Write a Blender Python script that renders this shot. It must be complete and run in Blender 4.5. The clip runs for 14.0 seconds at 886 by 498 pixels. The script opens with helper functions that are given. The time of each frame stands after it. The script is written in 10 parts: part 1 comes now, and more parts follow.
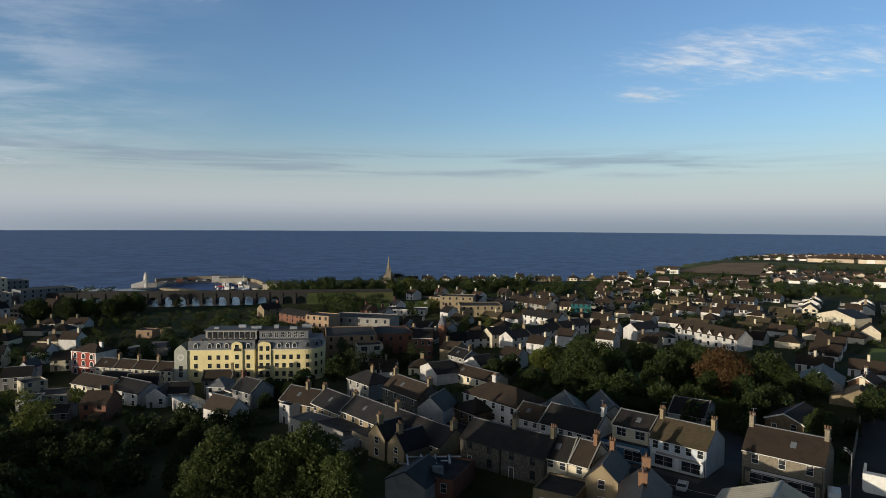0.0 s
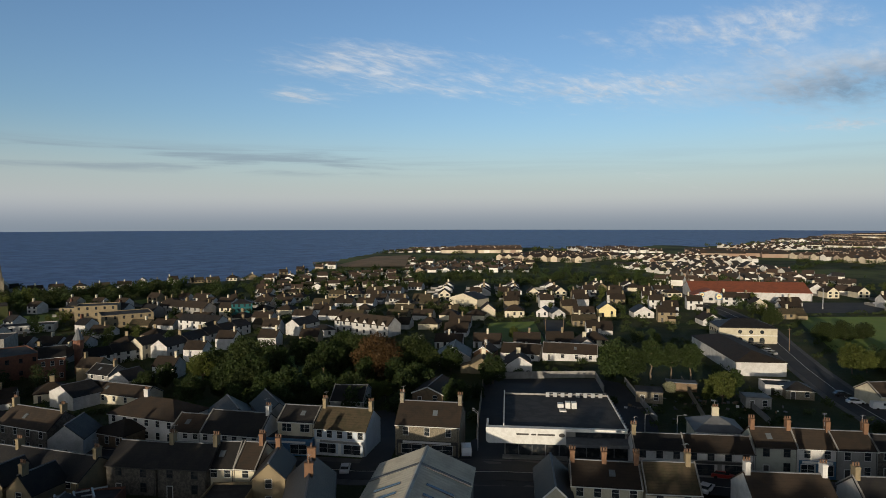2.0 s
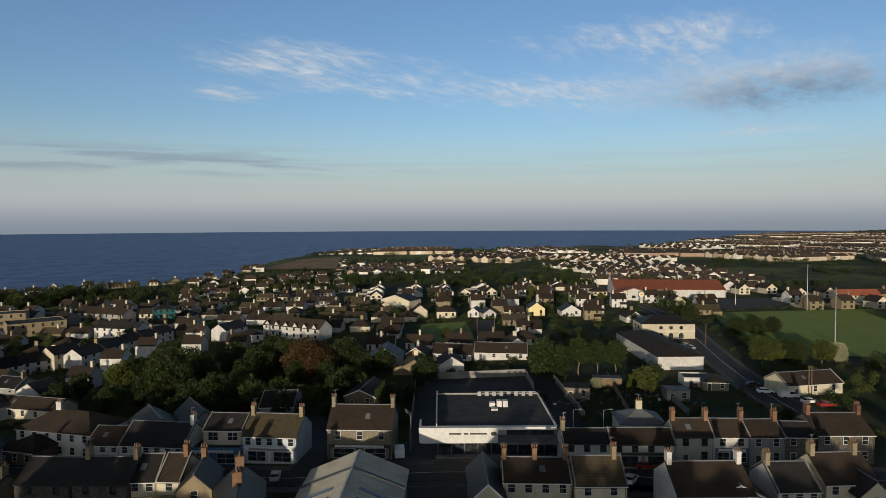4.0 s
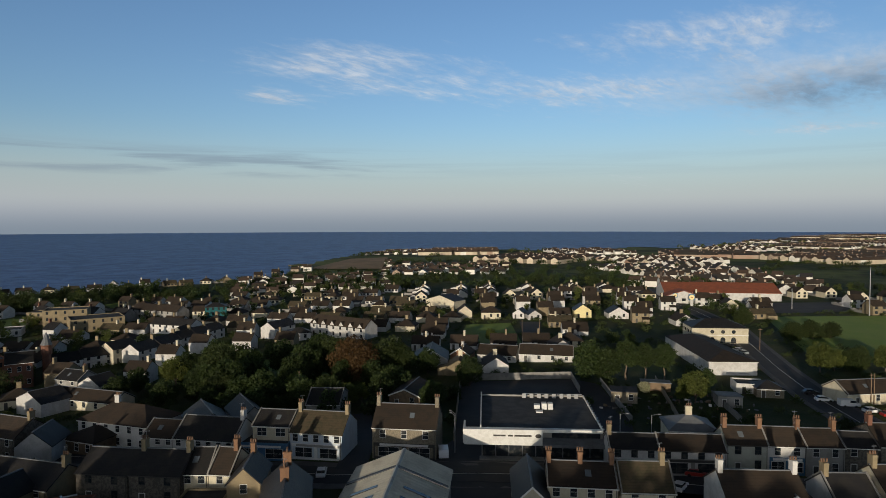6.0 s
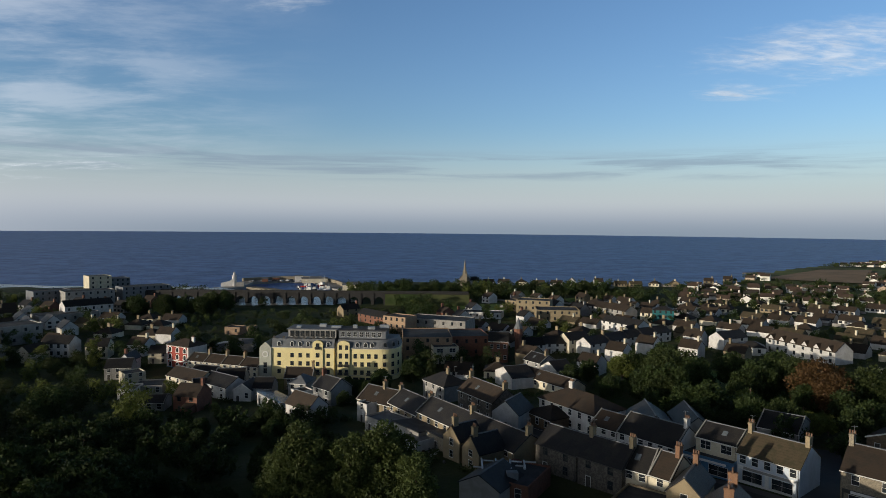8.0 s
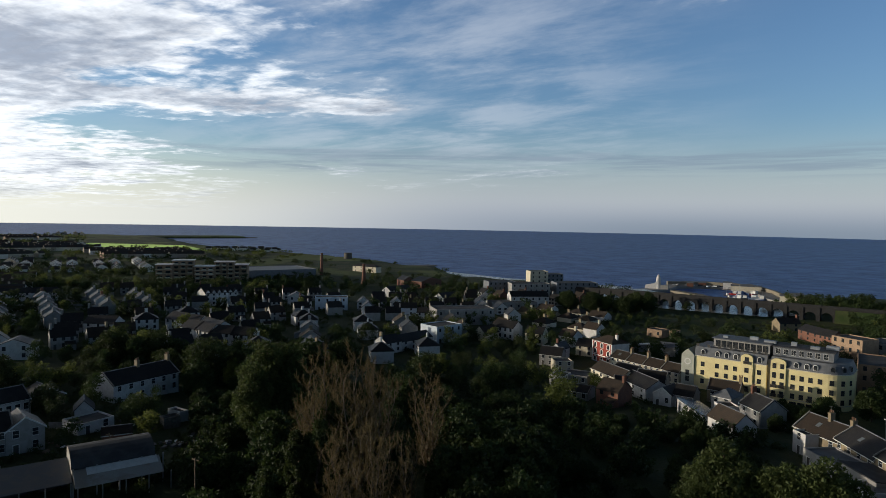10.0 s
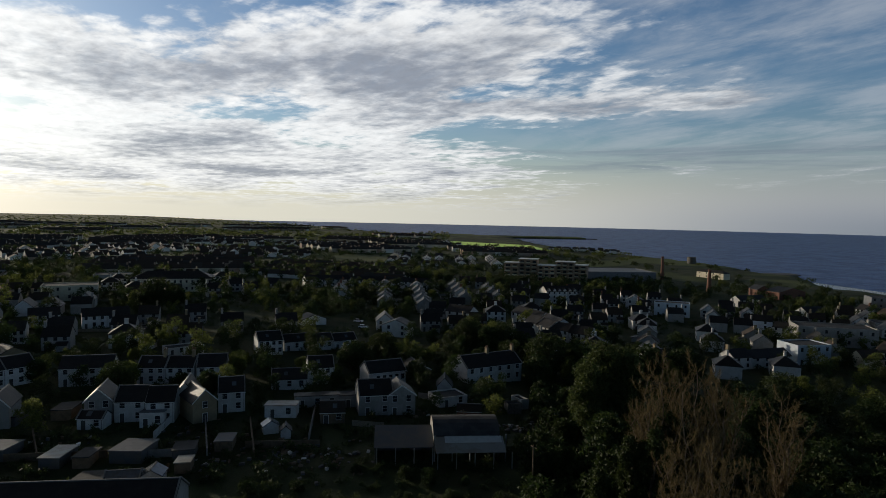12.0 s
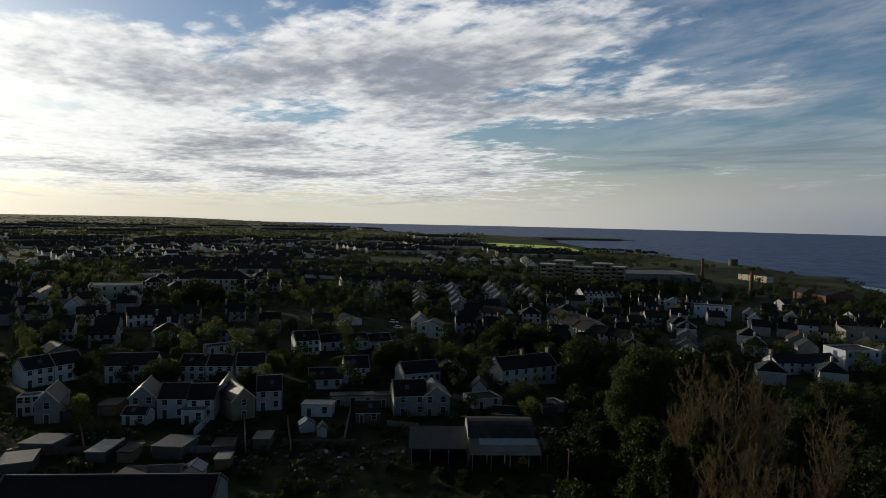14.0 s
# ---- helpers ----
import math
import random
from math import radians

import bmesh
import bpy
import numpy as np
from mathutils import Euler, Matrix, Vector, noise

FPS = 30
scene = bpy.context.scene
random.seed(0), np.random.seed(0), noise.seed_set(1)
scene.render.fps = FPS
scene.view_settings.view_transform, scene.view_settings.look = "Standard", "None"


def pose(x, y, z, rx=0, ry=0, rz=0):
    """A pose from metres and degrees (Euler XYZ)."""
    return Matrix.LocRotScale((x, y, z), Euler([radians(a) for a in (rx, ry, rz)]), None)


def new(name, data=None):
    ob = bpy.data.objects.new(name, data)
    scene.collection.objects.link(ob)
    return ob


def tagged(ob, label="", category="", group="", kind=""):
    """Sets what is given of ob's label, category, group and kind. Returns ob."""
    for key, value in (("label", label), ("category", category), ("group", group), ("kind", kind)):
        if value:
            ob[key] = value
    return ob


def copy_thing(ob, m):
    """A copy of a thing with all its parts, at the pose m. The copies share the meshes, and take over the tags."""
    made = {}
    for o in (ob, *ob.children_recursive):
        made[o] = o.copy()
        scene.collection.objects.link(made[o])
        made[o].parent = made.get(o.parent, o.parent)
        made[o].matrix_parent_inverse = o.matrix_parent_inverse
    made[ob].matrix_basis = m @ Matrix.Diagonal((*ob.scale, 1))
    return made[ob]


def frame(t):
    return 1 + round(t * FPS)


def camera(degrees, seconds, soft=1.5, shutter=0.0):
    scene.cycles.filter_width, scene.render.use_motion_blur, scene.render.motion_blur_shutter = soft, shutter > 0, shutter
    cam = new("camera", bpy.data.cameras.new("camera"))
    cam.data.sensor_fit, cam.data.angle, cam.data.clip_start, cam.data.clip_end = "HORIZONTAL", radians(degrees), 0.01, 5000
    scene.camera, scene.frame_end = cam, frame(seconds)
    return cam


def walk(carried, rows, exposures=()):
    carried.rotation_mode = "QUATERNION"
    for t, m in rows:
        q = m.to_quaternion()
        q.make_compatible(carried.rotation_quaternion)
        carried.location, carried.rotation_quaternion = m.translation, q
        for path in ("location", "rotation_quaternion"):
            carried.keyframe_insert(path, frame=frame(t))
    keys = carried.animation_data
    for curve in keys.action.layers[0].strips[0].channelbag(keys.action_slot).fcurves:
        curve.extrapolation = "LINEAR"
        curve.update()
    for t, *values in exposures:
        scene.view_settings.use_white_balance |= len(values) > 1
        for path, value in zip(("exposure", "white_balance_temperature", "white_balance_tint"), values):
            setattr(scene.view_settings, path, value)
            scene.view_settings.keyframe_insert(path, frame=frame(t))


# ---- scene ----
def turn_rows(rows):
    return [(t, pose(0, 0, 48, 90 + pitch, roll, yaw)) for t, yaw, pitch, roll in rows]


cam = camera(70.3, 14.0, soft=0.6)
PATH = turn_rows([
    (0.0, -0.00, -2.33, -0.36),
    (0.5, -3.04, -2.35, -0.40),
    (1.0, -10.91, -2.34, -0.24),
    (1.5, -21.08, -2.38, -0.02),
    (2.0, -30.29, -2.47, 0.09),
    (2.5, -34.76, -2.47, 0.21),
    (3.0, -36.25, -2.46, 0.26),
    (5.5, -36.59, -2.32, 0.25),
    (6.0, -32.42, -2.29, 0.14),
    (6.5, -24.19, -2.23, -0.11),
    (7.0, -13.14, -2.11, -0.24),
    (7.5, -2.81, -2.12, -0.50),
    (8.0, 6.96, -2.12, -0.59),
    (10.5, 53.23, -2.64, -1.28),
    (11.0, 62.15, -2.78, -1.41),
    (11.5, 70.86, -2.91, -1.37),
    (12.0, 74.58, -2.96, -1.27),
    (12.5, 76.11, -2.97, -1.27),
    (13.0, 76.97, -2.95, -1.28),
    (13.5, 77.46, -2.93, -1.26),
    (14.0, 77.77, -2.91, -1.22),
])
walk(cam, PATH, [(0, -0.20, 6280, 10), (1.5, -0.30, 6400, 10), (3, -0.38, 6450, 10), (5.5, -0.42, 6350, 10),
                 (7, -0.34, 6150, 10), (8, -0.20, 6120, 10), (10.5, -0.42, 6050, 10), (12, -0.77, 6270, 10), (14, -0.88, 6330, 10)])

# ---- light: low evening sun and a sky with thin clouds ----
SUN_YAW, SUN_EL = 128.0, 6.6        # degrees to the left of the first view, degrees above the horizon
sun = new("sun", bpy.data.lights.new("sun", "SUN"))
sun.data.energy, sun.data.angle, sun.data.color = 5.0, radians(0.6), (1.0, 0.85, 0.64)
sun.matrix_world = pose(0, 0, 300, 90 - SUN_EL, 0, SUN_YAW + 180)


class Nodes:
    """Small helper to wire shader nodes."""

    def __init__(self, tree):
        self.t = tree
        tree.nodes.clear()

    def n(self, kind, ins={}):
        node = self.t.nodes.new(kind)
        for k, v in ins.items():
            self.put(node, k, v)
        return node

    def put(self, node, key, v):
        s = node.inputs[key]
        if isinstance(v, bpy.types.NodeSocket):
            self.t.links.new(v, s)
        else:
            s.default_value = v

    def m(self, op, a, b=0.0, c=0.0, clamp=False):
        node = self.n("ShaderNodeMath", {0: a, 1: b, 2: c})
        node.operation, node.use_clamp = op, clamp
        return node.outputs[0]

    def v(self, op, a, b=(0, 0, 0)):
        node = self.n("ShaderNodeVectorMath", {0: a, 1: b})
        node.operation = op
        return node.outputs

    def mix(self, f, a, b, how="MIX"):
        node = self.n("ShaderNodeMix")
        node.data_type, node.blend_type = "RGBA", how
        for key, val in ((0, f), (6, a), (7, b)):
            self.put(node, key, val)
        return node.outputs[2]

    def step(self, v, lo, hi, a=0.0, b=1.0):
        if isinstance(lo, (int, float)) and isinstance(hi, (int, float)) and lo > hi:
            lo, hi, a, b = hi, lo, b, a
        node = self.n("ShaderNodeMapRange", {0: v, 1: lo, 2: hi, 3: a, 4: b})
        node.interpolation_type = "SMOOTHSTEP"
        return node.outputs[0]

    def noise(self, vec, scale, detail=4.0, rough=0.5, dist=0.0):
        return self.n("ShaderNodeTexNoise", {"Vector": vec, "Scale": scale, "Detail": detail, "Roughness": rough, "Distortion": dist}).outputs[0]

    def xyz(self, x, y, z):
        return self.n("ShaderNodeCombineXYZ", {0: x, 1: y, 2: z}).outputs[0]


def build_sky():
    world = bpy.data.worlds.new("sky")
    scene.world = world
    world.use_nodes = True
    g = Nodes(world.node_tree)
    d = g.n("ShaderNodeTexCoord").outputs["Generated"]
    s = g.n("ShaderNodeSeparateXYZ", {0: d}).outputs
    x, y, z = s[0], s[1], s[2]
    sky = g.n("ShaderNodeTexSky")
    sky.sky_type, sky.sun_disc, sky.sun_elevation, sky.sun_rotation = "NISHITA", False, radians(SUN_EL), radians(-SUN_YAW)
    sky.altitude, sky.air_density, sky.dust_density, sky.ozone_density = 60, 1.0, 0.6, 2.0
    clear = g.v("MULTIPLY", sky.outputs[0], (SKY_GAIN * 0.91, SKY_GAIN, SKY_GAIN * 1.20))[0]
    sx, sy = -math.sin(radians(SUN_YAW)), math.cos(radians(SUN_YAW))
    side = g.m("ADD", g.m("MULTIPLY", x, sx), g.m("MULTIPLY", y, sy))     # 1 towards the sun, -1 away from it
    # pale haze towards the horizon
    haze_col = g.mix(g.step(side, 0.0, 0.85), (0.66, 0.695, 0.75, 1), (1.42, 1.37, 1.14, 1))
    haze = g.m("POWER", g.m("SUBTRACT", 1.0, g.step(z, 0.0, g.step(side, 0.0, 0.6, 0.175, 0.145))), 1.3)
    col = g.mix(g.m("MULTIPLY", haze, 0.93), clear, haze_col)
    low = g.m("SUBTRACT", 1.0, g.step(z, -0.012, 0.042))
    col = g.mix(g.m("MULTIPLY", low, g.step(side, 0.5, -0.3, 0.0, 0.75)), col, (0.24, 0.31, 0.385, 1))
    # clouds on a flat layer overhead
    inv = g.m("DIVIDE", 1.0, g.m("ADD", g.m("MAXIMUM", z, 0.0), 0.10))
    u, v = g.m("MULTIPLY", x, inv), g.m("MULTIPLY", y, inv)
    big = g.noise(g.xyz(g.m("MULTIPLY", u, 0.42), g.m("MULTIPLY", v, 0.62), 3.7), 1.0, 2.0)
    fine = g.noise(g.xyz(g.m("ADD", g.m("MULTIPLY", u, 0.75), g.m("MULTIPLY", v, 0.35)), g.m("SUBTRACT", g.m("MULTIPLY", v, 1.5), g.m("MULTIPLY", u, 0.4)), 1.3), 1.6, 9.0, 0.62, 0.25)
    ripple = g.noise(g.xyz(g.m("MULTIPLY", u, 2.0), g.m("MULTIPLY", v, 3.2), 8.1), 5.0, 4.0, 0.6, 0.5)
    amount = g.m("ADD", g.m("MULTIPLY", big, 0.8), g.m("ADD", g.m("MULTIPLY", fine, 0.75), g.m("MULTIPLY", ripple, 0.24)))
    az = g.m("ARCTAN2", x, y)

    def bank(yaw, el, wide, tall, more):
        """More cloud round one place in the sky."""
        p = g.m("DIVIDE", g.m("ADD", az, radians(yaw)), radians(wide))
        q = g.m("DIVIDE", g.m("SUBTRACT", z, math.sin(radians(el))), math.sin(radians(tall)))
        r = g.m("ADD", g.m("MULTIPLY", p, p), g.m("MULTIPLY", q, q))
        return g.m("MULTIPLY", g.m("EXPONENT", g.m("MULTIPLY", r, -1.0)), more)

    for b in ((-23, 13.9, 9, 2.4, 0.34), (-17.5, 11.0, 3.5, 0.7, 0.26), (-40, 11.8, 13, 1.3, 0.24), (-63, 11.4, 13, 3.0, 0.44), (-61, 7.3, 9, 0.5, 0.24), (-56, 15.6, 14, 2.2, 0.26),
              (22, 19.5, 9, 1.6, 0.14), (28, 10, 16, 3, 0.08), (40, 17, 14, 7, -0.12)):
        amount = g.m("ADD", amount, bank(*b))
    thin = g.m("SUBTRACT", amount, g.step(side, -0.85, 0.55, 1.10, 0.96))
    # the broken sheet of cloud on the sun's side: soft masses with small puffs along their edges
    inv2 = g.m("DIVIDE", 1.0, g.m("ADD", g.m("MAXIMUM", z, 0.0), 0.055))
    flat = g.xyz(g.m("MULTIPLY", x, inv2), g.m("MULTIPLY", y, inv2), 0.0)
    # along and across the wind
    ca, sa = math.cos(radians(24)), math.sin(radians(24))

    def drift(p, scale, stretch):
        k = g.n("ShaderNodeSeparateXYZ", {0: p}).outputs
        return g.xyz(g.m("MULTIPLY", g.m("ADD", g.m("MULTIPLY", k[0], ca), g.m("MULTIPLY", k[1], sa)), scale / stretch),
                     g.m("MULTIPLY", g.m("SUBTRACT", g.m("MULTIPLY", k[1], ca), g.m("MULTIPLY", k[0], sa)), scale), 4.0)

    mass = g.noise(drift(flat, 0.80, 1.12), 1.0, 7.0, 0.56, 0.12)
    toward = g.noise(drift(g.v("ADD", flat, (sx * 0.24, sy * 0.24, 0.0))[0], 0.80, 1.12), 1.0, 7.0, 0.56, 0.12)
    puff = g.noise(drift(flat, 6.5, 1.3), 1.0, 4.0, 0.58, 0.2)
    heap = g.m("ADD", g.m("MULTIPLY", mass, 1.45), g.m("ADD", g.m("MULTIPLY", puff, 0.55), g.m("MULTIPLY", fine, 0.10)))
    for b in ((102.5, 18.2, 3.4, 2.6, -0.8), (110, 15.6, 3, 1.0, -0.5), (68, 7.0, 8, 0.9, -0.3), (96, 6, 16, 2.5, 0.16), (62, 6.6, 14, 1.4, -0.20), (80, 12, 16, 5, 0.14), (70, 17, 9, 4, 0.08), (106, 9, 9, 5, 0.16), (46, 12.6, 12, 0.8, 0.20), (44, 16.5, 12, 2.2, 0.12), (52, 9.5, 9, 1.0, 0.14), (38, 14, 7, 3, -0.08), (60, 15, 11, 6, 0.16), (54, 10.4, 9, 1.1, 0.22), (74, 6.6, 24, 1.5, 0.14), (94, 3.6, 22, 1.6, 0.22)):
        heap = g.m("ADD", heap, bank(*b))
    heap = g.m("SUBTRACT", heap, g.step(az, radians(-84), radians(-34), 0.93, 1.42))
    thin = g.m("SUBTRACT", thin, g.step(az, radians(-46), radians(-76), 0.0, 0.6))
    over = g.m("MAXIMUM", thin, heap)
    fibre = g.noise(g.xyz(g.m("ADD", g.m("MULTIPLY", u, 5.0), g.m("MULTIPLY", v, 3.0)), g.m("SUBTRACT", g.m("MULTIPLY", v, 14.0), g.m("MULTIPLY", u, 5.0)), 2.0), 1.0, 5.0, 0.62, 0.4)
    cover = g.m("MULTIPLY", g.step(over, -0.03, g.step(side, -0.2, 0.5, 0.32, 0.20)), g.m("MAXIMUM", g.step(z, 0.02, 0.08), g.m("MULTIPLY", g.step(z, 0.0, 0.05), g.step(side, 0.3, 0.6))))
    cover = g.m("MULTIPLY", cover, g.m("ADD", g.step(side, -0.2, 0.6, 0.25, 0.9), g.m("MULTIPLY", g.step(fibre, 0.3, 0.66), g.step(side, -0.2, 0.6, 1.1, 0.12))), clamp=True)
    cover = g.m("MAXIMUM", cover, g.m("MULTIPLY", bank(-64, 10.8, 13, 2.4, 1.2), g.m("MULTIPLY", g.step(amount, 0.95, 1.25), g.step(fibre, 0.25, 0.6, 0.45, 1.0)), clamp=True))
    relief = g.m("ADD", g.m("SUBTRACT", toward, mass), g.m("MULTIPLY", g.m("SUBTRACT", mass, 0.5), 0.9))
    thick = g.m("ADD", g.m("ADD", 0.10, g.m("MULTIPLY", over, 0.30)), g.m("ADD", g.m("MULTIPLY", relief, 1.9), g.m("MULTIPLY", g.m("SUBTRACT", puff, 0.5), -1.0)))
    for b in ((92, 10.5, 13, 2.6, 0.16), (95, 16, 4, 3.2, 0.26), (82, 17.5, 10, 2.6, -0.22), (106, 13, 7, 2.4, -0.26), (104, 6.5, 12, 1.5, -0.20), (60, 9.6, 8, 0.9, 0.2), (76, 11.8, 9, 2.6, 0.18)):
        thick = g.m("ADD", thick, bank(*b))
    thick = g.step(thick, -0.06, 0.66)
    thick = g.m("ADD", g.m("MULTIPLY", thick, g.step(side, -0.8, 0.2, 0.3, 1.0)), bank(-66, 9.8, 11, 1.9, 0.95), clamp=True)
    glow = g.step(side, -0.35, 0.80)
    lit = g.mix(glow, (0.92, 0.95, 0.98, 1), (1.78, 1.76, 1.70, 1))
    shade = g.mix(glow, (0.26, 0.34, 0.44, 1), (0.60, 0.64, 0.72, 1))
    cloud = g.mix(thick, lit, shade)
    grain = g.m("ADD", 0.74, g.m("MULTIPLY", g.m("ADD", ripple, puff), 0.26))
    cloud = g.v("MULTIPLY", cloud, g.xyz(grain, grain, grain))[0]
    # a thin white veil between the sheet and the clear sky
    veil = g.m("MULTIPLY", g.m("MULTIPLY", g.step(fine, 0.36, 0.66), g.step(az, radians(-14), radians(-44), 0.0, 0.44)), g.step(z, 0.04, 0.14))
    veil = g.m("MULTIPLY", veil, g.step(az, radians(-74), radians(-54), 0.25, 1.0))
    col = g.mix(veil, col, (0.95, 0.98, 1.02, 1))
    col = g.mix(g.m("MULTIPLY", cover, g.step(side, -0.8, 0.3, 0.72, 0.95)), col, cloud)
    # thin grey streaks low over the sea
    streak = g.noise(g.xyz(g.m("MULTIPLY", az, 3.0), g.m("MULTIPLY", z, 60.0), 0.0), 1.0, 7.0, 0.6, 0.5)
    band = g.m("MULTIPLY", g.step(z, 0.066, 0.082), g.step(z, 0.122, 0.098))
    band = g.m("MULTIPLY", band, g.m("MULTIPLY", g.step(az, radians(36), radians(20), 0.15, 1.0), g.step(az, radians(-80), radians(-56), 0.15, 1.0)))
    streak = g.m("MULTIPLY", g.m("MULTIPLY", g.step(streak, 0.42, 0.62), band), 0.55)
    col = g.mix(streak, col, (0.30, 0.38, 0.48, 1))
    # glare of the veiled sun
    sd = (sx * math.cos(radians(SUN_EL)), sy * math.cos(radians(SUN_EL)), math.sin(radians(SUN_EL)))
    dot = g.v("DOT_PRODUCT", d, sd)["Value"]
    glare = g.m("POWER", g.m("MAXIMUM", dot, 0.0), 20.0)
    col = g.mix(1.0, col, g.mix(glare, (0, 0, 0, 1), (1.0, 0.96, 0.80, 1)), "ADD")
    deep = g.step(z, 0.34, 0.52, 1.0, 0.08)     # sky above the view is cut down towards the zenith to weaken fill light
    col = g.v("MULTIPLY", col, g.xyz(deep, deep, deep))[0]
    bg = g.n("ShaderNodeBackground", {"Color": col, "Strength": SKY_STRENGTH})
    g.n("ShaderNodeOutputWorld", {"Surface": bg.outputs[0]})


SKY_GAIN, SKY_STRENGTH = 0.207, 0.9
build_sky()

# ---- the lie of the land, about a point under the camera ----
COAST = [(-180, 5600), (-85, 5400), (-72, 4700), (-69, 3500), (-65, 2750), (-60, 2050), (-56.7, 1560), (-52, 1320), (-50, 1420), (-47, 1290), (-42, 1190), (-36, 1270), (-32, 1265),
         (-28, 1215), (-26, 1090), (-24, 1080), (-21.4, 960), (-19.3, 800), (-18.4, 735), (-17, 665), (-10, 640), (-1, 640), (9, 665), (13.5, 630), (15.5, 545), (17, 530), (24, 560), (26, 610),
         (31, 630), (43, 690), (45, 820), (48.5, 850), (51.5, 960), (57, 1070), (61, 1180), (64, 1240), (66.5, 1450), (68.5, 1850), (72, 1960), (75, 2000), (78, 1860), (83, 2120), (87, 2750),
         (95, 3900), (103, 5300), (130, 5600), (180, 5600)]
FALL = [(-180, 0), (-45, 0), (-25, 0.35), (-10, 0.7), (5, 1), (45, 1), (60, 0.8), (75, 0.4), (92, 0), (180, 0)]
SEA = -14.0


def soft(v, lo, hi):
    k = min(1.0, max(0.0, (v - lo) / (hi - lo)))
    return k * k * (3 - 2 * k)


def along(table, v):
    for (a, p), (b, q) in zip(table, table[1:]):
        if v <= b:
            return p + (q - p) * (v - a) / (b - a)
    return table[-1][1]


def ground_z(x, y):
    d, a = math.hypot(x, y), math.degrees(math.atan2(-x, y))
    z = -9.0 * soft(d, 100, 240) * along(FALL, a) + 7.0 * soft(d, 1800, 4800) * soft(a, 82, 105)
    return z + (-22.0 - z) * soft(d - along(COAST, a), -22, 14)


# ---- materials ----
def material(name, base, other=None, rough=0.8, scale=1.5, fine=12.0, bump=0.15, metal=0.0, courses=0.0, spread=0.25, stain=0.3, spec=0.3, mask=(0.42, 0.62), blades=0.0):
    """A surface with a second colour in patches, fine grain, an overall change from piece to piece and, with courses, level lines."""
    mt = bpy.data.materials.new(name)
    mt.use_nodes = True
    g = Nodes(mt.node_tree)
    at = g.n("ShaderNodeTexCoord").outputs["Object"]
    lot = g.n("ShaderNodeObjectInfo").outputs["Random"]
    shift = g.v("ADD", at, g.xyz(g.m("MULTIPLY", lot, 37.0), g.m("MULTIPLY", lot, 53.0), 0.0))[0]
    other = other or tuple(c * 0.6 for c in base)
    coarse = g.noise(shift, scale, 5.0, 0.6, 0.4)
    grain = g.noise(shift, fine, 4.0, 0.65)
    col = g.mix(g.m("MULTIPLY", g.step(coarse, *mask), stain), (*base, 1), (*other, 1))
    tone = g.m("ADD", g.m("MULTIPLY", g.m("SUBTRACT", grain, 0.5), 0.5), g.m("ADD", 1.0 - spread / 2, g.m("MULTIPLY", lot, spread)))
    col = g.v("MULTIPLY", col, g.xyz(tone, tone, tone))[0]
    height = g.m("ADD", grain, g.m("MULTIPLY", coarse, 0.6))
    if courses:
        zz = g.n("ShaderNodeSeparateXYZ", {0: at}).outputs[2]
        saw = g.m("FRACT", g.m("MULTIPLY", zz, 1.0 / courses))
        line = g.step(saw, 0.0, 0.22)
        col = g.v("MULTIPLY", col, g.xyz(*[g.m("ADD", 0.72, g.m("MULTIPLY", line, 0.28))] * 3))[0]
        height = g.m("ADD", height, g.m("MULTIPLY", saw, 0.8))
    b = g.n("ShaderNodeBump", {"Strength": bump, "Distance": 0.1, "Height": height})
    sh = g.n("ShaderNodeBsdfPrincipled", {"Base Color": col, "Roughness": g.m("ADD", rough - 0.08, g.m("MULTIPLY", grain, 0.16), clamp=True),
                                          "Metallic": metal, "Specular IOR Level": spec, "Normal": b.outputs[0],
                                          "Sheen Weight": blades, "Sheen Roughness": 0.6, "Sheen Tint": (0.45, 0.62, 0.16, 1)})
    g.n("ShaderNodeOutputMaterial", {"Surface": sh.outputs[0]})
    return mt


def leafy(name, base, other, through_light=0.35):
    """Foliage: two greens from clump to clump, a little light passing through."""
    mt = bpy.data.materials.new(name)
    mt.use_nodes = True
    g = Nodes(mt.node_tree)
    geo = g.n("ShaderNodeNewGeometry").outputs["Random Per Island"]
    lot = g.n("ShaderNodeObjectInfo").outputs["Random"]
    at = g.n("ShaderNodeTexCoord").outputs["Object"]
    patch = g.step(g.noise(at, 0.35, 3.0), 0.35, 0.65)
    col = g.mix(g.m("MULTIPLY", g.m("ADD", patch, geo), 0.5), (*base, 1), (*other, 1))
    tone = g.m("ADD", 0.7, g.m("ADD", g.m("MULTIPLY", lot, 0.35), g.m("MULTIPLY", geo, 0.35)))
    col = g.v("MULTIPLY", col, g.xyz(tone, tone, tone))[0]
    d = g.n("ShaderNodeBsdfPrincipled", {"Base Color": col, "Roughness": 0.65, "Specular IOR Level": 0.25})
    t = g.n("ShaderNodeBsdfTranslucent", {"Color": col})
    mx = g.n("ShaderNodeMixShader", {0: through_light, 1: d.outputs[0], 2: t.outputs[0]})
    g.n("ShaderNodeOutputMaterial", {"Surface": mx.outputs[0]})
    return mt


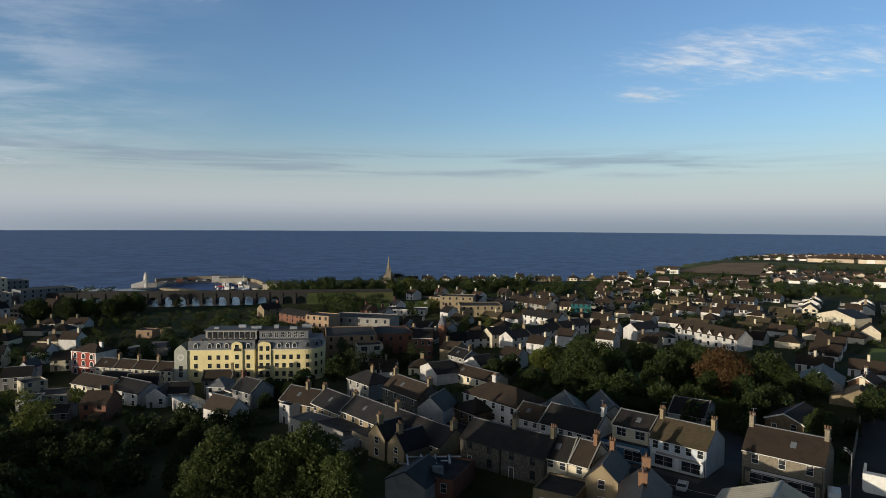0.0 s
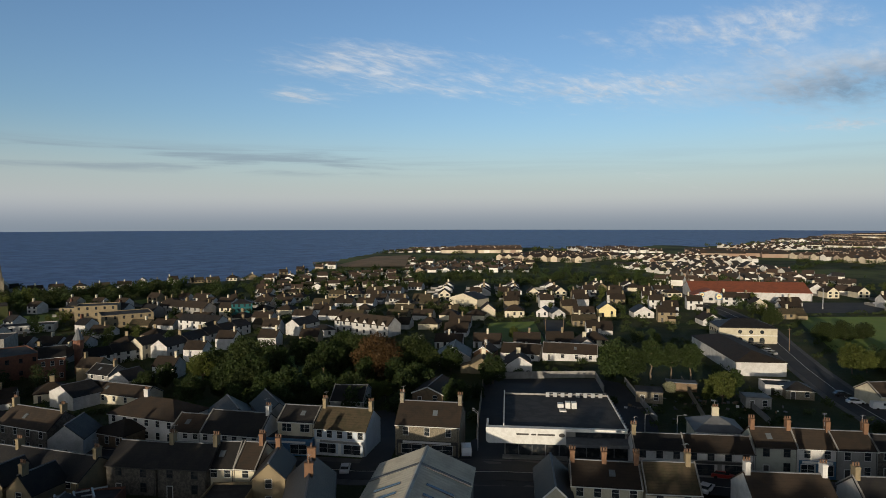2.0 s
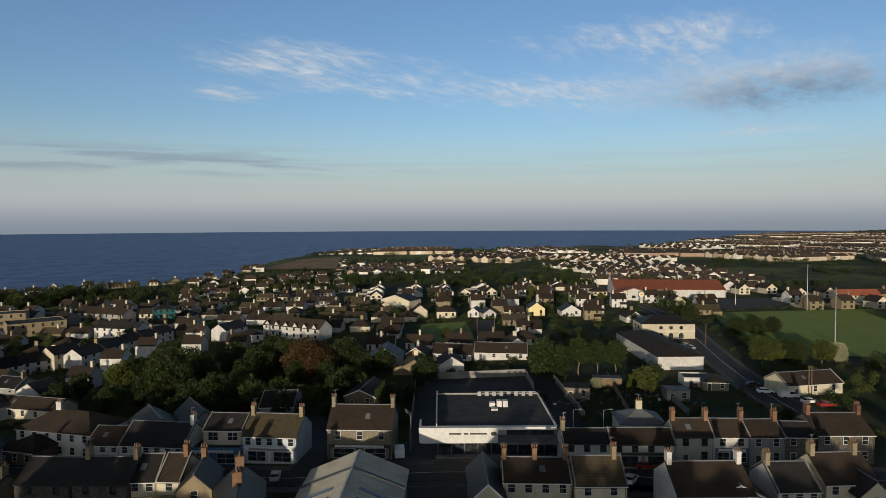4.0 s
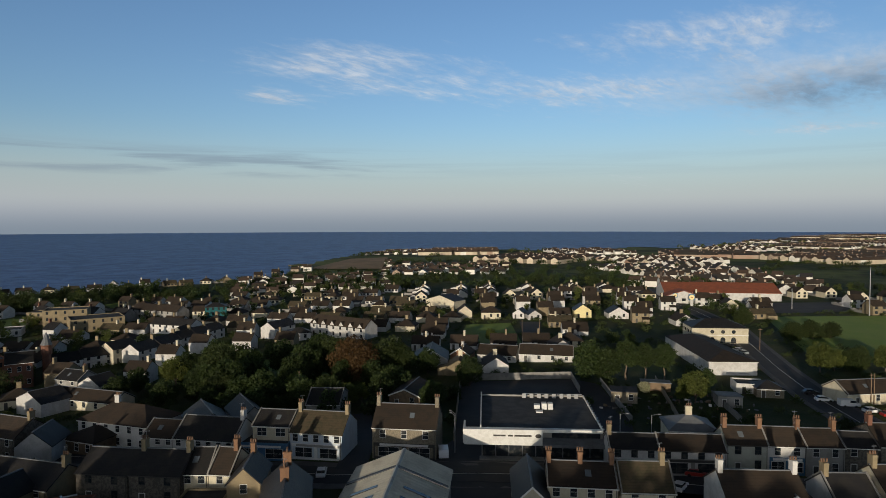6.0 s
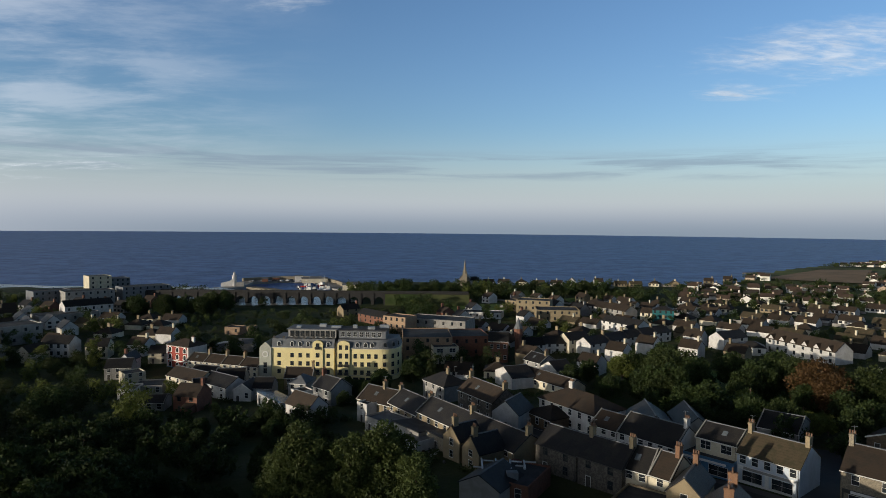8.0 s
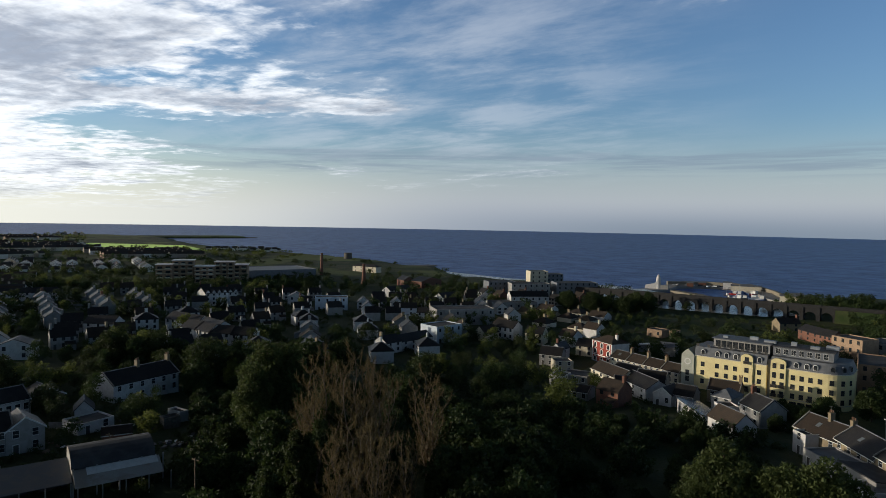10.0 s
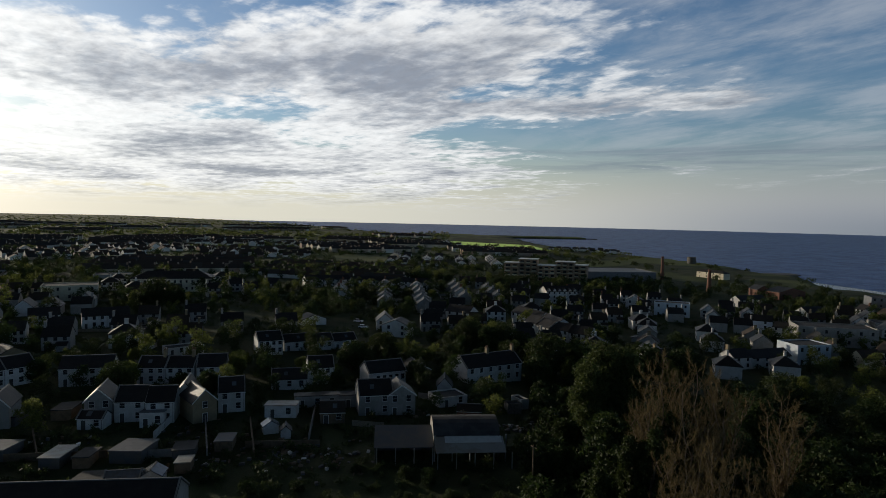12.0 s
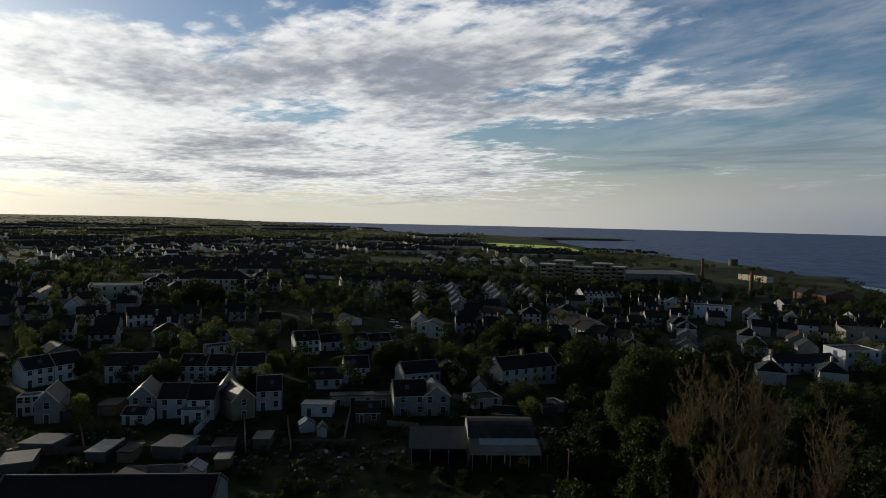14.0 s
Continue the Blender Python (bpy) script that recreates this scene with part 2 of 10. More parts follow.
def glass_mat(name, tint=(0.02, 0.025, 0.03), rough=0.08):
    mt = bpy.data.materials.new(name)
    mt.use_nodes = True
    g = Nodes(mt.node_tree)
    lot = g.n("ShaderNodeObjectInfo").outputs["Random"]
    at = g.n("ShaderNodeTexCoord").outputs["Object"]
    inside = g.step(g.noise(g.v("ADD", at, g.xyz(g.m("MULTIPLY", lot, 91.0), 0.0, g.m("MULTIPLY", lot, 17.0)))[0], 0.9, 3.0), 0.45, 0.7)
    col = g.mix(g.m("MULTIPLY", inside, 0.6), (*tint, 1), (0.10, 0.095, 0.085, 1))
    sh = g.n("ShaderNodeBsdfPrincipled", {"Base Color": col, "Roughness": rough, "Specular IOR Level": 0.5})
    g.n("ShaderNodeOutputMaterial", {"Surface": sh.outputs[0]})
    return mt


def water_mat():
    mt = bpy.data.materials.new("sea_water")
    mt.use_nodes = True
    g = Nodes(mt.node_tree)
    at = g.n("ShaderNodeTexCoord").outputs["Object"]
    s = g.n("ShaderNodeSeparateXYZ", {0: at}).outputs
    far = g.xyz(g.m("MULTIPLY", s[0], 0.010), g.m("MULTIPLY", s[1], 0.022), 0.0)
    swell = g.noise(far, 1.0, 6.0, 0.6, 0.3)
    chop = g.noise(at, 0.16, 5.0, 0.65, 0.4)
    waves = g.noise(g.v("MULTIPLY", at, (0.03, 0.03, 0.03))[0], 1.0, 6.0, 0.75, 0.3)
    # blue base carries the sky's reflection; lighter patches paint its ripples
    col = g.mix(g.m("ADD", g.m("MULTIPLY", g.step(swell, 0.35, 0.7), 0.4), g.m("MULTIPLY", g.step(waves, 0.40, 0.62), 0.8)), (0.026, 0.064, 0.200, 1), (0.086, 0.155, 0.39, 1))
    b = g.n("ShaderNodeBump", {"Strength": 0.75, "Distance": 1.2, "Height": g.m("ADD", chop, g.m("MULTIPLY", swell, 0.4))})
    sh = g.n("ShaderNodeBsdfPrincipled", {"Base Color": col, "Roughness": 0.4, "Specular IOR Level": 0.04, "Normal": b.outputs[0]})
    g.n("ShaderNodeOutputMaterial", {"Surface": sh.outputs[0]})
    return mt


def earth_mat():
    """Grass, rough grass and bare earth in patches; sand and rock by the water."""
    mt = bpy.data.materials.new("grass_and_earth")
    mt.use_nodes = True
    g = Nodes(mt.node_tree)
    at = g.n("ShaderNodeTexCoord").outputs["Object"]
    field = g.noise(at, 0.006, 4.0, 0.6, 0.5)
    patch = g.noise(at, 0.05, 6.0, 0.6)
    blade = g.noise(at, 1.2, 4.0, 0.7)
    col = g.mix(g.step(patch, 0.38, 0.62), (0.028, 0.046, 0.014, 1), (0.060, 0.066, 0.028, 1))
    # fields turn paler far off, the colour also lifted in place of haze
    far_haze = g.step(g.v("LENGTH", at)["Value"], 480.0, 700.0)
    col = g.mix(g.m("MULTIPLY", g.m("MULTIPLY", g.step(field, 0.46, 0.58), far_haze), 0.75), col, (0.130, 0.155, 0.045, 1))
    z = g.n("ShaderNodeSeparateXYZ", {0: at}).outputs[2]
    shore = g.step(g.m("ADD", z, g.m("MULTIPLY", patch, 1.5)), -11.2, -11.9)
    col = g.mix(shore, col, g.mix(g.step(patch, 0.45, 0.55), (0.12, 0.10, 0.075, 1), (0.05, 0.046, 0.04, 1)))
    tone = g.m("ADD", 0.6, g.m("MULTIPLY", blade, 0.8))
    col = g.v("MULTIPLY", col, g.xyz(tone, tone, tone))[0]
    b = g.n("ShaderNodeBump", {"Strength": 0.5, "Distance": 0.4, "Height": g.m("ADD", blade, patch)})
    sh = g.n("ShaderNodeBsdfPrincipled", {"Base Color": col, "Roughness": 0.9, "Specular IOR Level": 0.15, "Normal": b.outputs[0]})
    g.n("ShaderNodeOutputMaterial", {"Surface": sh.outputs[0]})
    return mt


WHITE = material("white_render", (0.52, 0.51, 0.49), (0.35, 0.335, 0.31), scale=0.5, fine=7, stain=0.5)
CREAM = material("cream_render", (0.528, 0.480, 0.360), (0.384, 0.336, 0.248), scale=0.5, fine=7, stain=0.5)
YELLOW = material("yellow_render", (0.681, 0.589, 0.304), (0.570, 0.478, 0.248), scale=0.3, fine=6, stain=0.5, spread=0.06)
GREY = material("grey_render", (0.272, 0.264, 0.248), (0.192, 0.184, 0.168), scale=0.5, fine=7, stain=0.6)
TAN = material("tan_pebbledash", (0.225, 0.18, 0.11), (0.16, 0.13, 0.083), scale=0.6, fine=9, stain=0.6)
SAGE = material("sage_render", (0.352, 0.360, 0.304), (0.256, 0.264, 0.224), scale=0.5, fine=7, stain=0.5)
BLUEPAINT = material("blue_paint", (0.07, 0.16, 0.27), (0.05, 0.11, 0.19), scale=0.8, fine=9, rough=0.55, stain=0.5)
PALEBLUE = material("pale_blue_render", (0.448, 0.496, 0.544), (0.352, 0.392, 0.432), scale=0.5, fine=7, stain=0.5)
TEAL = material("teal_paint", (0.016, 0.104, 0.114), (0.010, 0.073, 0.083), scale=0.5, fine=7, stain=0.5)
REDPAINT = material("red_paint", (0.277, 0.050, 0.033), (0.198, 0.033, 0.026), scale=0.6, fine=8, stain=0.5)
BRICK = material("red_brick", (0.165, 0.076, 0.049), (0.112, 0.056, 0.040), scale=0.9, fine=10, courses=0.15, stain=0.7)
ORANGE = material("orange_brick", (0.205, 0.115, 0.066), (0.148, 0.080, 0.050), scale=0.9, fine=10, courses=0.15, stain=0.7)
BUFF = material("buff_brick", (0.288, 0.200, 0.128), (0.216, 0.144, 0.096), scale=0.5, fine=8, courses=0.3, stain=0.6)
STONE = material("rubble_stone", (0.240, 0.208, 0.150), (0.150, 0.130, 0.098), scale=4.5, fine=11, bump=0.5, stain=0.9, mask=(0.42, 0.58))
DARKSTONE = material("dark_stone", (0.128, 0.116, 0.096), (0.072, 0.064, 0.056), scale=2.0, fine=8, bump=0.5, stain=0.9, mask=(0.45, 0.55))
SLATE = material("slate_roof", (0.019, 0.0185, 0.0195), (0.035, 0.032, 0.027), rough=0.54, scale=0.45, fine=5, courses=0.28, bump=0.3, stain=0.55, spread=0.5)
BROWNTILE = material("brown_tile_roof", (0.038, 0.027, 0.019), (0.024, 0.020, 0.016), rough=0.8, scale=0.5, fine=5, courses=0.32, bump=0.4, stain=0.7, spread=0.45)
MOSSY = material("mossy_tile_roof", (0.070, 0.053, 0.032), (0.044, 0.042, 0.023), rough=0.88, scale=0.8, fine=6, courses=0.34, bump=0.45, stain=0.8)
REDTILE = material("red_tile_roof", (0.27, 0.085, 0.045), (0.18, 0.065, 0.04), rough=0.75, scale=0.3, fine=4, courses=0.35, stain=0.6)
FELT = material("roofing_felt", (0.038, 0.038, 0.041), (0.070, 0.070, 0.070), rough=0.85, scale=0.35, fine=4, stain=0.6)
LEAD = material("grey_lead", (0.136, 0.145, 0.157), (0.093, 0.098, 0.106), rough=0.6, scale=0.6, fine=5, stain=0.6)
TIN = material("corrugated_sheet", (0.340, 0.340, 0.315), (0.221, 0.187, 0.145), rough=0.5, metal=0.25, scale=0.35, fine=6, stain=0.6)
SHEET = material("pale_warm_sheet", (0.56, 0.52, 0.42), (0.42, 0.38, 0.30), rough=0.75, scale=0.3, fine=3, stain=0.7)
DARKTIN = material("dark_sheet", (0.09, 0.095, 0.10), (0.14, 0.12, 0.10), rough=0.55, metal=0.2, scale=0.4, fine=6, stain=0.6)
# near-black stone colour standing in for shade on the viaduct
SHADESTONE = material("shaded_stone", (0.026, 0.025, 0.025), (0.016, 0.016, 0.016), scale=2.0, fine=8, bump=0.5, stain=0.9, mask=(0.45, 0.55))
CONCRETE = material("concrete", (0.240, 0.232, 0.217), (0.158, 0.150, 0.139), scale=0.5, fine=6, stain=0.7)
ASPHALT = material("asphalt", (0.045, 0.046, 0.050), (0.062, 0.060, 0.058), rough=0.85, scale=0.12, fine=3, stain=0.8, spread=0.0)
PAVING = material("paving", (0.105, 0.10, 0.095), (0.075, 0.07, 0.068), scale=0.4, fine=4, stain=0.7, spread=0.1)
LINE = material("road_paint", (0.62, 0.61, 0.56), (0.35, 0.34, 0.32), scale=1.0, fine=8, stain=0.6)
TRIM = material("white_trim", (0.629, 0.629, 0.603), (0.468, 0.459, 0.425), rough=0.55, scale=1.0, fine=8, stain=0.4, bump=0.05)
DARKTRIM = material("dark_trim", (0.05, 0.048, 0.045), (0.08, 0.07, 0.06), rough=0.5, scale=1.0, fine=8, stain=0.4, bump=0.05)
WOOD = material("weathered_wood", (0.17, 0.12, 0.075), (0.10, 0.075, 0.05), scale=1.2, fine=11, stain=0.7)
METAL = material("galvanised_metal", (0.42, 0.43, 0.44), (0.30, 0.30, 0.30), rough=0.4, metal=0.8, scale=1.0, fine=8)
BARK = material("bark", (0.11, 0.085, 0.06), (0.06, 0.05, 0.035), scale=2.0, fine=9, bump=0.6, stain=0.8)
PALEBARK = material("pale_bark", (0.15, 0.115, 0.08), (0.09, 0.07, 0.05), scale=2.0, fine=9, bump=0.5, stain=0.8)
CLAY = material("clay_pot", (0.150, 0.088, 0.055), (0.105, 0.068, 0.046), scale=2, fine=9)
GLASS = glass_mat("window_glass")
PALEGLASS = glass_mat("roof_glass", (0.12, 0.14, 0.16), 0.15)
WATER = water_mat()
EARTH = earth_mat()
LAWN = material("lawn", (0.065, 0.107, 0.012), (0.090, 0.118, 0.019), rough=0.9, scale=0.06, fine=2, bump=0.4, stain=0.8, spread=0.0, blades=0.12)
FIELD = material("spring_field", (0.13, 0.21, 0.045), (0.17, 0.22, 0.06), rough=0.9, scale=0.012, fine=0.3, bump=0.3, stain=0.7, spread=0.0, blades=0.7)
PLOUGH = material("ploughed_field", (0.27, 0.18, 0.10), (0.19, 0.14, 0.075), rough=0.95, scale=0.03, fine=0.6, bump=0.4, stain=0.8, spread=0.0)
SAND = material("wet_sand", (0.34, 0.30, 0.24), (0.24, 0.215, 0.18), rough=0.28, spec=0.6, bump=0.04, scale=0.05, fine=1.0, stain=0.8, spread=0.0)
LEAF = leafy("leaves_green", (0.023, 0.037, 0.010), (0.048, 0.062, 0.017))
# lighter copy of the green leaves, a sunlit look put into the colour
LITLEAF = leafy("leaves_lit", (0.042, 0.062, 0.017), (0.080, 0.100, 0.030), 0.45)
# also given to park trees in place of the shade on them
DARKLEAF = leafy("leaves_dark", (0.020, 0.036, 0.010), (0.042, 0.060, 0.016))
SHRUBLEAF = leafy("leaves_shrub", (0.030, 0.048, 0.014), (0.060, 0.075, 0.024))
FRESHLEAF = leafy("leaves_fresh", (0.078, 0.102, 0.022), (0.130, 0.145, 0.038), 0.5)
BROWNLEAF = leafy("leaves_copper", (0.070, 0.038, 0.014), (0.105, 0.062, 0.024))
BLOSSOM = leafy("blossom", (0.24, 0.25, 0.13), (0.40, 0.39, 0.27))
TWIG = leafy("bare_twigs", (0.102, 0.074, 0.031), (0.150, 0.112, 0.046), 0.2)
CARPAINT = {c: material(c + "_car_paint", v, v, rough=0.3, bump=0.0, spec=0.5, stain=0.1) for c, v in
            (("white", (0.70, 0.70, 0.70)), ("red", (0.30, 0.025, 0.02)), ("black", (0.02, 0.02, 0.022)), ("silver", (0.36, 0.37, 0.38)), ("blue", (0.03, 0.06, 0.16)))}
RUBBER = material("rubber", (0.02, 0.02, 0.02), rough=0.8)


# ---- shapes ----
class Shape:
    """Corners and faces of one mesh."""

    def __init__(self):
        self.v, self.f = [], []

    def add(self, verts, faces):
        n = len(self.v)
        self.v += verts
        self.f += [tuple(i + n for i in f) for f in faces]
        return self

    def box(self, x0, y0, z0, x1, y1, z1):
        return self.add([(x0, y0, z0), (x1, y0, z0), (x1, y1, z0), (x0, y1, z0), (x0, y0, z1), (x1, y0, z1), (x1, y1, z1), (x0, y1, z1)],
                        [(3, 2, 1, 0), (4, 5, 6, 7), (0, 1, 5, 4), (1, 2, 6, 5), (2, 3, 7, 6), (3, 0, 4, 7)])

    def sweep(self, outline, a, b, axis="x"):
        """A closed outline pushed from a to b along x (outline in y, z), y (x, z) or z (x, y)."""
        n = len(outline)
        put = {"x": lambda p, s: (s, p[0], p[1]), "y": lambda p, s: (p[0], s, p[1]), "z": lambda p, s: (p[0], p[1], s)}[axis]
        vs = [put(p, a) for p in outline] + [put(p, b) for p in outline]
        return self.add(vs, [tuple(range(n - 1, -1, -1)), tuple(range(n, 2 * n))] + [(i, (i + 1) % n, n + (i + 1) % n, n + i) for i in range(n)])

    def lattice(self, xs, zs, filled, y0, y1):
        """A plate in x and z cut into cells; those for which filled(i, k) holds are solid, from y0 to y1."""
        ids = {}

        def at(i, k, side):
            key = (i, k, side)
            if key not in ids:
                ids[key] = len(self.v)
                self.v.append((xs[i], y0 if side == 0 else y1, zs[k]))
            return ids[key]

        n, m = len(xs) - 1, len(zs) - 1
        full = {(i, k) for i in range(n) for k in range(m) if filled(i, k)}
        for i, k in full:
            self.f.append((at(i, k, 0), at(i + 1, k, 0), at(i + 1, k + 1, 0), at(i, k + 1, 0)))
            self.f.append((at(i, k + 1, 1), at(i + 1, k + 1, 1), at(i + 1, k, 1), at(i, k, 1)))
            for (di, dk), (a, b) in (((-1, 0), ((0, 0), (0, 1))), ((1, 0), ((1, 1), (1, 0))), ((0, -1), ((1, 0), (0, 0))), ((0, 1), ((0, 1), (1, 1)))):
                if (i + di, k + dk) not in full:
                    p, q = (i + a[0], k + a[1]), (i + b[0], k + b[1])
                    self.f.append((at(*p, 0), at(*q, 0), at(*q, 1), at(*p, 1)))
        return self

    def stacked(self, levels, sides=0):
        """Level rings on top of one another, each (z, half width, half depth); sides: round with that many."""
        start = len(self.v)
        n = sides or 4
        for z, a, b in levels:
            if sides:
                self.v += [(math.cos(2 * math.pi * i / n) * a, math.sin(2 * math.pi * i / n) * b, z) for i in range(n)]
            else:
                self.v += [(-a, -b, z), (a, -b, z), (a, b, z), (-a, b, z)]
        m = len(levels)
        self.f.append(tuple(start + i for i in range(n - 1, -1, -1)))
        self.f.append(tuple(start + (m - 1) * n + i for i in range(n)))
        for j in range(m - 1):
            o, p = start + j * n, start + (j + 1) * n
            self.f += [(o + i, o + (i + 1) % n, p + (i + 1) % n, p + i) for i in range(n)]
        return self

    def tube(self, p, q, r0, r1, sides=8):
        p, q = Vector(p), Vector(q)
        w = (q - p).normalized()
        a = w.orthogonal().normalized()
        b = w.cross(a)
        ring = [(math.cos(2 * math.pi * i / sides), math.sin(2 * math.pi * i / sides)) for i in range(sides)]
        vs = [tuple(p + (a * c + b * s) * r0) for c, s in ring] + [tuple(q + (a * c + b * s) * r1) for c, s in ring]
        return self.add(vs, [tuple(range(sides - 1, -1, -1)), tuple(range(sides, 2 * sides))] + [(i, (i + 1) % sides, sides + (i + 1) % sides, sides + i) for i in range(sides)])

    def mesh(self, name, mat, smooth=False):
        me = bpy.data.meshes.new(name)
        me.from_pydata(self.v, [], self.f)
        bm = bmesh.new()
        bm.from_mesh(me)
        bmesh.ops.recalc_face_normals(bm, faces=bm.faces[:])
        bm.to_mesh(me)
        bm.free()
        me.materials.append(mat)
        if smooth:
            me.polygons.foreach_set("use_smooth", [True] * len(me.polygons))
        return me


KEPT = {}


def part(name, shape, mat, parent, label="", at=None, smooth=False):
    """One mesh object under a thing. shape: a Shape, or a mesh that several parts share."""
    me = shape.mesh(name, mat, smooth) if isinstance(shape, Shape) else shape
    ob = new(name, me)
    ob.parent = parent
    if at is not None:
        ob.matrix_basis = at
    if label:
        tagged(ob, label)
    return ob


def thing(name, x, y, z, yaw=0, label="", category="", group="", kind=""):
    ob = new(name)
    ob.matrix_basis = pose(x, y, z, 0, 0, yaw)
    ob.empty_display_size = 0.5
    return tagged(ob, label, category, group, kind)


def solid(name, shape, mat, x, y, z, yaw=0, label="", category="", group="", kind="", smooth=False):
    """A thing that is one mesh."""
    ob = new(name, shape.mesh(name, mat, smooth) if isinstance(shape, Shape) else shape)
    ob.matrix_basis = pose(x, y, z, 0, 0, yaw)
    return tagged(ob, label, category, group, kind)


def shared(key, make):
    if key not in KEPT:
        KEPT[key] = make()
    return KEPT[key]


# ---- windows, doors and chimneys ----
def window(parent, x, z, w=1.0, h=1.35, trim=TRIM, y=0.0, face="front", depth=0.0, wide=0.0, far=False, pane=GLASS):
    """A framed window on a wall: front at y, back at depth, or the two sides."""
    w, h = round(w, 2), round(h, 2)

    def frame_mesh():
        t = 0.055
        xs = [-w / 2 - t, -w / 2, w / 2, w / 2 + t] if w < 1.3 else [-w / 2 - t, -w / 2, -0.02, 0.02, w / 2, w / 2 + t]
        zs = [-t - 0.05, 0, h * 0.5 - 0.018, h * 0.5 + 0.018, h, h + t]
        s = Shape().lattice(xs, zs, lambda i, k: not (i % 2 == 1 and k % 2 == 1), -0.07, 0.05)
        return s.mesh("window_frame", trim)

    at = {"front": pose(x, y, z), "back": pose(x, depth, z, 0, 0, 180), "left": pose(0, x, z, 0, 0, -90), "right": pose(wide, x, z, 0, 0, 90)}[face]
    if far:
        return part("window", shared(("far", w, h, pane.name), lambda: Shape().box(-w / 2, -0.05, 0, w / 2, 0.05, h).mesh("window", pane)), None, parent, at=at)
    ob = part("window", shared(("frame", w, h, trim.name), frame_mesh), None, parent, at=at)
    part("pane", shared(("pane", w, h, pane.name), lambda: Shape().box(-w / 2, -0.02, 0, w / 2, 0.04, h).mesh("pane", pane)), None, ob)
    return ob


def door(parent, x, mat=DARKTRIM, w=0.95, h=2.05, far=False):
    me = shared(("door", mat.name, w, h), lambda: Shape().box(-w / 2, -0.05, -0.1, w / 2, 0.05, h).mesh("door", mat))
    if not far:
        part("door_frame", shared(("door_frame", w, h), lambda: Shape().lattice([-w / 2 - 0.11, -w / 2, w / 2, w / 2 + 0.11], [-0.1, h, h + 0.11], lambda i, k: i != 1 or k == 1, -0.09, 0.03).mesh("door_frame", TRIM)), None, parent, at=pose(x, 0, 0))
    return part("door", me, None, parent, at=pose(x, 0, 0))


def chimney(parent, x, y, z, wide=1.3, deep=0.7, tall=1.7, mat=TAN, pots=3, far=False):
    """A stack with a capping course and clay pots; z is the height of the ridge it stands on."""
    def stack():
        a, c = wide / 2, deep / 2
        s = Shape().stacked([(-1.2, a, c), (tall - 0.3, a, c), (tall - 0.28, a + 0.08, c + 0.08), (tall - 0.1, a + 0.08, c + 0.08), (tall - 0.08, a, c), (tall, a, c)])
        return s.mesh("chimney", mat)

    ob = part("chimney", shared(("stack", wide, deep, tall, mat.name), stack), None, parent, at=pose(x, y, z))
    if pots and not far:
        def pot():
            return Shape().stacked([(0, 0.16, 0.16), (0.48, 0.12, 0.12), (0.5, 0.16, 0.16), (0.58, 0.16, 0.16)], 8).mesh("chimney_pot", CLAY)
        for i in range(pots):
            part("chimney_pot", shared("pot", pot), None, ob, at=pose((i - (pots - 1) / 2) * 0.42, 0, tall))
    return ob


def aerial(parent, x, y, z):
    """A thin television aerial on a pole."""
    def make():
        s = Shape().tube((0, 0, -0.6), (0, 0, 1.9), 0.03, 0.025, 5).tube((-0.5, 0, 1.75), (0.6, 0, 1.8), 0.02, 0.02, 4)
        for k in range(5):
            s.tube((-0.4 + k * 0.23, -0.32, 1.77), (-0.4 + k * 0.23, 0.32, 1.77), 0.015, 0.015, 4)
        return s.mesh("aerial", METAL)
    return part("aerial", shared("aerial", make), None, parent, at=pose(x, y, z, 0, 0, 40))


def skylight(parent, w, d, h, rise, x, k, roof="gx"):
    """A rooflight lying on the front slope; k: how far up it lies, 0 to 1."""
    slope = math.degrees(math.atan2(rise, d / 2))
    me = shared("skylight", lambda: Shape().lattice([-0.5, -0.42, 0.42, 0.5], [-0.65, -0.57, 0.57, 0.65], lambda i, j: True, -0.06, 0.06).mesh("skylight", PALEGLASS))
    return part("skylight", me, None, parent, at=pose(x, k * d / 2, h + k * rise + 0.05, slope - 90, 0, 0))


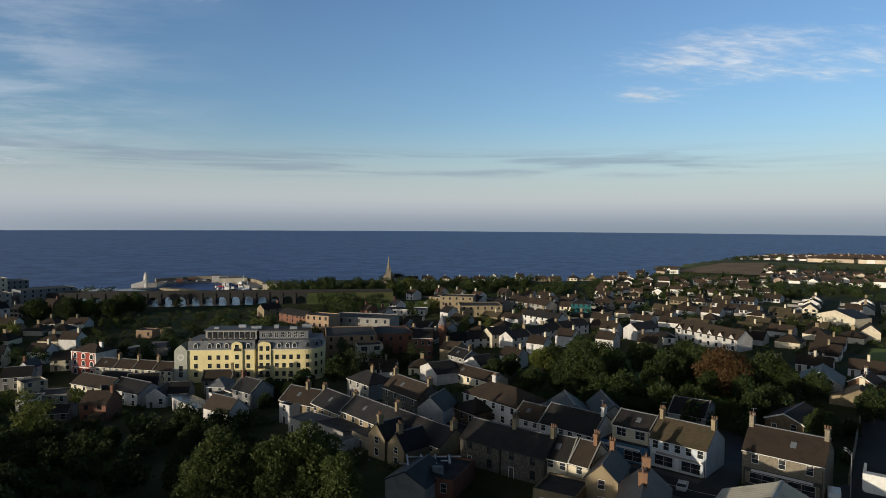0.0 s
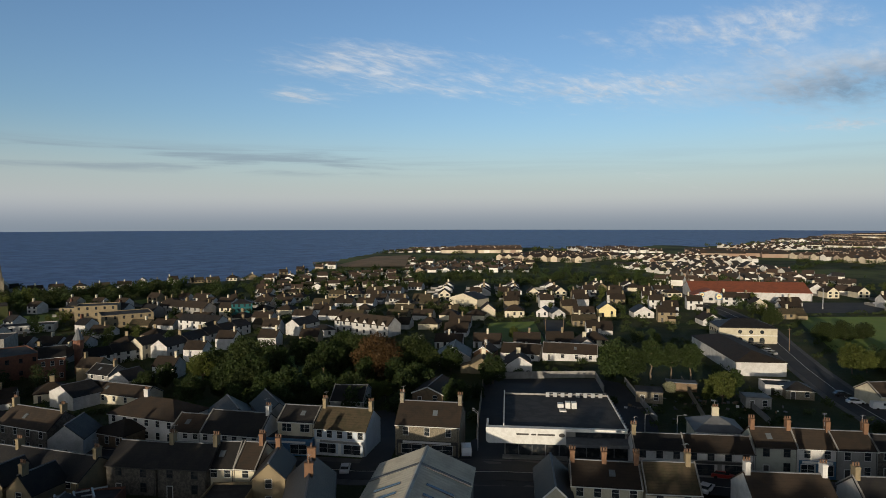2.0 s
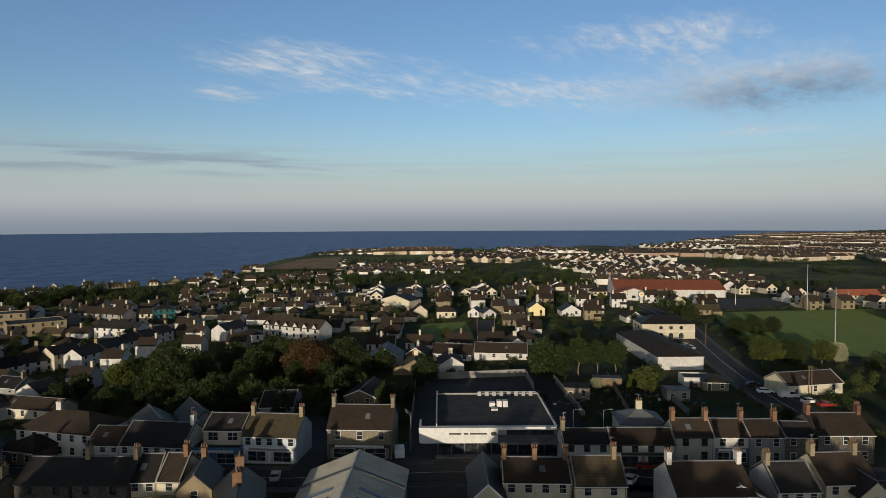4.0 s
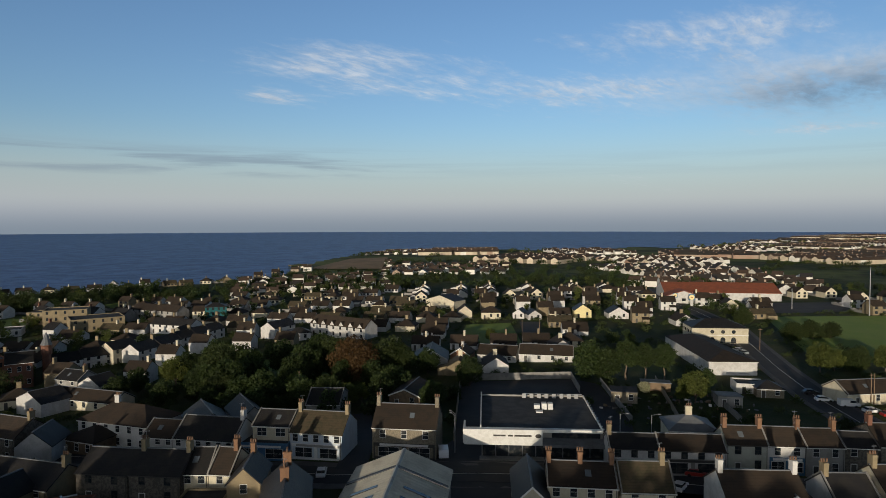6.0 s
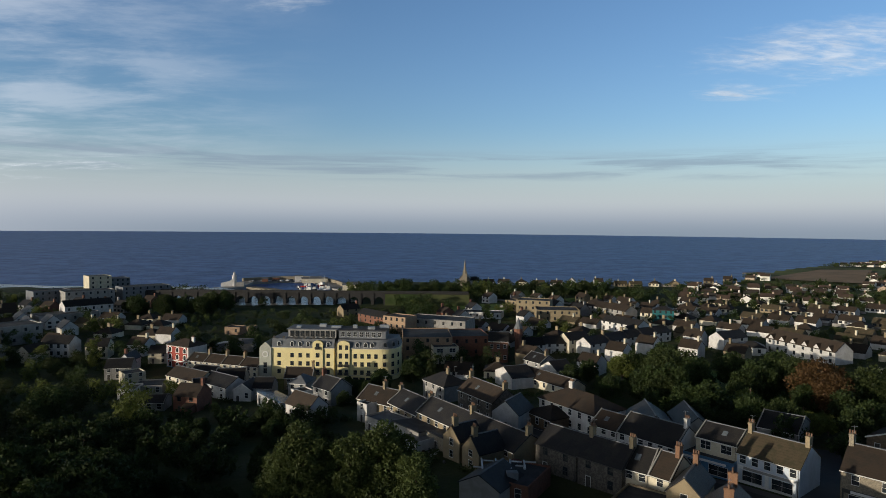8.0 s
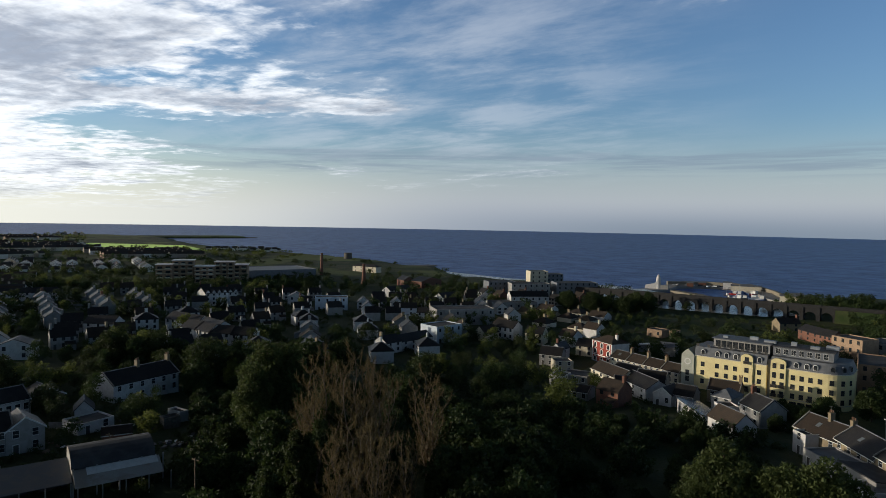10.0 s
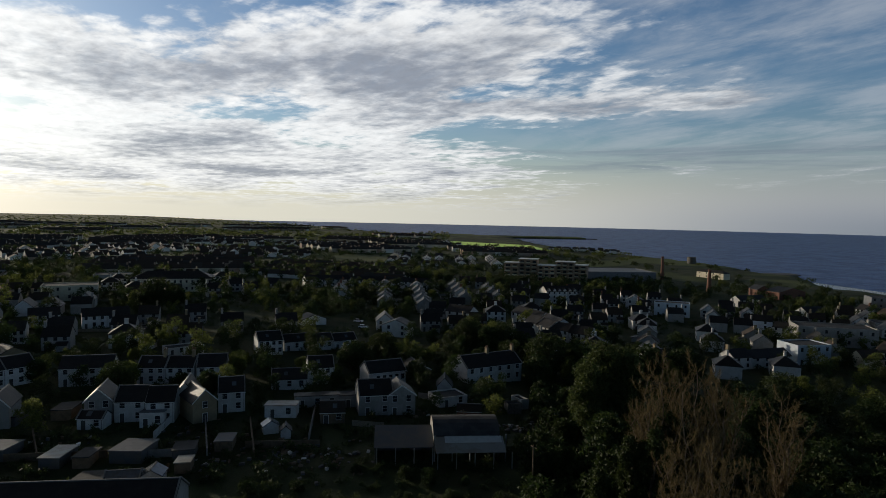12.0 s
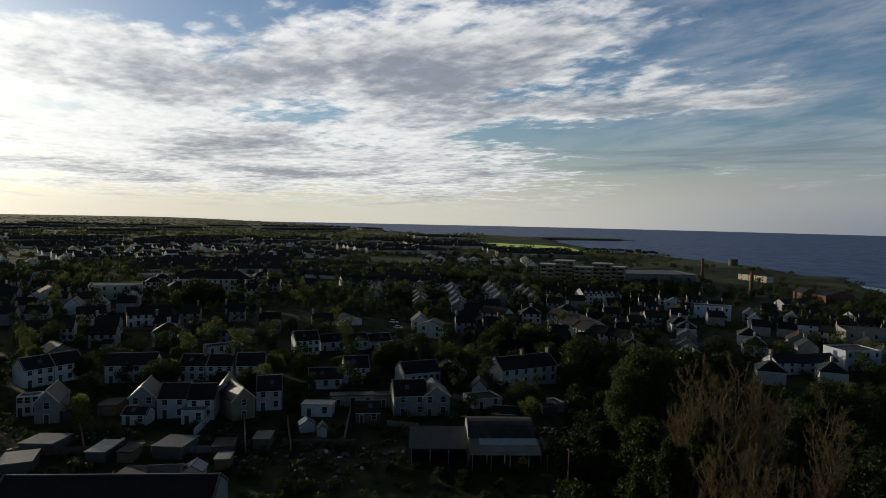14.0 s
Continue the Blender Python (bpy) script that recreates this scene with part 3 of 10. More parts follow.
def roof_shape(kind, w, d, h, rise, over=0.3, thick=0.2):
    s = Shape()
    if kind == "gx":
        k = rise / (d / 2)
        top = [(-over, h - over * k), (d / 2, h + rise), (d + over, h - over * k)]
        s.sweep(top + [(p, q - thick) for p, q in reversed(top)], -0.15, w + 0.15, "x")
    elif kind == "gy":
        k = rise / (w / 2)
        top = [(-over, h - over * k), (w / 2, h + rise), (w + over, h - over * k)]
        s.sweep(top + [(p, q - thick) for p, q in reversed(top)], -0.15, d + 0.15, "y")
    elif kind == "hip":
        m = min(w, d) / 2
        o = over
        base = [(-o, -o, h), (w + o, -o, h), (w + o, d + o, h), (-o, d + o, h)]
        low = [(a, b, c - 0.18) for a, b, c in base]
        if w >= d:
            ridge = [(m, d / 2, h + rise), (w - m + 1e-3, d / 2, h + rise)]
            faces = [(4, 5, 9, 8), (5, 6, 9), (6, 7, 8, 9), (7, 4, 8)]
        else:
            ridge = [(w / 2, m, h + rise), (w / 2, d - m, h + rise)]
            faces = [(4, 5, 8), (5, 6, 9, 8), (6, 7, 9), (7, 4, 8, 9)]
        s.add(low + base + ridge, [(3, 2, 1, 0), (0, 1, 5, 4), (1, 2, 6, 5), (2, 3, 7, 6), (3, 0, 4, 7)] + faces)
    elif kind == "mono":
        s.sweep([(-over, h + rise), (d + over, h), (d + over, h - thick), (-over, h + rise - thick)], -0.15, w + 0.15, "x")
    else:
        s.box(0.25, 0.25, h - 0.6, w - 0.25, d - 0.25, h - 0.35)
    return s


def wall_shape(kind, w, d, h, rise, deep=3.0):
    s = Shape()
    if kind == "gx":
        s.sweep([(0, -deep), (d, -deep), (d, h), (d / 2, h + rise - 0.12), (0, h)], 0, w, "x")
    elif kind == "gy":
        s.sweep([(0, -deep), (w, -deep), (w, h), (w / 2, h + rise - 0.12), (0, h)], 0, d, "y")
    elif kind == "mono":
        s.sweep([(0, -deep), (d, -deep), (d, h - 0.1), (0, h + rise - 0.1)], 0, w, "x")
    elif kind == "flat":
        q = 0.25
        o = [(0, 0), (w, 0), (w, d), (0, d)]
        i = [(q, q), (w - q, q), (w - q, d - q), (q, d - q)]
        s.add([(*p, -deep) for p in o] + [(*p, h) for p in o] + [(*p, h) for p in i] + [(*p, h - 0.6) for p in i],
              [(3, 2, 1, 0), (12, 13, 14, 15)] + [(k + j, k + (j + 1) % 4, k + 4 + (j + 1) % 4, k + 4 + j) for k in (0, 4, 8) for j in range(4)])
    else:
        s.box(0, 0, -deep, w, d, h - 0.05)
    return s


TAKEN = {}          # what stands where, by squares of 40 m
LAID = []           # lawns, yards and fields


def take(x, y, yaw, w, d):
    """Note a footprint with its middle at x, y."""
    spot = (x, y, math.cos(radians(yaw)), math.sin(radians(yaw)), w / 2, d / 2)
    reach = max(w, d) / 2 + 12
    for i in range(int((x - reach) // 40), int((x + reach) // 40) + 1):
        for j in range(int((y - reach) // 40), int((y + reach) // 40) + 1):
            TAKEN.setdefault((i, j), []).append(spot)


def inside(pts, x, y):
    hit = False
    for (ax, ay), (bx, by) in zip(pts, pts[1:] + pts[:1]):
        if (ay > y) != (by > y) and x < ax + (bx - ax) * (y - ay) / (by - ay):
            hit = not hit
    return hit


def free(x, y, r, lawns=True):
    """Is there room for something of radius r?"""
    for px, py, c, s, hw, hd in TAKEN.get((int(x // 40), int(y // 40)), ()):
        if abs((x - px) * c + (y - py) * s) < hw + r and abs((y - py) * c - (x - px) * s) < hd + r:
            return False
    return not (lawns and any(inside(p, x, y) for p in LAID))


def house(x, y, yaw, w, d, h, rise=3.0, roof="gx", wall=WHITE, cover=SLATE, rows=2, cols=3, chims=(), stack=TAN, label="", name="house",
          category="house", group="", far=False, trim=TRIM, side=0, ww=1.1, wh=1.6, entry=0, shop=None, up=0.0, doormat=DARKTRIM, verge=None, gablets=0):
    """A building with its left front foot at x, y. yaw: the way its front runs; the depth goes back to its left-hand side.
    chims: places along the ridge from 0 to 1; side: windows a storey on the end walls; entry: column of the door, -1 for none."""
    mid = Matrix.Rotation(radians(yaw), 3, "Z") @ Vector((w / 2, d / 2, 0))
    z = ground_z(x + mid.x, y + mid.y) + up
    ob = thing(name, x, y, z, yaw, label, category, group)
    take(x + mid.x, y + mid.y, yaw, w, d)
    part("wall", wall_shape(roof, w, d, h, rise), wall, ob)
    part("roof", roof_shape(roof, w, d, h, rise), cover, ob)
    storey = h / max(1, rows)
    for r in range(rows):
        for c in range(cols):
            cx = (c + 0.5) * w / cols
            if r == 0 and c == entry and not shop:
                door(ob, cx, doormat, far=far)
                continue
            if r == 0 and shop:
                continue
            window(ob, cx, r * storey + storey * 0.34, min(ww, w / cols * 0.72), min(wh, storey * 0.58), trim, far=far)
        for c in range(side):
            for face in ("left", "right"):
                window(ob, (c + 0.5) * d / side, r * storey + storey * 0.34, 0.9, min(wh, storey * 0.55), trim, face=face, wide=w, far=far)
    if shop:
        part("shop_front", Shape().lattice([0.3, 0.55, w * 0.47, w * 0.53, w - 0.55, w - 0.3], [-0.1, 0.5, 2.7, 3.35], lambda i, k: k != 1 or i % 2 == 0, -0.16, 0.0), shop, ob)
        part("sign_board", Shape().box(w * 0.12, -0.24, 2.8, w * 0.88, -0.16, 3.25), trim if shop is not TRIM else GREY, ob)
        for a, b in ((0.1, 0.42), (0.58, 0.9)):
            window(ob, (a + b) / 2 * w, 0.6, (b - a) * w, 1.9, trim, far=far)
    ridge_h = h + rise if roof in ("gx", "gy", "hip") else h
    for k in chims:
        if roof == "gy":
            chimney(ob, w / 2, 0.4 + k * (d - 0.8), ridge_h, 0.8, 1.2, mat=stack, far=far)
        elif roof == "hip" and w < d:
            chimney(ob, w / 2, w / 2 + k * (d - w), ridge_h, mat=stack, far=far)
        elif roof == "hip":
            chimney(ob, d / 2 + k * (w - d), d / 2, ridge_h, mat=stack, far=far)
        elif roof == "gx":
            chimney(ob, 0.4 + k * (w - 0.8), d / 2, ridge_h, 0.75, 1.35, mat=stack, far=far)
        else:
            chimney(ob, k * w, d / 2, h, mat=stack, far=far)
    if not far and roof in ("gx", "gy"):
        part("ridge", Shape().box(-0.15, d / 2 - 0.14, h + rise - 0.08, w + 0.15, d / 2 + 0.14, h + rise + 0.09) if roof == "gx" else Shape().box(w / 2 - 0.14, -0.15, h + rise - 0.08, w / 2 + 0.14, d + 0.15, h + rise + 0.09), LEAD, ob)
    if not far and roof in ("gx", "hip"):
        part("gutter", Shape().box(-0.15, -0.42, h - 0.32, w + 0.15, -0.30, h - 0.18), trim, ob)
    if not far and roof == "gx":
        part("drainpipe", shared(("pipe", round(h, 1)), lambda: Shape().tube((0, 0, -0.5), (0, 0, h - 0.3), 0.05, 0.05, 6).mesh("drainpipe", DARKTRIM)), None, ob, at=pose(w - 0.25, -0.09, 0))
        lot = int(abs(x * 7 + y * 13)) % 5
        if wall in (TAN, CREAM, WHITE, GREY) and lot != 2:
            edge = [(-0.32, h - 0.3), (d / 2, h + rise - 0.1), (d + 0.32, h - 0.3), (d + 0.32, h + 0.12), (d / 2, h + rise + 0.26), (-0.32, h + 0.12)]
            for e in (-0.1, w - 0.12):
                part("coping", Shape().sweep(edge, e, e + 0.22, "x"), CONCRETE, ob)
        if lot in (1, 3):
            skylight(ob, w, d, h, rise, w * (0.3 + 0.1 * lot), 0.5)
    if not far and chims and roof in ("gx", "hip") and int(abs(x * 3 + y)) % 3 != 2:
        aerial(ob, 0.6 + chims[0] * (w - 1.4), d / 2, ridge_h + 1.2)
    for k in range(gablets):
        gx = (k + 0.5) * w / gablets
        part("gablet", Shape().sweep([(gx - 1.3, h - 0.6), (gx + 1.3, h - 0.6), (gx + 1.3, h + 0.2), (gx, h + 1.7), (gx - 1.3, h + 0.2)], -0.06, d * 0.32, "y"), wall, ob)
        part("gablet_roof", Shape().sweep([(gx - 1.55, h + 0.05), (gx, h + 1.9), (gx + 1.55, h + 0.05), (gx + 1.55, h - 0.1), (gx, h + 1.72), (gx - 1.55, h - 0.1)], -0.3, d * 0.34, "y"), cover, ob)
    if verge and roof == "gy":
        k = rise / (w / 2)
        top = [(-0.3, h - 0.3 * k), (w / 2, h + rise), (w + 0.3, h - 0.3 * k)]
        part("bargeboard", Shape().sweep([(p, q + 0.03) for p, q in top] + [(p, q - 0.32) for p, q in reversed(top)], -0.22, -0.16, "y"), verge, ob)
    return ob


# ---- trees ----
def leaf_cloud(rng, n, leaf, lobes, hollow=0.55):
    """n small leaf sprays scattered over lobes, each (x, y, z, rx, ry, rz); more in the outer shell, with gaps."""
    lobes = np.array(lobes)
    size = lobes[:, 3] * lobes[:, 4] * lobes[:, 5]
    which = rng.choice(len(lobes), n, p=size / size.sum())
    way = rng.normal(size=(n, 3))
    way /= np.linalg.norm(way, axis=1)[:, None]
    rad = rng.uniform(hollow, 1.08, n) ** 0.7
    # sprays gather on a few hundred twigs, which leaves gaps between
    knots = way[rng.integers(0, n, max(26, n // 26))]
    pick = rng.integers(0, len(knots), n)
    way = knots[pick] + rng.normal(size=(n, 3)) * 0.17
    way /= np.linalg.norm(way, axis=1)[:, None]
    rad *= rng.uniform(0.82, 1.12, len(knots))[pick]
    c = lobes[which, :3] + way * rad[:, None] * lobes[which, 3:6]
    a = rng.normal(size=(n, 3)) + way * 0.3
    a /= np.linalg.norm(a, axis=1)[:, None]
    b = np.cross(a, rng.normal(size=(n, 3)))
    b /= np.linalg.norm(b, axis=1)[:, None]
    s = leaf * rng.uniform(0.6, 1.4, n)[:, None]
    return np.stack([c - b * s * 0.6, c + b * s * 0.6, c + a * s * 2.0], 1).reshape(-1, 3)


def leaf_mesh(name, verts, mat):
    n = len(verts) // 3
    me = bpy.data.meshes.new(name)
    me.vertices.add(n * 3)
    me.vertices.foreach_set("co", np.asarray(verts, dtype=np.float32).ravel())
    me.loops.add(n * 3)
    me.loops.foreach_set("vertex_index", np.arange(n * 3, dtype=np.int32))
    me.polygons.add(n)
    me.polygons.foreach_set("loop_start", np.arange(0, n * 3, 3, dtype=np.int32))
    me.update(calc_edges=True)
    me.materials.append(mat)
    return me


def trunk_shape(rng, tall, crown_base, r, lobes):
    s = Shape()
    p = Vector((0, 0, -0.8))
    rad = r
    steps = 5
    for i in range(1, steps + 1):
        q = Vector((rng.normal() * r * 0.5, rng.normal() * r * 0.5, tall * 0.8 * i / steps))
        s.tube(p, q, rad, rad * 0.78, 8)
        p, rad = q, rad * 0.78
    for lx, ly, lz, rx, ry, rz in lobes:
        q = Vector((lx * 0.8, ly * 0.8, lz))
        f = Vector((0, 0, max(crown_base * 0.8, lz - math.hypot(lx, ly) * 1.1 - 1.0)))
        m = f.lerp(q, 0.5) + Vector((rng.normal(), rng.normal(), 0.4)) * 0.3
        s.tube(f, m, r * 0.42, r * 0.28, 6).tube(m, q, r * 0.28, r * 0.1, 6)
    return s


def tree_parts(seed, tall, wide, leaves, leaf, mat, bark=BARK, low=0.25, lobes=9, slim=1.0):
    """A trunk with limbs and a crown: meshes to be shared by trees of this form."""
    rng = np.random.default_rng(seed)
    base = tall * low
    ls = []
    for i in range(lobes):
        k = i / max(1, lobes - 1)
        zz = base + (tall - base) * (0.18 + 0.68 * k)
        spread = wide / 2 * math.sin(math.pi * (0.22 + 0.66 * k)) * 0.62
        an = i * 2.4 + rng.uniform(0, 0.8)
        rr = wide * rng.uniform(0.20, 0.30) * (1.1 - 0.35 * k)
        ls.append((spread * math.cos(an), spread * math.sin(an), zz, rr, rr, rr * rng.uniform(0.7, 1.0) * slim))
    crown = leaf_mesh("crown", leaf_cloud(rng, leaves * 2, leaf * 0.72, ls), mat)
    return trunk_shape(rng, tall, base, 0.022 * tall + 0.08, ls).mesh("trunk", bark, True), crown


TREES = {}


def tree(kind, x, y, turn=0.0, size=1.0, up=0.0, label="", name="tree", category="tree", group=""):
    trunk, crown, words = TREES[kind]
    if kind == "bush":
        name, category = "bush", "bush"
    ob = thing(name, x, y, ground_z(x, y) + up - 0.1, turn, label or words, category, group)
    take(x, y, 0, 5 * size, 5 * size)
    ob.scale = (size, size, size)
    part("trunk", trunk, None, ob)
    part("crown", crown, None, ob)
    return ob


def bare_tree_parts(seed, tall, wide, mat=TWIG, bark=PALEBARK, twigs=5200):
    """An upright tree with hardly a leaf: forking limbs and a haze of fine twigs."""
    rng = np.random.default_rng(seed)
    s = Shape()
    ends = []
    stems = 6
    for k in range(stems):
        a = k * 2.4 + rng.uniform(0, 0.6)
        top = tall * (rng.uniform(0.84, 1.0) - 0.22 * k / stems)
        lean = wide * 0.46 * math.sqrt((k + 0.5) / stems)
        p = Vector((math.cos(a) * 0.5, math.sin(a) * 0.5, -0.5))
        r = tall * 0.0105
        steps = 9
        for i in range(1, steps + 1):
            f = i / steps
            q = Vector((math.cos(a) * lean * f ** 1.15 + rng.normal() * 0.3, math.sin(a) * lean * f ** 1.15 + rng.normal() * 0.3, top * f))
            s.tube(p, q, r, r * 0.84, 5)
            p, r = q, r * 0.84
            if f > 0.22:
                for _ in range(4):
                    b = rng.uniform(0, 2 * math.pi)
                    ln = (1.0 - 0.5 * f) * rng.uniform(1.4, 4.4)
                    w = Vector((math.cos(b) * 0.75, math.sin(b) * 0.75, rng.uniform(0.35, 1.2))).normalized()
                    m = q + w * ln
                    s.tube(q, m, r * 0.5, r * 0.2, 4)
                    ends.append((q, m))
                    tip = m + Vector((w.x * 0.4, w.y * 0.4, 1.0)).normalized() * ln * 0.6
                    s.tube(m, tip, r * 0.22, r * 0.1, 3)
                    ends.append((m, tip))
    n = twigs
    pick = rng.integers(0, len(ends), n)
    k = rng.uniform(0.0, 1.0, n)[:, None]
    p0 = np.array([tuple(e[0]) for e in ends])[pick]
    p1 = np.array([tuple(e[1]) for e in ends])[pick]
    c = p0 + (p1 - p0) * k
    way = (p1 - p0) / np.linalg.norm(p1 - p0, axis=1)[:, None] + rng.normal(size=(n, 3)) * 0.55 + np.array([0, 0, 0.2])
    way /= np.linalg.norm(way, axis=1)[:, None]
    sidew = np.cross(way, rng.normal(size=(n, 3)))
    sidew /= np.linalg.norm(sidew, axis=1)[:, None]
    ln = rng.uniform(0.4, 1.1, n)[:, None]
    th = rng.uniform(0.016, 0.034, n)[:, None]
    quads = np.stack([c - sidew * th, c + sidew * th, c + way * ln], 1).reshape(-1, 3)
    return s.mesh("trunk", bark, True), leaf_mesh("crown", quads, mat)


def grow_kinds():
    TREES["broad"] = (*tree_parts(1, 13, 14, 3800, 0.48, LEAF, low=0.1, lobes=13), "broad green leafy tree standing among the houses")
    TREES["broad2"] = (*tree_parts(2, 12, 14, 3800, 0.48, LEAF, low=0.1, lobes=14), "round-headed leafy tree with mottled green crown")
    TREES["dark"] = (*tree_parts(3, 12, 11, 2700, 0.51, DARKLEAF, low=0.1, lobes=11), "dark green tree with dense crown")
    TREES["tall"] = (*tree_parts(4, 19, 9, 7800, 0.34, LITLEAF, low=0.12, lobes=14, slim=1.2), "tall poplar-like tree with dense green leaves")
    TREES["copper"] = (*tree_parts(5, 13, 14, 4600, 0.43, BROWNLEAF, low=0.1, lobes=13), "copper-brown leafed broad tree")
    TREES["fresh"] = (*tree_parts(6, 9, 8, 2300, 0.37, FRESHLEAF), "small tree with fresh light green leaves")
    TREES["blossom"] = (*tree_parts(7, 8, 8.5, 2800, 0.36, BLOSSOM), "tree covered in pale cream blossom")
    TREES["fir"] = (*tree_parts(8, 15, 8, 3000, 0.43, DARKLEAF, PALEBARK, low=0.36, lobes=12), "dark pine with bare pale trunk below its crown")
    TREES["bush"] = (*tree_parts(9, 4.5, 6, 620, 0.39, DARKLEAF, low=0.02, lobes=7), "dense dark green bush")
    TREES["bare"] = (*bare_tree_parts(12, 21, 8.5, twigs=7500), "tall nearly leafless tree with pinkish brown twigs")
    TREES["ivy"] = (*tree_parts(13, 16, 4.5, 3600, 0.32, LEAF, low=0.03, lobes=10, slim=1.6), "slim ivy-clad trunk with green leaves")


grow_kinds()
GROVE = {}
GROVE_FORMS = {}


def grove_tree(kind, x, y, turn, size, fine=False):
    """One of the many trees farther off, gathered into one object for each foliage."""
    key = (kind, fine)
    if key not in GROVE_FORMS:
        rng = np.random.default_rng(40 + len(GROVE_FORMS))
        forms = []
        for k in range(3):
            if kind == "shrub":
                ls = [(rng.normal() * 1.2, rng.normal() * 1.2, 0.5 + 0.3 * i, 1.3, 1.3, 1.0) for i in range(4)]
                forms.append(leaf_cloud(rng, 170, 0.30, ls, 0.3))
            else:
                ls = [(rng.normal() * 1.7, rng.normal() * 1.7, 1.8 + (0.8 + 0.12 * k) * i, 2.2, 2.2, 1.7) for i in range(8)]
                forms.append(leaf_cloud(rng, 1500 if fine else 620, 0.30 if fine else 0.46, ls, 0.25))
        GROVE_FORMS[key] = forms
    a = radians(turn)
    m = np.array([[math.cos(a), -math.sin(a), 0], [math.sin(a), math.cos(a), 0], [0, 0, 1]]) * size
    GROVE.setdefault(kind, []).append(GROVE_FORMS[key][int(turn) % 3] @ m.T + np.array([x, y, ground_z(x, y)]))


def plant_groves():
    for kind, mat in (("green", LEAF), ("dark", DARKLEAF), ("fresh", FRESHLEAF), ("shrub", SHRUBLEAF)):
        if kind in GROVE:
            tagged(new("grove", leaf_mesh("grove", np.concatenate(GROVE[kind]), mat)), "low garden shrubs and hedges between the houses" if kind == "shrub" else "many garden trees standing between the houses", "shrubs" if kind == "shrub" else "trees", kind="stuff")


# ---- ground, sea, roads ----
def build_ground():
    rings = [0.0, 12, 24, 36, 48, 60, 72, 84, 96]
    while rings[-1] < 4900:
        rings.append(rings[-1] * 1.035 + 3)
    rings[-1] = 4960
    turns = 480
    s = Shape()
    s.v.append((0, 0, ground_z(0, 0)))
    for r in rings[1:]:
        for k in range(turns):
            a = 2 * math.pi * k / turns
            x, y = -math.sin(a) * r, math.cos(a) * r
            s.v.append((x, y, ground_z(x, y)))
    for k in range(turns):
        s.f.append((0, 1 + k, 1 + (k + 1) % turns))
    for i in range(len(rings) - 2):
        o, p = 1 + i * turns, 1 + (i + 1) * turns
        for k in range(turns):
            j = (k + 1) % turns
            s.f.append((o + k, p + k, p + j, o + j))
    me = s.mesh("ground", EARTH, True)
    tagged(new("ground", me), "grassy ground of a seaside town with bare patches", "ground", kind="structure")
    sea = Shape()
    n = 160
    radii = [0, 150, 400, 900, 2000, 4970]
    sea.v.append((0, 0, 0))
    for r in radii[1:]:
        sea.v += [(math.cos(2 * math.pi * k / n) * r, math.sin(2 * math.pi * k / n) * r, 0) for k in range(n)]
    sea.f += [(0, 1 + k, 1 + (k + 1) % n) for k in range(n)]
    for i in range(len(radii) - 2):
        o, p = 1 + i * n, 1 + (i + 1) * n
        sea.f += [(o + k, p + k, p + (k + 1) % n, o + (k + 1) % n) for k in range(n)]
    solid("water", sea, WATER, 0, 0, SEA, label="calm dark blue evening sea reaching the horizon", category="sea", kind="structure")


build_ground()


def strip(name, pts, width, mat, lift, label, category, kind="structure", step=8.0):
    """A band that lies on the ground along a line of points, with a small thickness."""
    line = []
    for (ax, ay), (bx, by) in zip(pts, pts[1:]):
        n = max(1, int(math.hypot(bx - ax, by - ay) / step))
        line += [(ax + (bx - ax) * i / n, ay + (by - ay) * i / n) for i in range(n)]
    line.append(pts[-1])
    s = Shape()
    for i, (x, y) in enumerate(line):
        a, b = line[max(0, i - 1)], line[min(len(line) - 1, i + 1)]
        t = math.atan2(b[1] - a[1], b[0] - a[0])
        nx, ny = -math.sin(t) * width / 2, math.cos(t) * width / 2
        if width > 3:
            take(x, y, math.degrees(t), step, width)
        for k in (1, -1):
            px, py = x + nx * k, y + ny * k
            s.v += [(px, py, ground_z(px, py) + lift), (px, py, ground_z(px, py) + lift - 0.5)]
        if i:
            o, p = (i - 1) * 4, i * 4
            s.f += [(o, o + 2, p + 2, p), (o, p, p + 1, o + 1), (o + 2, o + 3, p + 3, p + 2)]
    return solid(name, s, mat, 0, 0, 0, label=label, category=category, kind=kind)


def patch(name, pts, mat, lift, label, category, kind="structure"):
    """A flat-lying area with the given corners, draped over the ground."""
    cx, cy = sum(p[0] for p in pts) / len(pts), sum(p[1] for p in pts) / len(pts)
    s = Shape()
    LAID.append(pts)
    edge = []
    for (ax, ay), (bx, by) in zip(pts, pts[1:] + pts[:1]):
        edge += [(ax + (bx - ax) * i / 6, ay + (by - ay) * i / 6) for i in range(6)]
    n, m = len(edge), 6
    s.v.append((cx, cy, ground_z(cx, cy) + lift))
    for j in range(1, m + 1):
        for ex, ey in edge:
            px, py = cx + (ex - cx) * j / m, cy + (ey - cy) * j / m
            s.v.append((px, py, ground_z(px, py) + lift))
    s.f += [(0, 1 + k, 1 + (k + 1) % n) for k in range(n)]
    for j in range(m - 1):
        o, p = 1 + j * n, 1 + (j + 1) * n
        s.f += [(o + k, p + k, p + (k + 1) % n, o + (k + 1) % n) for k in range(n)]
    return solid(name, s, mat, 0, 0, 0, label=label, category=category, kind=kind)


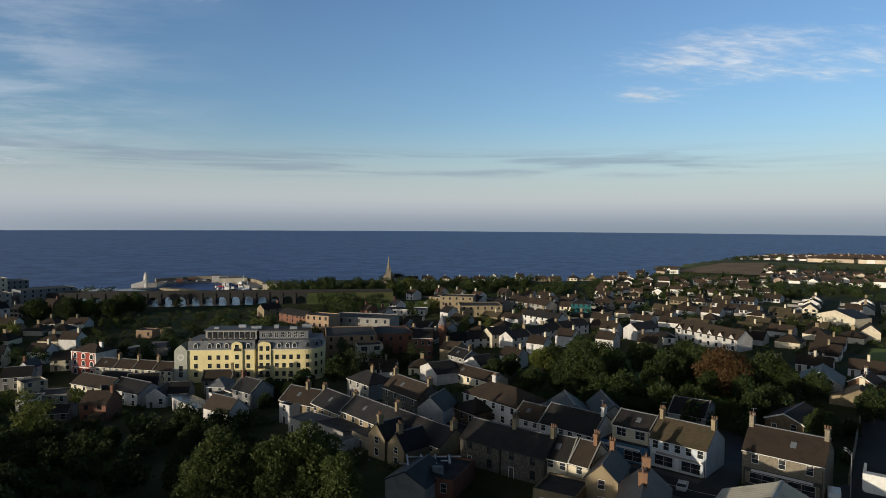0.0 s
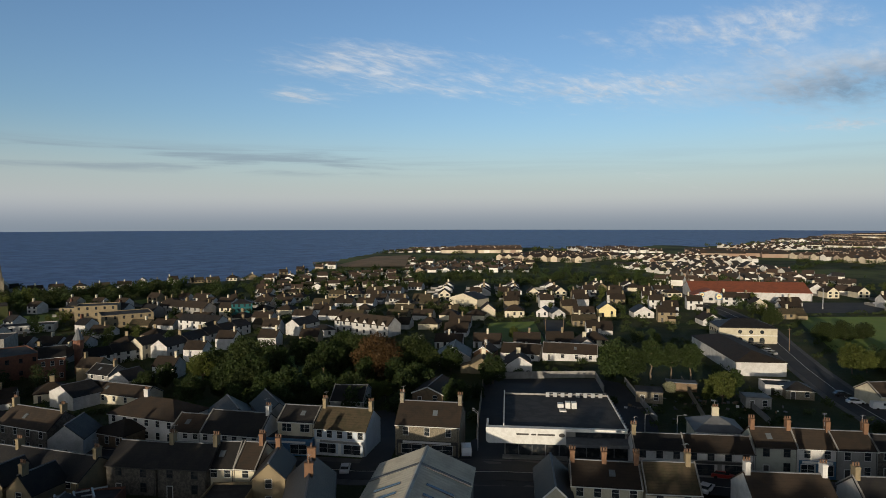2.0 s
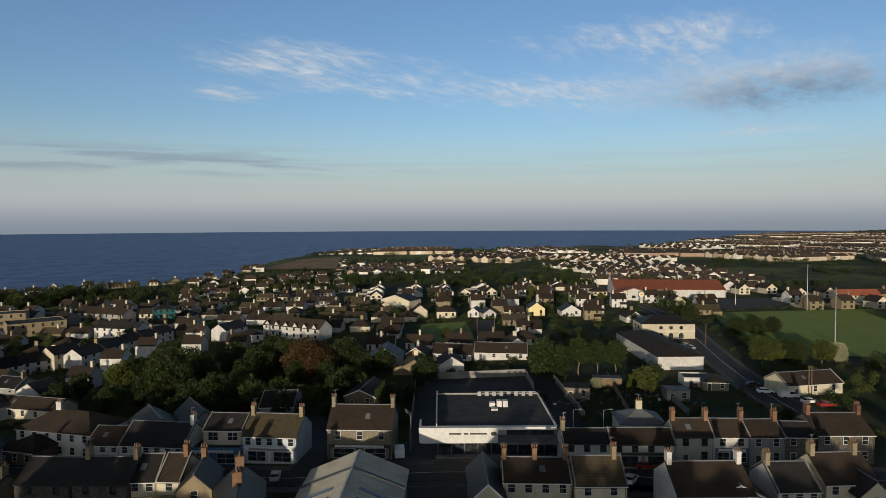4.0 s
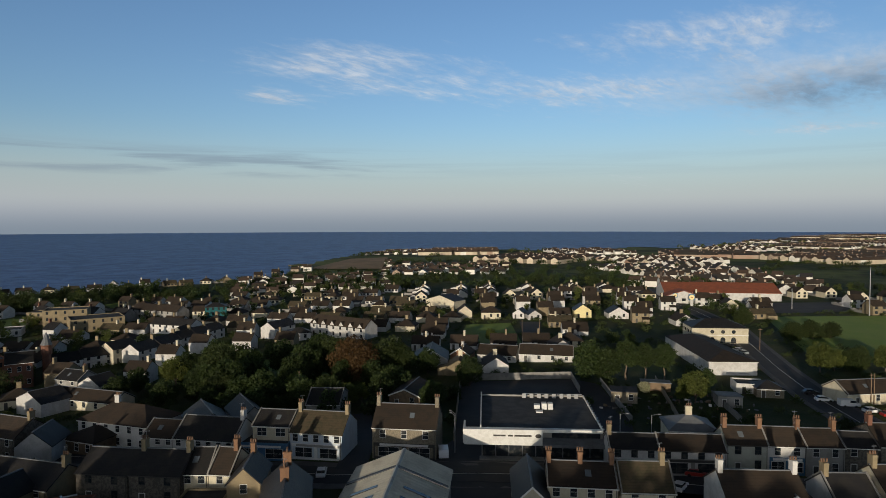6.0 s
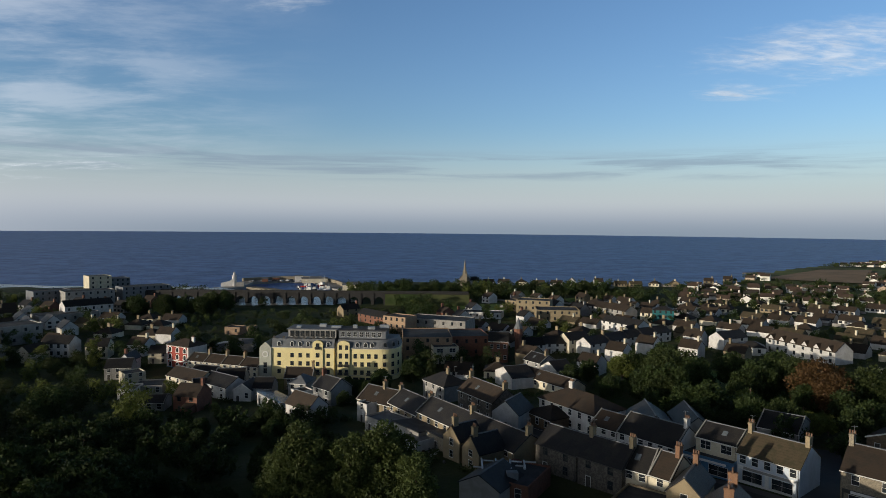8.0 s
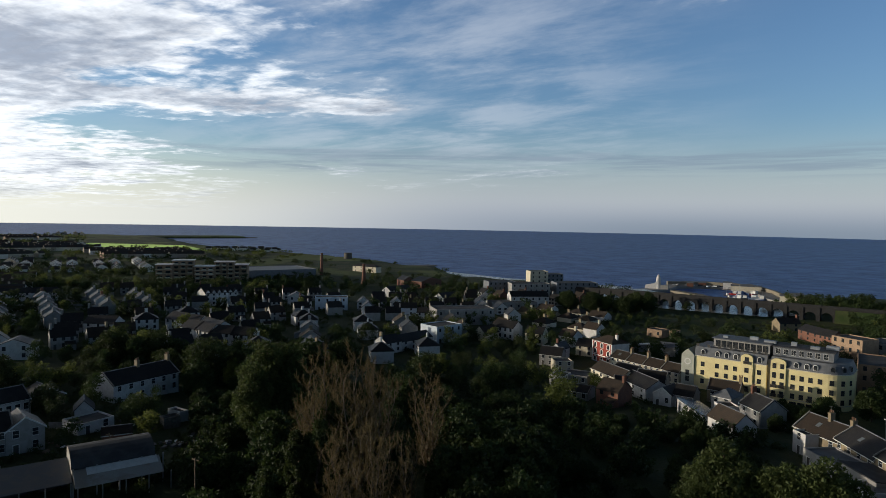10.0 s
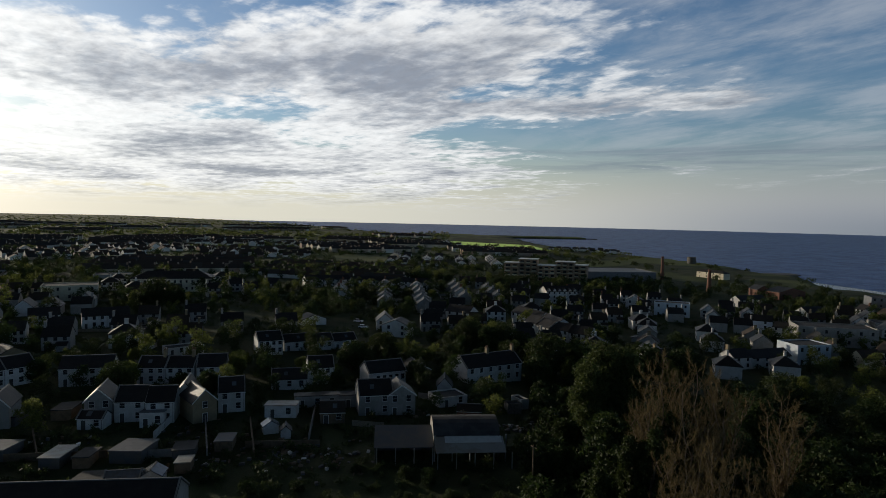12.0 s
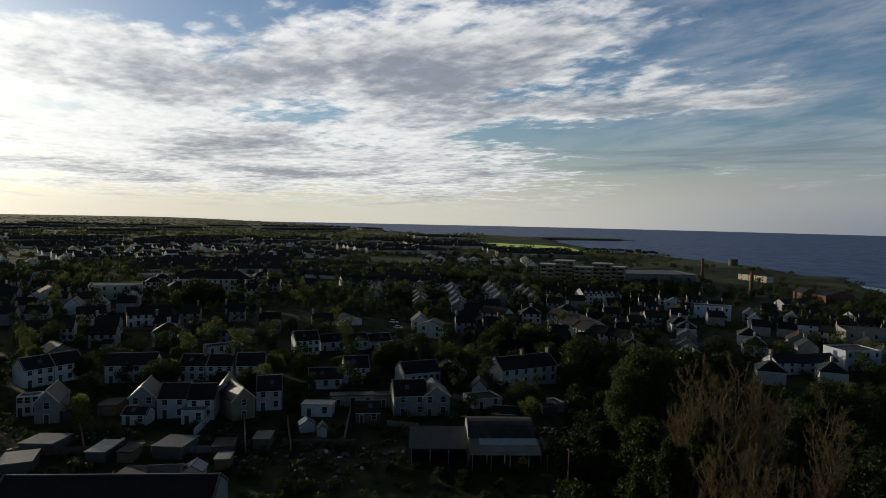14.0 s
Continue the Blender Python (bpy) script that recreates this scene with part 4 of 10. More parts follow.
# ---- single buildings with a form of their own ----
def arched(w, h, n=8):
    """Outline of an opening with a round head, from its foot."""
    r = w / 2
    return [(-r, 0), (r, 0)] + [(r * math.cos(math.pi * i / n), h - r + r * math.sin(math.pi * i / n)) for i in range(n + 1)]


def hotel():
    x, y = -94.4, 220.4
    z = -9.0
    ob = thing("hotel", x, y, z, 4.5, "four-storey yellow-rendered hotel with grey mansard roof, dormers and round corner", "hotel")
    deep, eave = 15.0, 11.5
    part("end_bay", Shape().sweep([(0, -3), (4.4, -3), (4.4, eave), (3.6, eave + 1.0), (2.2, eave + 2.2), (0.8, eave + 1.0), (0, eave)], -0.5, deep, "y"), SAGE, ob, "grey-green rendered end bay")
    ring = Shape()
    n = 20
    for i in range(n):
        a = 2 * math.pi * i / n
        for r, yy in ((0.75, -0.62), (1.15, -0.62), (1.15, -0.45), (0.75, -0.45)):
            ring.v.append((2.2 + r * math.cos(a), yy, 9.2 + r * math.sin(a)))
    for i in range(n):
        o, p = i * 4, (i + 1) % n * 4
        ring.f += [(o + k, o + (k + 1) % 4, p + (k + 1) % 4, p + k) for k in range(4)]
    part("round_window", ring, TRIM, ob, "white ring round a circular window")
    part("wing", Shape().box(4.4, 0, -3, 27.6, deep, eave), YELLOW, ob)
    part("recess", Shape().box(27.6, 1.6, -3, 28.8, deep, eave + 2), GREY, ob)
    corner = [(28.8, 0), (44, 0)] + [(44 + 7 * math.sin(math.radians(a)), 7 - 7 * math.cos(math.radians(a))) for a in range(10, 91, 10)] + [(51, deep), (28.8, deep)]
    part("wing", Shape().sweep(corner, -3, eave, "z"), YELLOW, ob)

    def grow(k):
        return [(28.8, -k), (44, -k)] + [(44 + (7 + k) * math.sin(math.radians(a)), 7 - (7 + k) * math.cos(math.radians(a))) for a in range(10, 91, 10)] + [(51 + k, deep), (28.8, deep)]
    part("cornice", Shape().sweep(grow(0.3), eave, eave + 0.25, "z"), CREAM, ob)
    part("cornice", Shape().box(4.4, -0.3, eave, 27.6, deep, eave + 0.25), CREAM, ob)
    part("band", Shape().sweep(grow(0.12), 1.6, 1.85, "z"), CREAM, ob)
    top = eave + 3.3
    part("mansard", Shape().sweep([(-0.1, eave + 0.25), (1.0, top), (deep - 1, top), (deep, eave + 0.25)], 4.4, 27.6, "x"), LEAD, ob)
    lo, hi = grow(0.1), grow(-1.1)
    s = Shape()
    s.v = [(*p, eave + 0.25) for p in lo] + [(*p, top) for p in hi]
    m = len(lo)
    s.f = [tuple(range(m - 1, -1, -1)), tuple(range(m, 2 * m))] + [(i, (i + 1) % m, m + (i + 1) % m, m + i) for i in range(m)]
    part("mansard", s, LEAD, ob)
    part("penthouse", Shape().box(9.5, 4, top, 27.5, 13, top + 3.0), GREY, ob)
    part("penthouse", Shape().box(28.5, 4, top, 46, 13, top + 2.8), LEAD, ob)
    part("roof_slab", Shape().box(9.0, 3.5, top + 3.0, 28.0, 13.5, top + 3.3), LEAD, ob)
    part("roof_slab", Shape().box(28.1, 3.5, top + 2.8, 46.5, 13.5, top + 3.1), FELT, ob)
    part("railing", Shape().lattice([4.6 + i * 0.92 for i in range(26)], [top, top + 0.9, top + 0.98], lambda i, k: k == 1 or i % 4 == 0, 0.95, 1.0), DARKTRIM, ob)
    for k in range(9):
        window(ob, 11 + k * 1.9, top + 0.5, 1.5, 2.0, DARKTRIM, y=4.0)
    for k in range(7):
        window(ob, 30 + k * 2.3, top + 0.6, 1.3, 1.7, TRIM, y=4.0)
    for i, (ux, uy) in enumerate(((12, 6), (20, 9), (25, 7), (33, 8), (39, 6), (43, 9))):
        part("roof_vent", Shape().box(ux, uy, top + 3.1, ux + 1.6 + i % 3, uy + 1.4, top + 4.0 + 0.3 * (i % 2)), METAL, ob)
    # projecting bays with round heads
    for x0, x1 in ((19.7, 23.5), (28.9, 33.4)):
        r = (x1 - x0) / 2
        head = [(x0, -3), (x1, -3), (x1, eave + 1.8)] + [((x0 + x1) / 2 + r * math.cos(math.pi * i / 10), eave + 1.8 + 1.2 * math.sin(math.pi * i / 10)) for i in range(1, 10)] + [(x0, eave + 1.8)]
        part("bay", Shape().sweep(head, -0.55, 1.2, "y"), YELLOW, ob)
    cols = (7.2, 12.0, 15.0, 17.9, 25.4)
    for zz in (8.2, 5.2, 2.2):
        for c in cols:
            window(ob, c, zz, 1.15, 1.45, DARKTRIM)
        for c in (35.4, 37.9, 40.4, 43.0):
            window(ob, c, zz, 1.15, 1.5, DARKTRIM)
        for c in (30.0, 32.3):
            window(ob, c, zz, 1.1, 1.7, DARKTRIM, y=-0.55)
        for a in (18, 45, 72):
            w = window(ob, 0, zz, 1.1, 1.5, DARKTRIM)
            w.matrix_basis = pose(44 + 7.0 * math.sin(radians(a)), 7 - 7.0 * math.cos(radians(a)), zz, 0, 0, a)
        window(ob, 21.6, zz + (0.2 if zz > 8 else 0), 1.2, 1.5, DARKTRIM, y=-0.55)
    for zz in (2.2, 4.4):
        window(ob, 2.2, zz, 1.2, 1.7, DARKTRIM, y=-0.5)
    window(ob, 21.6, 11.6, 1.2, 1.9, DARKTRIM, y=-0.55)
    for c in (30.0, 32.3):
        window(ob, c, 11.4, 1.0, 1.5, DARKTRIM, y=-0.55)
    for c, zz in ((21.6, 11.3), (21.6, 2.0), (30.0, 5.0), (32.3, 5.0), (30.0, 2.0), (32.3, 2.0), (40.4, 2.0)):
        part("balcony", Shape().lattice([c - 0.9 + 0.15 * i for i in range(13)], [zz, zz + 0.12, zz + 0.85, zz + 0.95], lambda i, k: k != 1 or i % 2 == 0, -1.15, -0.6), DARKTRIM, ob)
    for c in (7.2, 12.0, 15.0, 17.9, 25.4, 36.2, 39.2, 41.6):
        d = part("dormer", Shape().sweep(arched(1.7, 2.1), -0.25, 2.0, "y"), LEAD, ob, at=pose(c, 0.35, eave + 0.55))
        part("pane", Shape().sweep(arched(1.1, 1.6), -0.32, -0.2, "y"), GLASS, d, at=pose(0, 0, 0.2))
        part("surround", Shape().sweep(arched(1.4, 1.85), -0.28, -0.2, "y"), TRIM, d, at=pose(0, 0, 0.1))
    for a in (20, 50, 80):
        d = part("dormer", Shape().sweep(arched(1.7, 2.1), -0.25, 1.6, "y"), LEAD, ob, at=pose(44 + 6.5 * math.sin(radians(a)), 7 - 6.5 * math.cos(radians(a)), eave + 0.55, 0, 0, a))
        part("pane", Shape().sweep(arched(1.1, 1.6), -0.32, -0.2, "y"), GLASS, d, at=pose(0, 0, 0.2))
    # solid dark plate in place of a shaded opening
    part("archway", Shape().sweep(arched(4.6, 3.6), -0.62, 0.0, "y"), DARKTRIM, ob, "dark archway", at=pose(31.2, 0, -3.0))
    for c in (35.6, 38.0, 40.4, 42.8):
        part("shop_window", Shape().box(c - 1.0, -0.12, -2.4, c + 1.0, 0.02, 1.1), GLASS, ob)


def red_house():
    ob = thing("corner_house", -138.6, 233.4, -9.0, -21, "three-storey red-painted corner house with white window surrounds and quoins", "house")
    w, d, h = 12.4, 9.0, 8.8
    part("wall", Shape().box(0, 0, -3, w, d, h), REDPAINT, ob)
    part("side_wall", Shape().box(w, 0.1, -3, w + 0.1, d, h), WHITE, ob, "white-rendered side wall")
    part("roof", roof_shape("hip", w, d, h, 2.2), BROWNTILE, ob)
    part("cornice", Shape().box(-0.2, -0.25, h - 0.35, w + 0.2, 0.0, h - 0.02), TRIM, ob)
    for xx in (0.0, w - 0.5):
        part("quoin", Shape().box(xx, -0.08, -1.5, xx + 0.5, 0.0, h - 0.35), TRIM, ob)
    part("band", Shape().box(0.5, -0.08, 2.6, w - 0.5, 0.0, 3.0), TRIM, ob)
    for r, zz in enumerate((0.4, 3.5, 6.2)):
        for k in range(3):
            xx = (k + 0.5) * w / 3
            part("surround", Shape().sweep(arched(2.0, 2.3), -0.1, 0.0, "y"), TRIM, ob, at=pose(xx, 0, zz - 0.2))
            wn = part("window", Shape().sweep(arched(1.3, 1.85), -0.16, -0.1, "y"), GLASS, ob, at=pose(xx, 0, zz))
    part("shop_front", Shape().box(0.6, -0.3, -2.0, w - 0.6, -0.12, 0.2), BLUEPAINT, ob)
    chimney(ob, w * 0.8, d / 2, h + 1.4, mat=WHITE)


def roof_ducts():
    ob = thing("roof_ducts", -6.0, 112.0, 3.7, 12, "zigzag of pale ventilation ducts on a flat roof", "ducts")
    for k in range(4):
        x0 = k * 2.6
        part("duct", Shape().tube((x0, 0, 0.4), (x0 + 0.6, 5.5 - k * 0.5, 0.4), 0.17, 0.17, 8), METAL, ob)
        part("duct", Shape().tube((x0 + 0.5, 4.6 - k * 0.4, 0.4), (x0 + 2.7, 4.1 - k * 0.4, 0.4), 0.17, 0.17, 8), METAL, ob)
        part("duct", Shape().tube((x0 + 0.1, 1.2, 0.4), (x0 - 1.5, 1.6, 0.4), 0.15, 0.15, 8), METAL, ob)
        part("support", Shape().box(x0 + 0.2, 2.2, -0.9, x0 + 0.45, 2.5, 0.3), METAL, ob)
    part("plant_box", Shape().box(4.0, -2.6, -0.9, 6.0, -1.2, 0.7), LEAD, ob)


def bank():
    x, y = 74.3, 104.6
    ob = thing("bank", x, y, 0, -36.2, "modern flat-roofed bank with white panel fascia above a glazed front", "bank")
    w, d = 26.2, 26.0
    part("wall", Shape().box(1.2, 0.6, -0.5, w - 0.2, d, 5.2), GREY, ob)
    part("roof", Shape().box(1.0, 0.8, 5.2, w, d, 5.5), FELT, ob)
    edge = Shape().box(0.9, 0.4, 5.2, 1.15, d + 0.2, 6.5)
    part("parapet", edge, TRIM, ob)
    part("parapet", Shape().box(w - 0.4, 0.4, 5.2, w - 0.2, d + 0.2, 5.95), TRIM, ob)
    part("parapet", Shape().box(1.15, d, 5.2, w - 0.4, d + 0.2, 5.9), GREY, ob)
    # fascia with rounded lower left corner
    out = [(-2.6, 6.0), (-2.6, 3.4)] + [(-2.0 - 0.6 * math.cos(math.radians(a)), 3.4 - 0.6 * math.sin(math.radians(a))) for a in (30, 60, 90)] + [(13.6, 2.8), (13.6, 6.0)]
    part("fascia", Shape().sweep(out, -0.9, 0.6, "y"), TRIM, ob, "white panel fascia")
    part("fascia_return", Shape().box(-2.6, 0.6, 3.0, -2.2, 5.0, 6.0), TRIM, ob)
    part("upper_band", Shape().box(13.6, -0.2, 5.3, w - 0.4, 0.8, 5.9), TRIM, ob)
    part("clerestory", Shape().box(15.6, 0.3, 4.1, w - 0.8, 0.7, 5.3), GLASS, ob)
    part("canopy", Shape().sweep([(-2.6, 3.6), (0.6, 4.0), (0.6, 2.9), (-2.6, 3.0)], 13.6, w + 1.4, "x"), LEAD, ob, "grey metal canopy")
    for i in range(9):
        xa = 1.4 + i * 2.75
        part("glazing", Shape().box(xa, 0.3, 0.1, xa + 2.6, 0.62, 2.8), GLASS, ob)
        part("mullion", Shape().box(xa + 2.6, 0.2, 0.0, xa + 2.75, 0.62, 2.8), LEAD, ob)
    part("step", Shape().box(0.8, -2.0, -0.3, 14, 0.2, 0.12), CONCRETE, ob)
    # writing on the fascia, as plain bars, and a round badge
    for i, ln in enumerate((2.6, 1.0, 3.6)):
        xa = 3.6 + (0, 3.0, 4.3)[i]
        part("lettering_bar", Shape().box(xa, -0.98, 4.62, xa + ln * 0.96, -0.9, 4.95), DARKTRIM, ob)
    part("badge", Shape().stacked([(0, 0.62, 0.42), (0.06, 0.62, 0.42)], 20), DARKTRIM, ob, at=pose(12.75, -0.92, 4.78, 90))
    for k, (ux, uy, uw, uh) in enumerate(((13.2, 15.6, 1.3, 0.9), (14.9, 15.2, 1.1, 1.4), (16.3, 15.2, 1.1, 1.4), (13.4, 12.6, 1.5, 0.3))):
        part("roof_unit", Shape().box(ux, uy, 5.5, ux + uw, uy + 1.5, 5.5 + uh), TRIM, ob, "pale rooftop plant unit")
    part("rail", Shape().lattice([11 + 0.9 * i for i in range(17)], [5.5, 6.5, 6.58], lambda i, k: k == 1 or i % 2 == 0, d - 1.3, d - 1.22), METAL, ob)
    for i in range(12):
        part("fin", Shape().box(w - 0.2, 2 + i * 1.9, 5.3, w + 0.35, 2.15 + i * 1.9, 5.6), METAL, ob)


def big_shed():
    # far gable foot on the left; the ridge runs back towards the viewer
    ob = thing("market_hall", 45.6, 99.6, 0, -37.5, "large hall with pale corrugated gabled roof and dark rooflight slots", "hall")
    w, h, rise = 16.2, 5.6, 3.3
    ln = 42.0
    part("wall", Shape().sweep([(0, -1), (w, -1), (w, h), (w / 2, h + rise - 0.2), (0, h)], -ln, 0, "y"), CONCRETE, ob)
    for side in (0, 1):
        s = Shape()
        n = 84
        rows = []
        for j in range(n + 1):
            yy = -ln - 0.2 + (ln + 0.5) * j / n
            bumpz = 0.07 if j % 2 else 0.0
            a, b = (-0.4, w / 2) if side == 0 else (w + 0.4, w / 2)
            rows.append([(a, yy, h - 0.17 + bumpz), (b, yy, h + rise + bumpz), (a, yy, h - 0.3), (b, yy, h + rise - 0.13)])
        for r in rows:
            s.v += r
        for j in range(n):
            o, p = j * 4, j * 4 + 4
            s.f += [(o, o + 1, p + 1, p), (o + 2, p + 2, p + 3, o + 3), (o, p, p + 2, o + 2), (o + 1, o + 3, p + 3, p + 1)]
        part("roof_slope", s, SHEET, ob)
    part("ridge", Shape().sweep([(w / 2 - 0.35, h + rise - 0.05), (w / 2, h + rise + 0.16), (w / 2 + 0.35, h + rise - 0.05)], -ln - 0.2, 0.35, "y"), TIN, ob)
    k = rise / (w / 2 + 0.4)
    for side in (1, -1):
        # dark gutter seam across the slope and sunk rooflights
        sx = lambda u: w / 2 + side * u
        sz = lambda u: h + rise - u * 0.39 + 0.12
        part("seam", Shape().add([(sx(0.2), -7.2, sz(0.2)), (sx(8.3), -7.2, sz(8.3)), (sx(8.3), -8.1, sz(8.3)), (sx(0.2), -8.1, sz(0.2)),
                                  (sx(0.2), -7.2, sz(0.2) - 0.2), (sx(8.3), -7.2, sz(8.3) - 0.2), (sx(8.3), -8.1, sz(8.3) - 0.2), (sx(0.2), -8.1, sz(0.2) - 0.2)],
                                 [(0, 1, 2, 3), (7, 6, 5, 4), (0, 4, 5, 1), (1, 5, 6, 2), (2, 6, 7, 3), (3, 7, 4, 0)]), DARKTIN, ob)
        for yy in (-13.5, -17.0, -20.5, -24, -27.5):
            part("rooflight", Shape().add([(sx(2.0), yy, sz(2.0)), (sx(6.2), yy, sz(6.2)), (sx(6.2), yy - 0.7, sz(6.2)), (sx(2.0), yy - 0.7, sz(2.0)),
                                           (sx(2.0), yy, sz(2.0) - 0.2), (sx(6.2), yy, sz(6.2) - 0.2), (sx(6.2), yy - 0.7, sz(6.2) - 0.2), (sx(2.0), yy - 0.7, sz(2.0) - 0.2)],
                                          [(0, 1, 2, 3), (7, 6, 5, 4), (0, 4, 5, 1), (1, 5, 6, 2), (2, 6, 7, 3), (3, 7, 4, 0)]), GLASS, ob)


def viaduct():
    ax, ay, bx, by = -290.0, 413.0, -95.0, 441.0
    yaw = math.degrees(math.atan2(by - ay, bx - ax))
    ln = math.hypot(bx - ax, by - ay)
    n = 22
    bay = ln / n
    ob = thing("railway_viaduct", ax, ay, -11.4, yaw, "long stone railway viaduct with round arches, darkened for shade", "viaduct")
    pier = 1.25
    r = (bay - 2 * pier) / 2
    spring = 4.6
    out = [(0, -2), (pier, -2), (pier, spring)] + [(bay / 2 - r * math.cos(math.pi * i / 12), spring + min(r, 4.6) * math.sin(math.pi * i / 12)) for i in range(1, 12)] + [(bay - pier, spring), (bay - pier, -2), (bay, -2), (bay, 10.6), (0, 10.6)]
    me = Shape().sweep(out, 0, 7.5, "y").mesh("arch", SHADESTONE)
    for i in range(n):
        part("arch", me, None, ob, at=pose(i * bay, 0, 0))
        part("pilaster", shared("pilaster", lambda: Shape().box(-0.9, -0.5, -2, 0.9, 0.0, 10.6).mesh("pilaster", SHADESTONE)), None, ob, at=pose(i * bay, 0, 0))
    part("parapet", Shape().box(-40, -0.25, 10.6, ln + 60, 0.25, 11.6), SHADESTONE, ob)
    part("parapet", Shape().box(-40, 7.2, 10.6, ln + 60, 7.6, 11.6), SHADESTONE, ob)
    part("deck", Shape().box(-40, 0.25, 9.8, ln + 60, 7.2, 10.7), SHADESTONE, ob)
    part("embankment", Shape().sweep([(-6, -2), (14, -2), (8, 10), (-0.4, 10)], ln, ln + 60, "x"), EARTH, ob)
    part("embankment", Shape().sweep([(-6, -2), (14, -2), (8, 10), (-0.4, 10)], -40, 0, "x"), EARTH, ob)


def polar(a, d):
    return -math.sin(radians(a)) * d, math.cos(radians(a)) * d


def slab(name, pts, width, z0, z1, mat, label, category):
    s = Shape()
    for i, (x, y) in enumerate(pts):
        a, b = pts[max(0, i - 1)], pts[min(len(pts) - 1, i + 1)]
        t = math.atan2(b[1] - a[1], b[0] - a[0])
        nx, ny = -math.sin(t) * width / 2, math.cos(t) * width / 2
        s.v += [(x + nx, y + ny, z1), (x - nx, y - ny, z1), (x - nx * 1.15, y - ny * 1.15, z0), (x + nx * 1.15, y + ny * 1.15, z0)]
        if i:
            o, p = i * 4 - 4, i * 4
            s.f += [(o + k, o + (k + 1) % 4, p + (k + 1) % 4, p + k) for k in range(4)]
    n = len(pts) * 4 - 4
    s.f += [(3, 2, 1, 0), (n, n + 1, n + 2, n + 3)]
    return solid(name, s, mat, 0, 0, 0, label=label, category=category, kind="structure")


def lighthouse():
    x, y = polar(25.3, 628)
    ob = thing("lighthouse", x, y, -11.0, 20, "small white lighthouse with sloping buttress on the pier head", "lighthouse")
    part("tower", Shape().stacked([(-1, 2.9, 2.9), (2, 2.6, 2.6), (9.5, 1.9, 1.9), (9.6, 2.4, 2.4), (10.1, 2.4, 2.4)], 16), WHITE, ob, smooth=False)
    part("lantern", Shape().stacked([(10.1, 1.2, 1.2), (12.0, 1.2, 1.2), (12.1, 1.4, 1.4), (13.2, 0.15, 0.15), (13.8, 0.1, 0.1)], 12), WHITE, ob)
    part("buttress", Shape().sweep([(-12, -1), (0, -1), (0, 8.0), (-4, 4.6), (-12, 2.6)], -2.2, 2.2, "y"), WHITE, ob)
    part("keeper_hut", Shape().box(2, -3, -1, 9, 3, 3.4), GREY, ob)


def harbour():
    pts = [polar(26.6, 612), polar(25.3, 626), polar(24.3, 672), polar(21.5, 690), polar(18.2, 684), polar(17.0, 640), polar(16.3, 600), polar(14.6, 566)]
    slab("harbour_pier", pts, 16, -17, -11.4, CONCRETE, "long stone pier round the harbour with worn concrete top", "pier")
    wall = [polar(24.6, 681), polar(21.5, 700), polar(18.0, 693), polar(16.4, 640), polar(15.6, 600)]
    slab("sea_wall", wall, 2.5, -12, -8.3, STONE, "tawny stone sea wall along the outer pier", "wall")
    slab("inner_quay", [polar(24.0, 622), polar(22.0, 596), polar(20.9, 566), polar(20.4, 540)], 9, -17, -11.6, STONE, "sunlit inner quay of tawny stone", "pier")
    for i, (a, d, w, dd, h, m) in enumerate(((19.6, 655, 26, 9, 4.0, CREAM), (20.2, 668, 8, 6, 5.5, WHITE), (18.9, 662, 9, 6, 4.5, WHITE), (23.0, 672, 6, 4, 3, BRICK), (22.1, 680, 7, 4, 3.2, BRICK), (16.0, 572, 16, 8, 5.0, CREAM), (15.3, 585, 10, 7, 5.5, TAN))):
        hx, hy = polar(a, d)
        ob = thing("harbour_shed", hx, hy, -11.4, a, "low rendered harbour store on the quay", "shed")
        part("wall", Shape().box(0, 0, -0.5, w, dd, h), m, ob)
        part("roof", Shape().sweep([(-0.4, h), (dd / 2, h + 1.2), (dd + 0.4, h)], -0.3, w + 0.3, "x"), LEAD, ob)
    rng = random.Random(5)
    for i in range(11):
        a, d = rng.uniform(17.2, 20.0), rng.uniform(585, 640)
        hx, hy = polar(a, d)
        boat(hx, hy, SEA, rng.uniform(0, 360), rng.uniform(0.7, 1.5), i)
    for i in range(16):
        a, d = rng.uniform(19.0, 24.0), rng.uniform(668, 684)
        hx, hy = polar(a, d)
        car(hx, hy, rng.uniform(0, 360), rng.choice(("white", "red", "black", "silver")), z=-11.4)


def rocks():
    slab("rock_spit", [polar(64.6, 1240), polar(63.0, 1222), polar(61.8, 1205), polar(60.8, 1196)], 16, -16, -12.9, DARKSTONE, "low dark rocks running out from the shore", "rocks")
    slab("headland", [polar(70.0, 1985), polar(67.0, 2010), polar(64.5, 2040), polar(62.2, 2060)], 120, -16, -9.0, EARTH, "low green point of land across the bay", "headland")
    slab("rock_spit", [polar(63.2, 2030), polar(61.6, 2045), polar(60.9, 2050)], 40, -16, -12.6, DARKSTONE, "dark tidal rocks off the point", "rocks")
    slab("rock_spit", [polar(48.0, 850), polar(46.4, 866), polar(45.2, 880)], 20, -16, -12.8, DARKSTONE, "dark rocks at the foot of the low cliff", "rocks")
    slab("rock_spit", [polar(-20.8, 985), polar(-19.6, 975), polar(-18.9, 962)], 16, -16, -12.8, DARKSTONE, "dark rocks below the headland", "rocks")
    slab("beach", [polar(45, 760), polar(40, 690), polar(34, 655), polar(28, 628)], 46, -17, -13.6, SAND, "strip of wet sand along the shore", "beach")


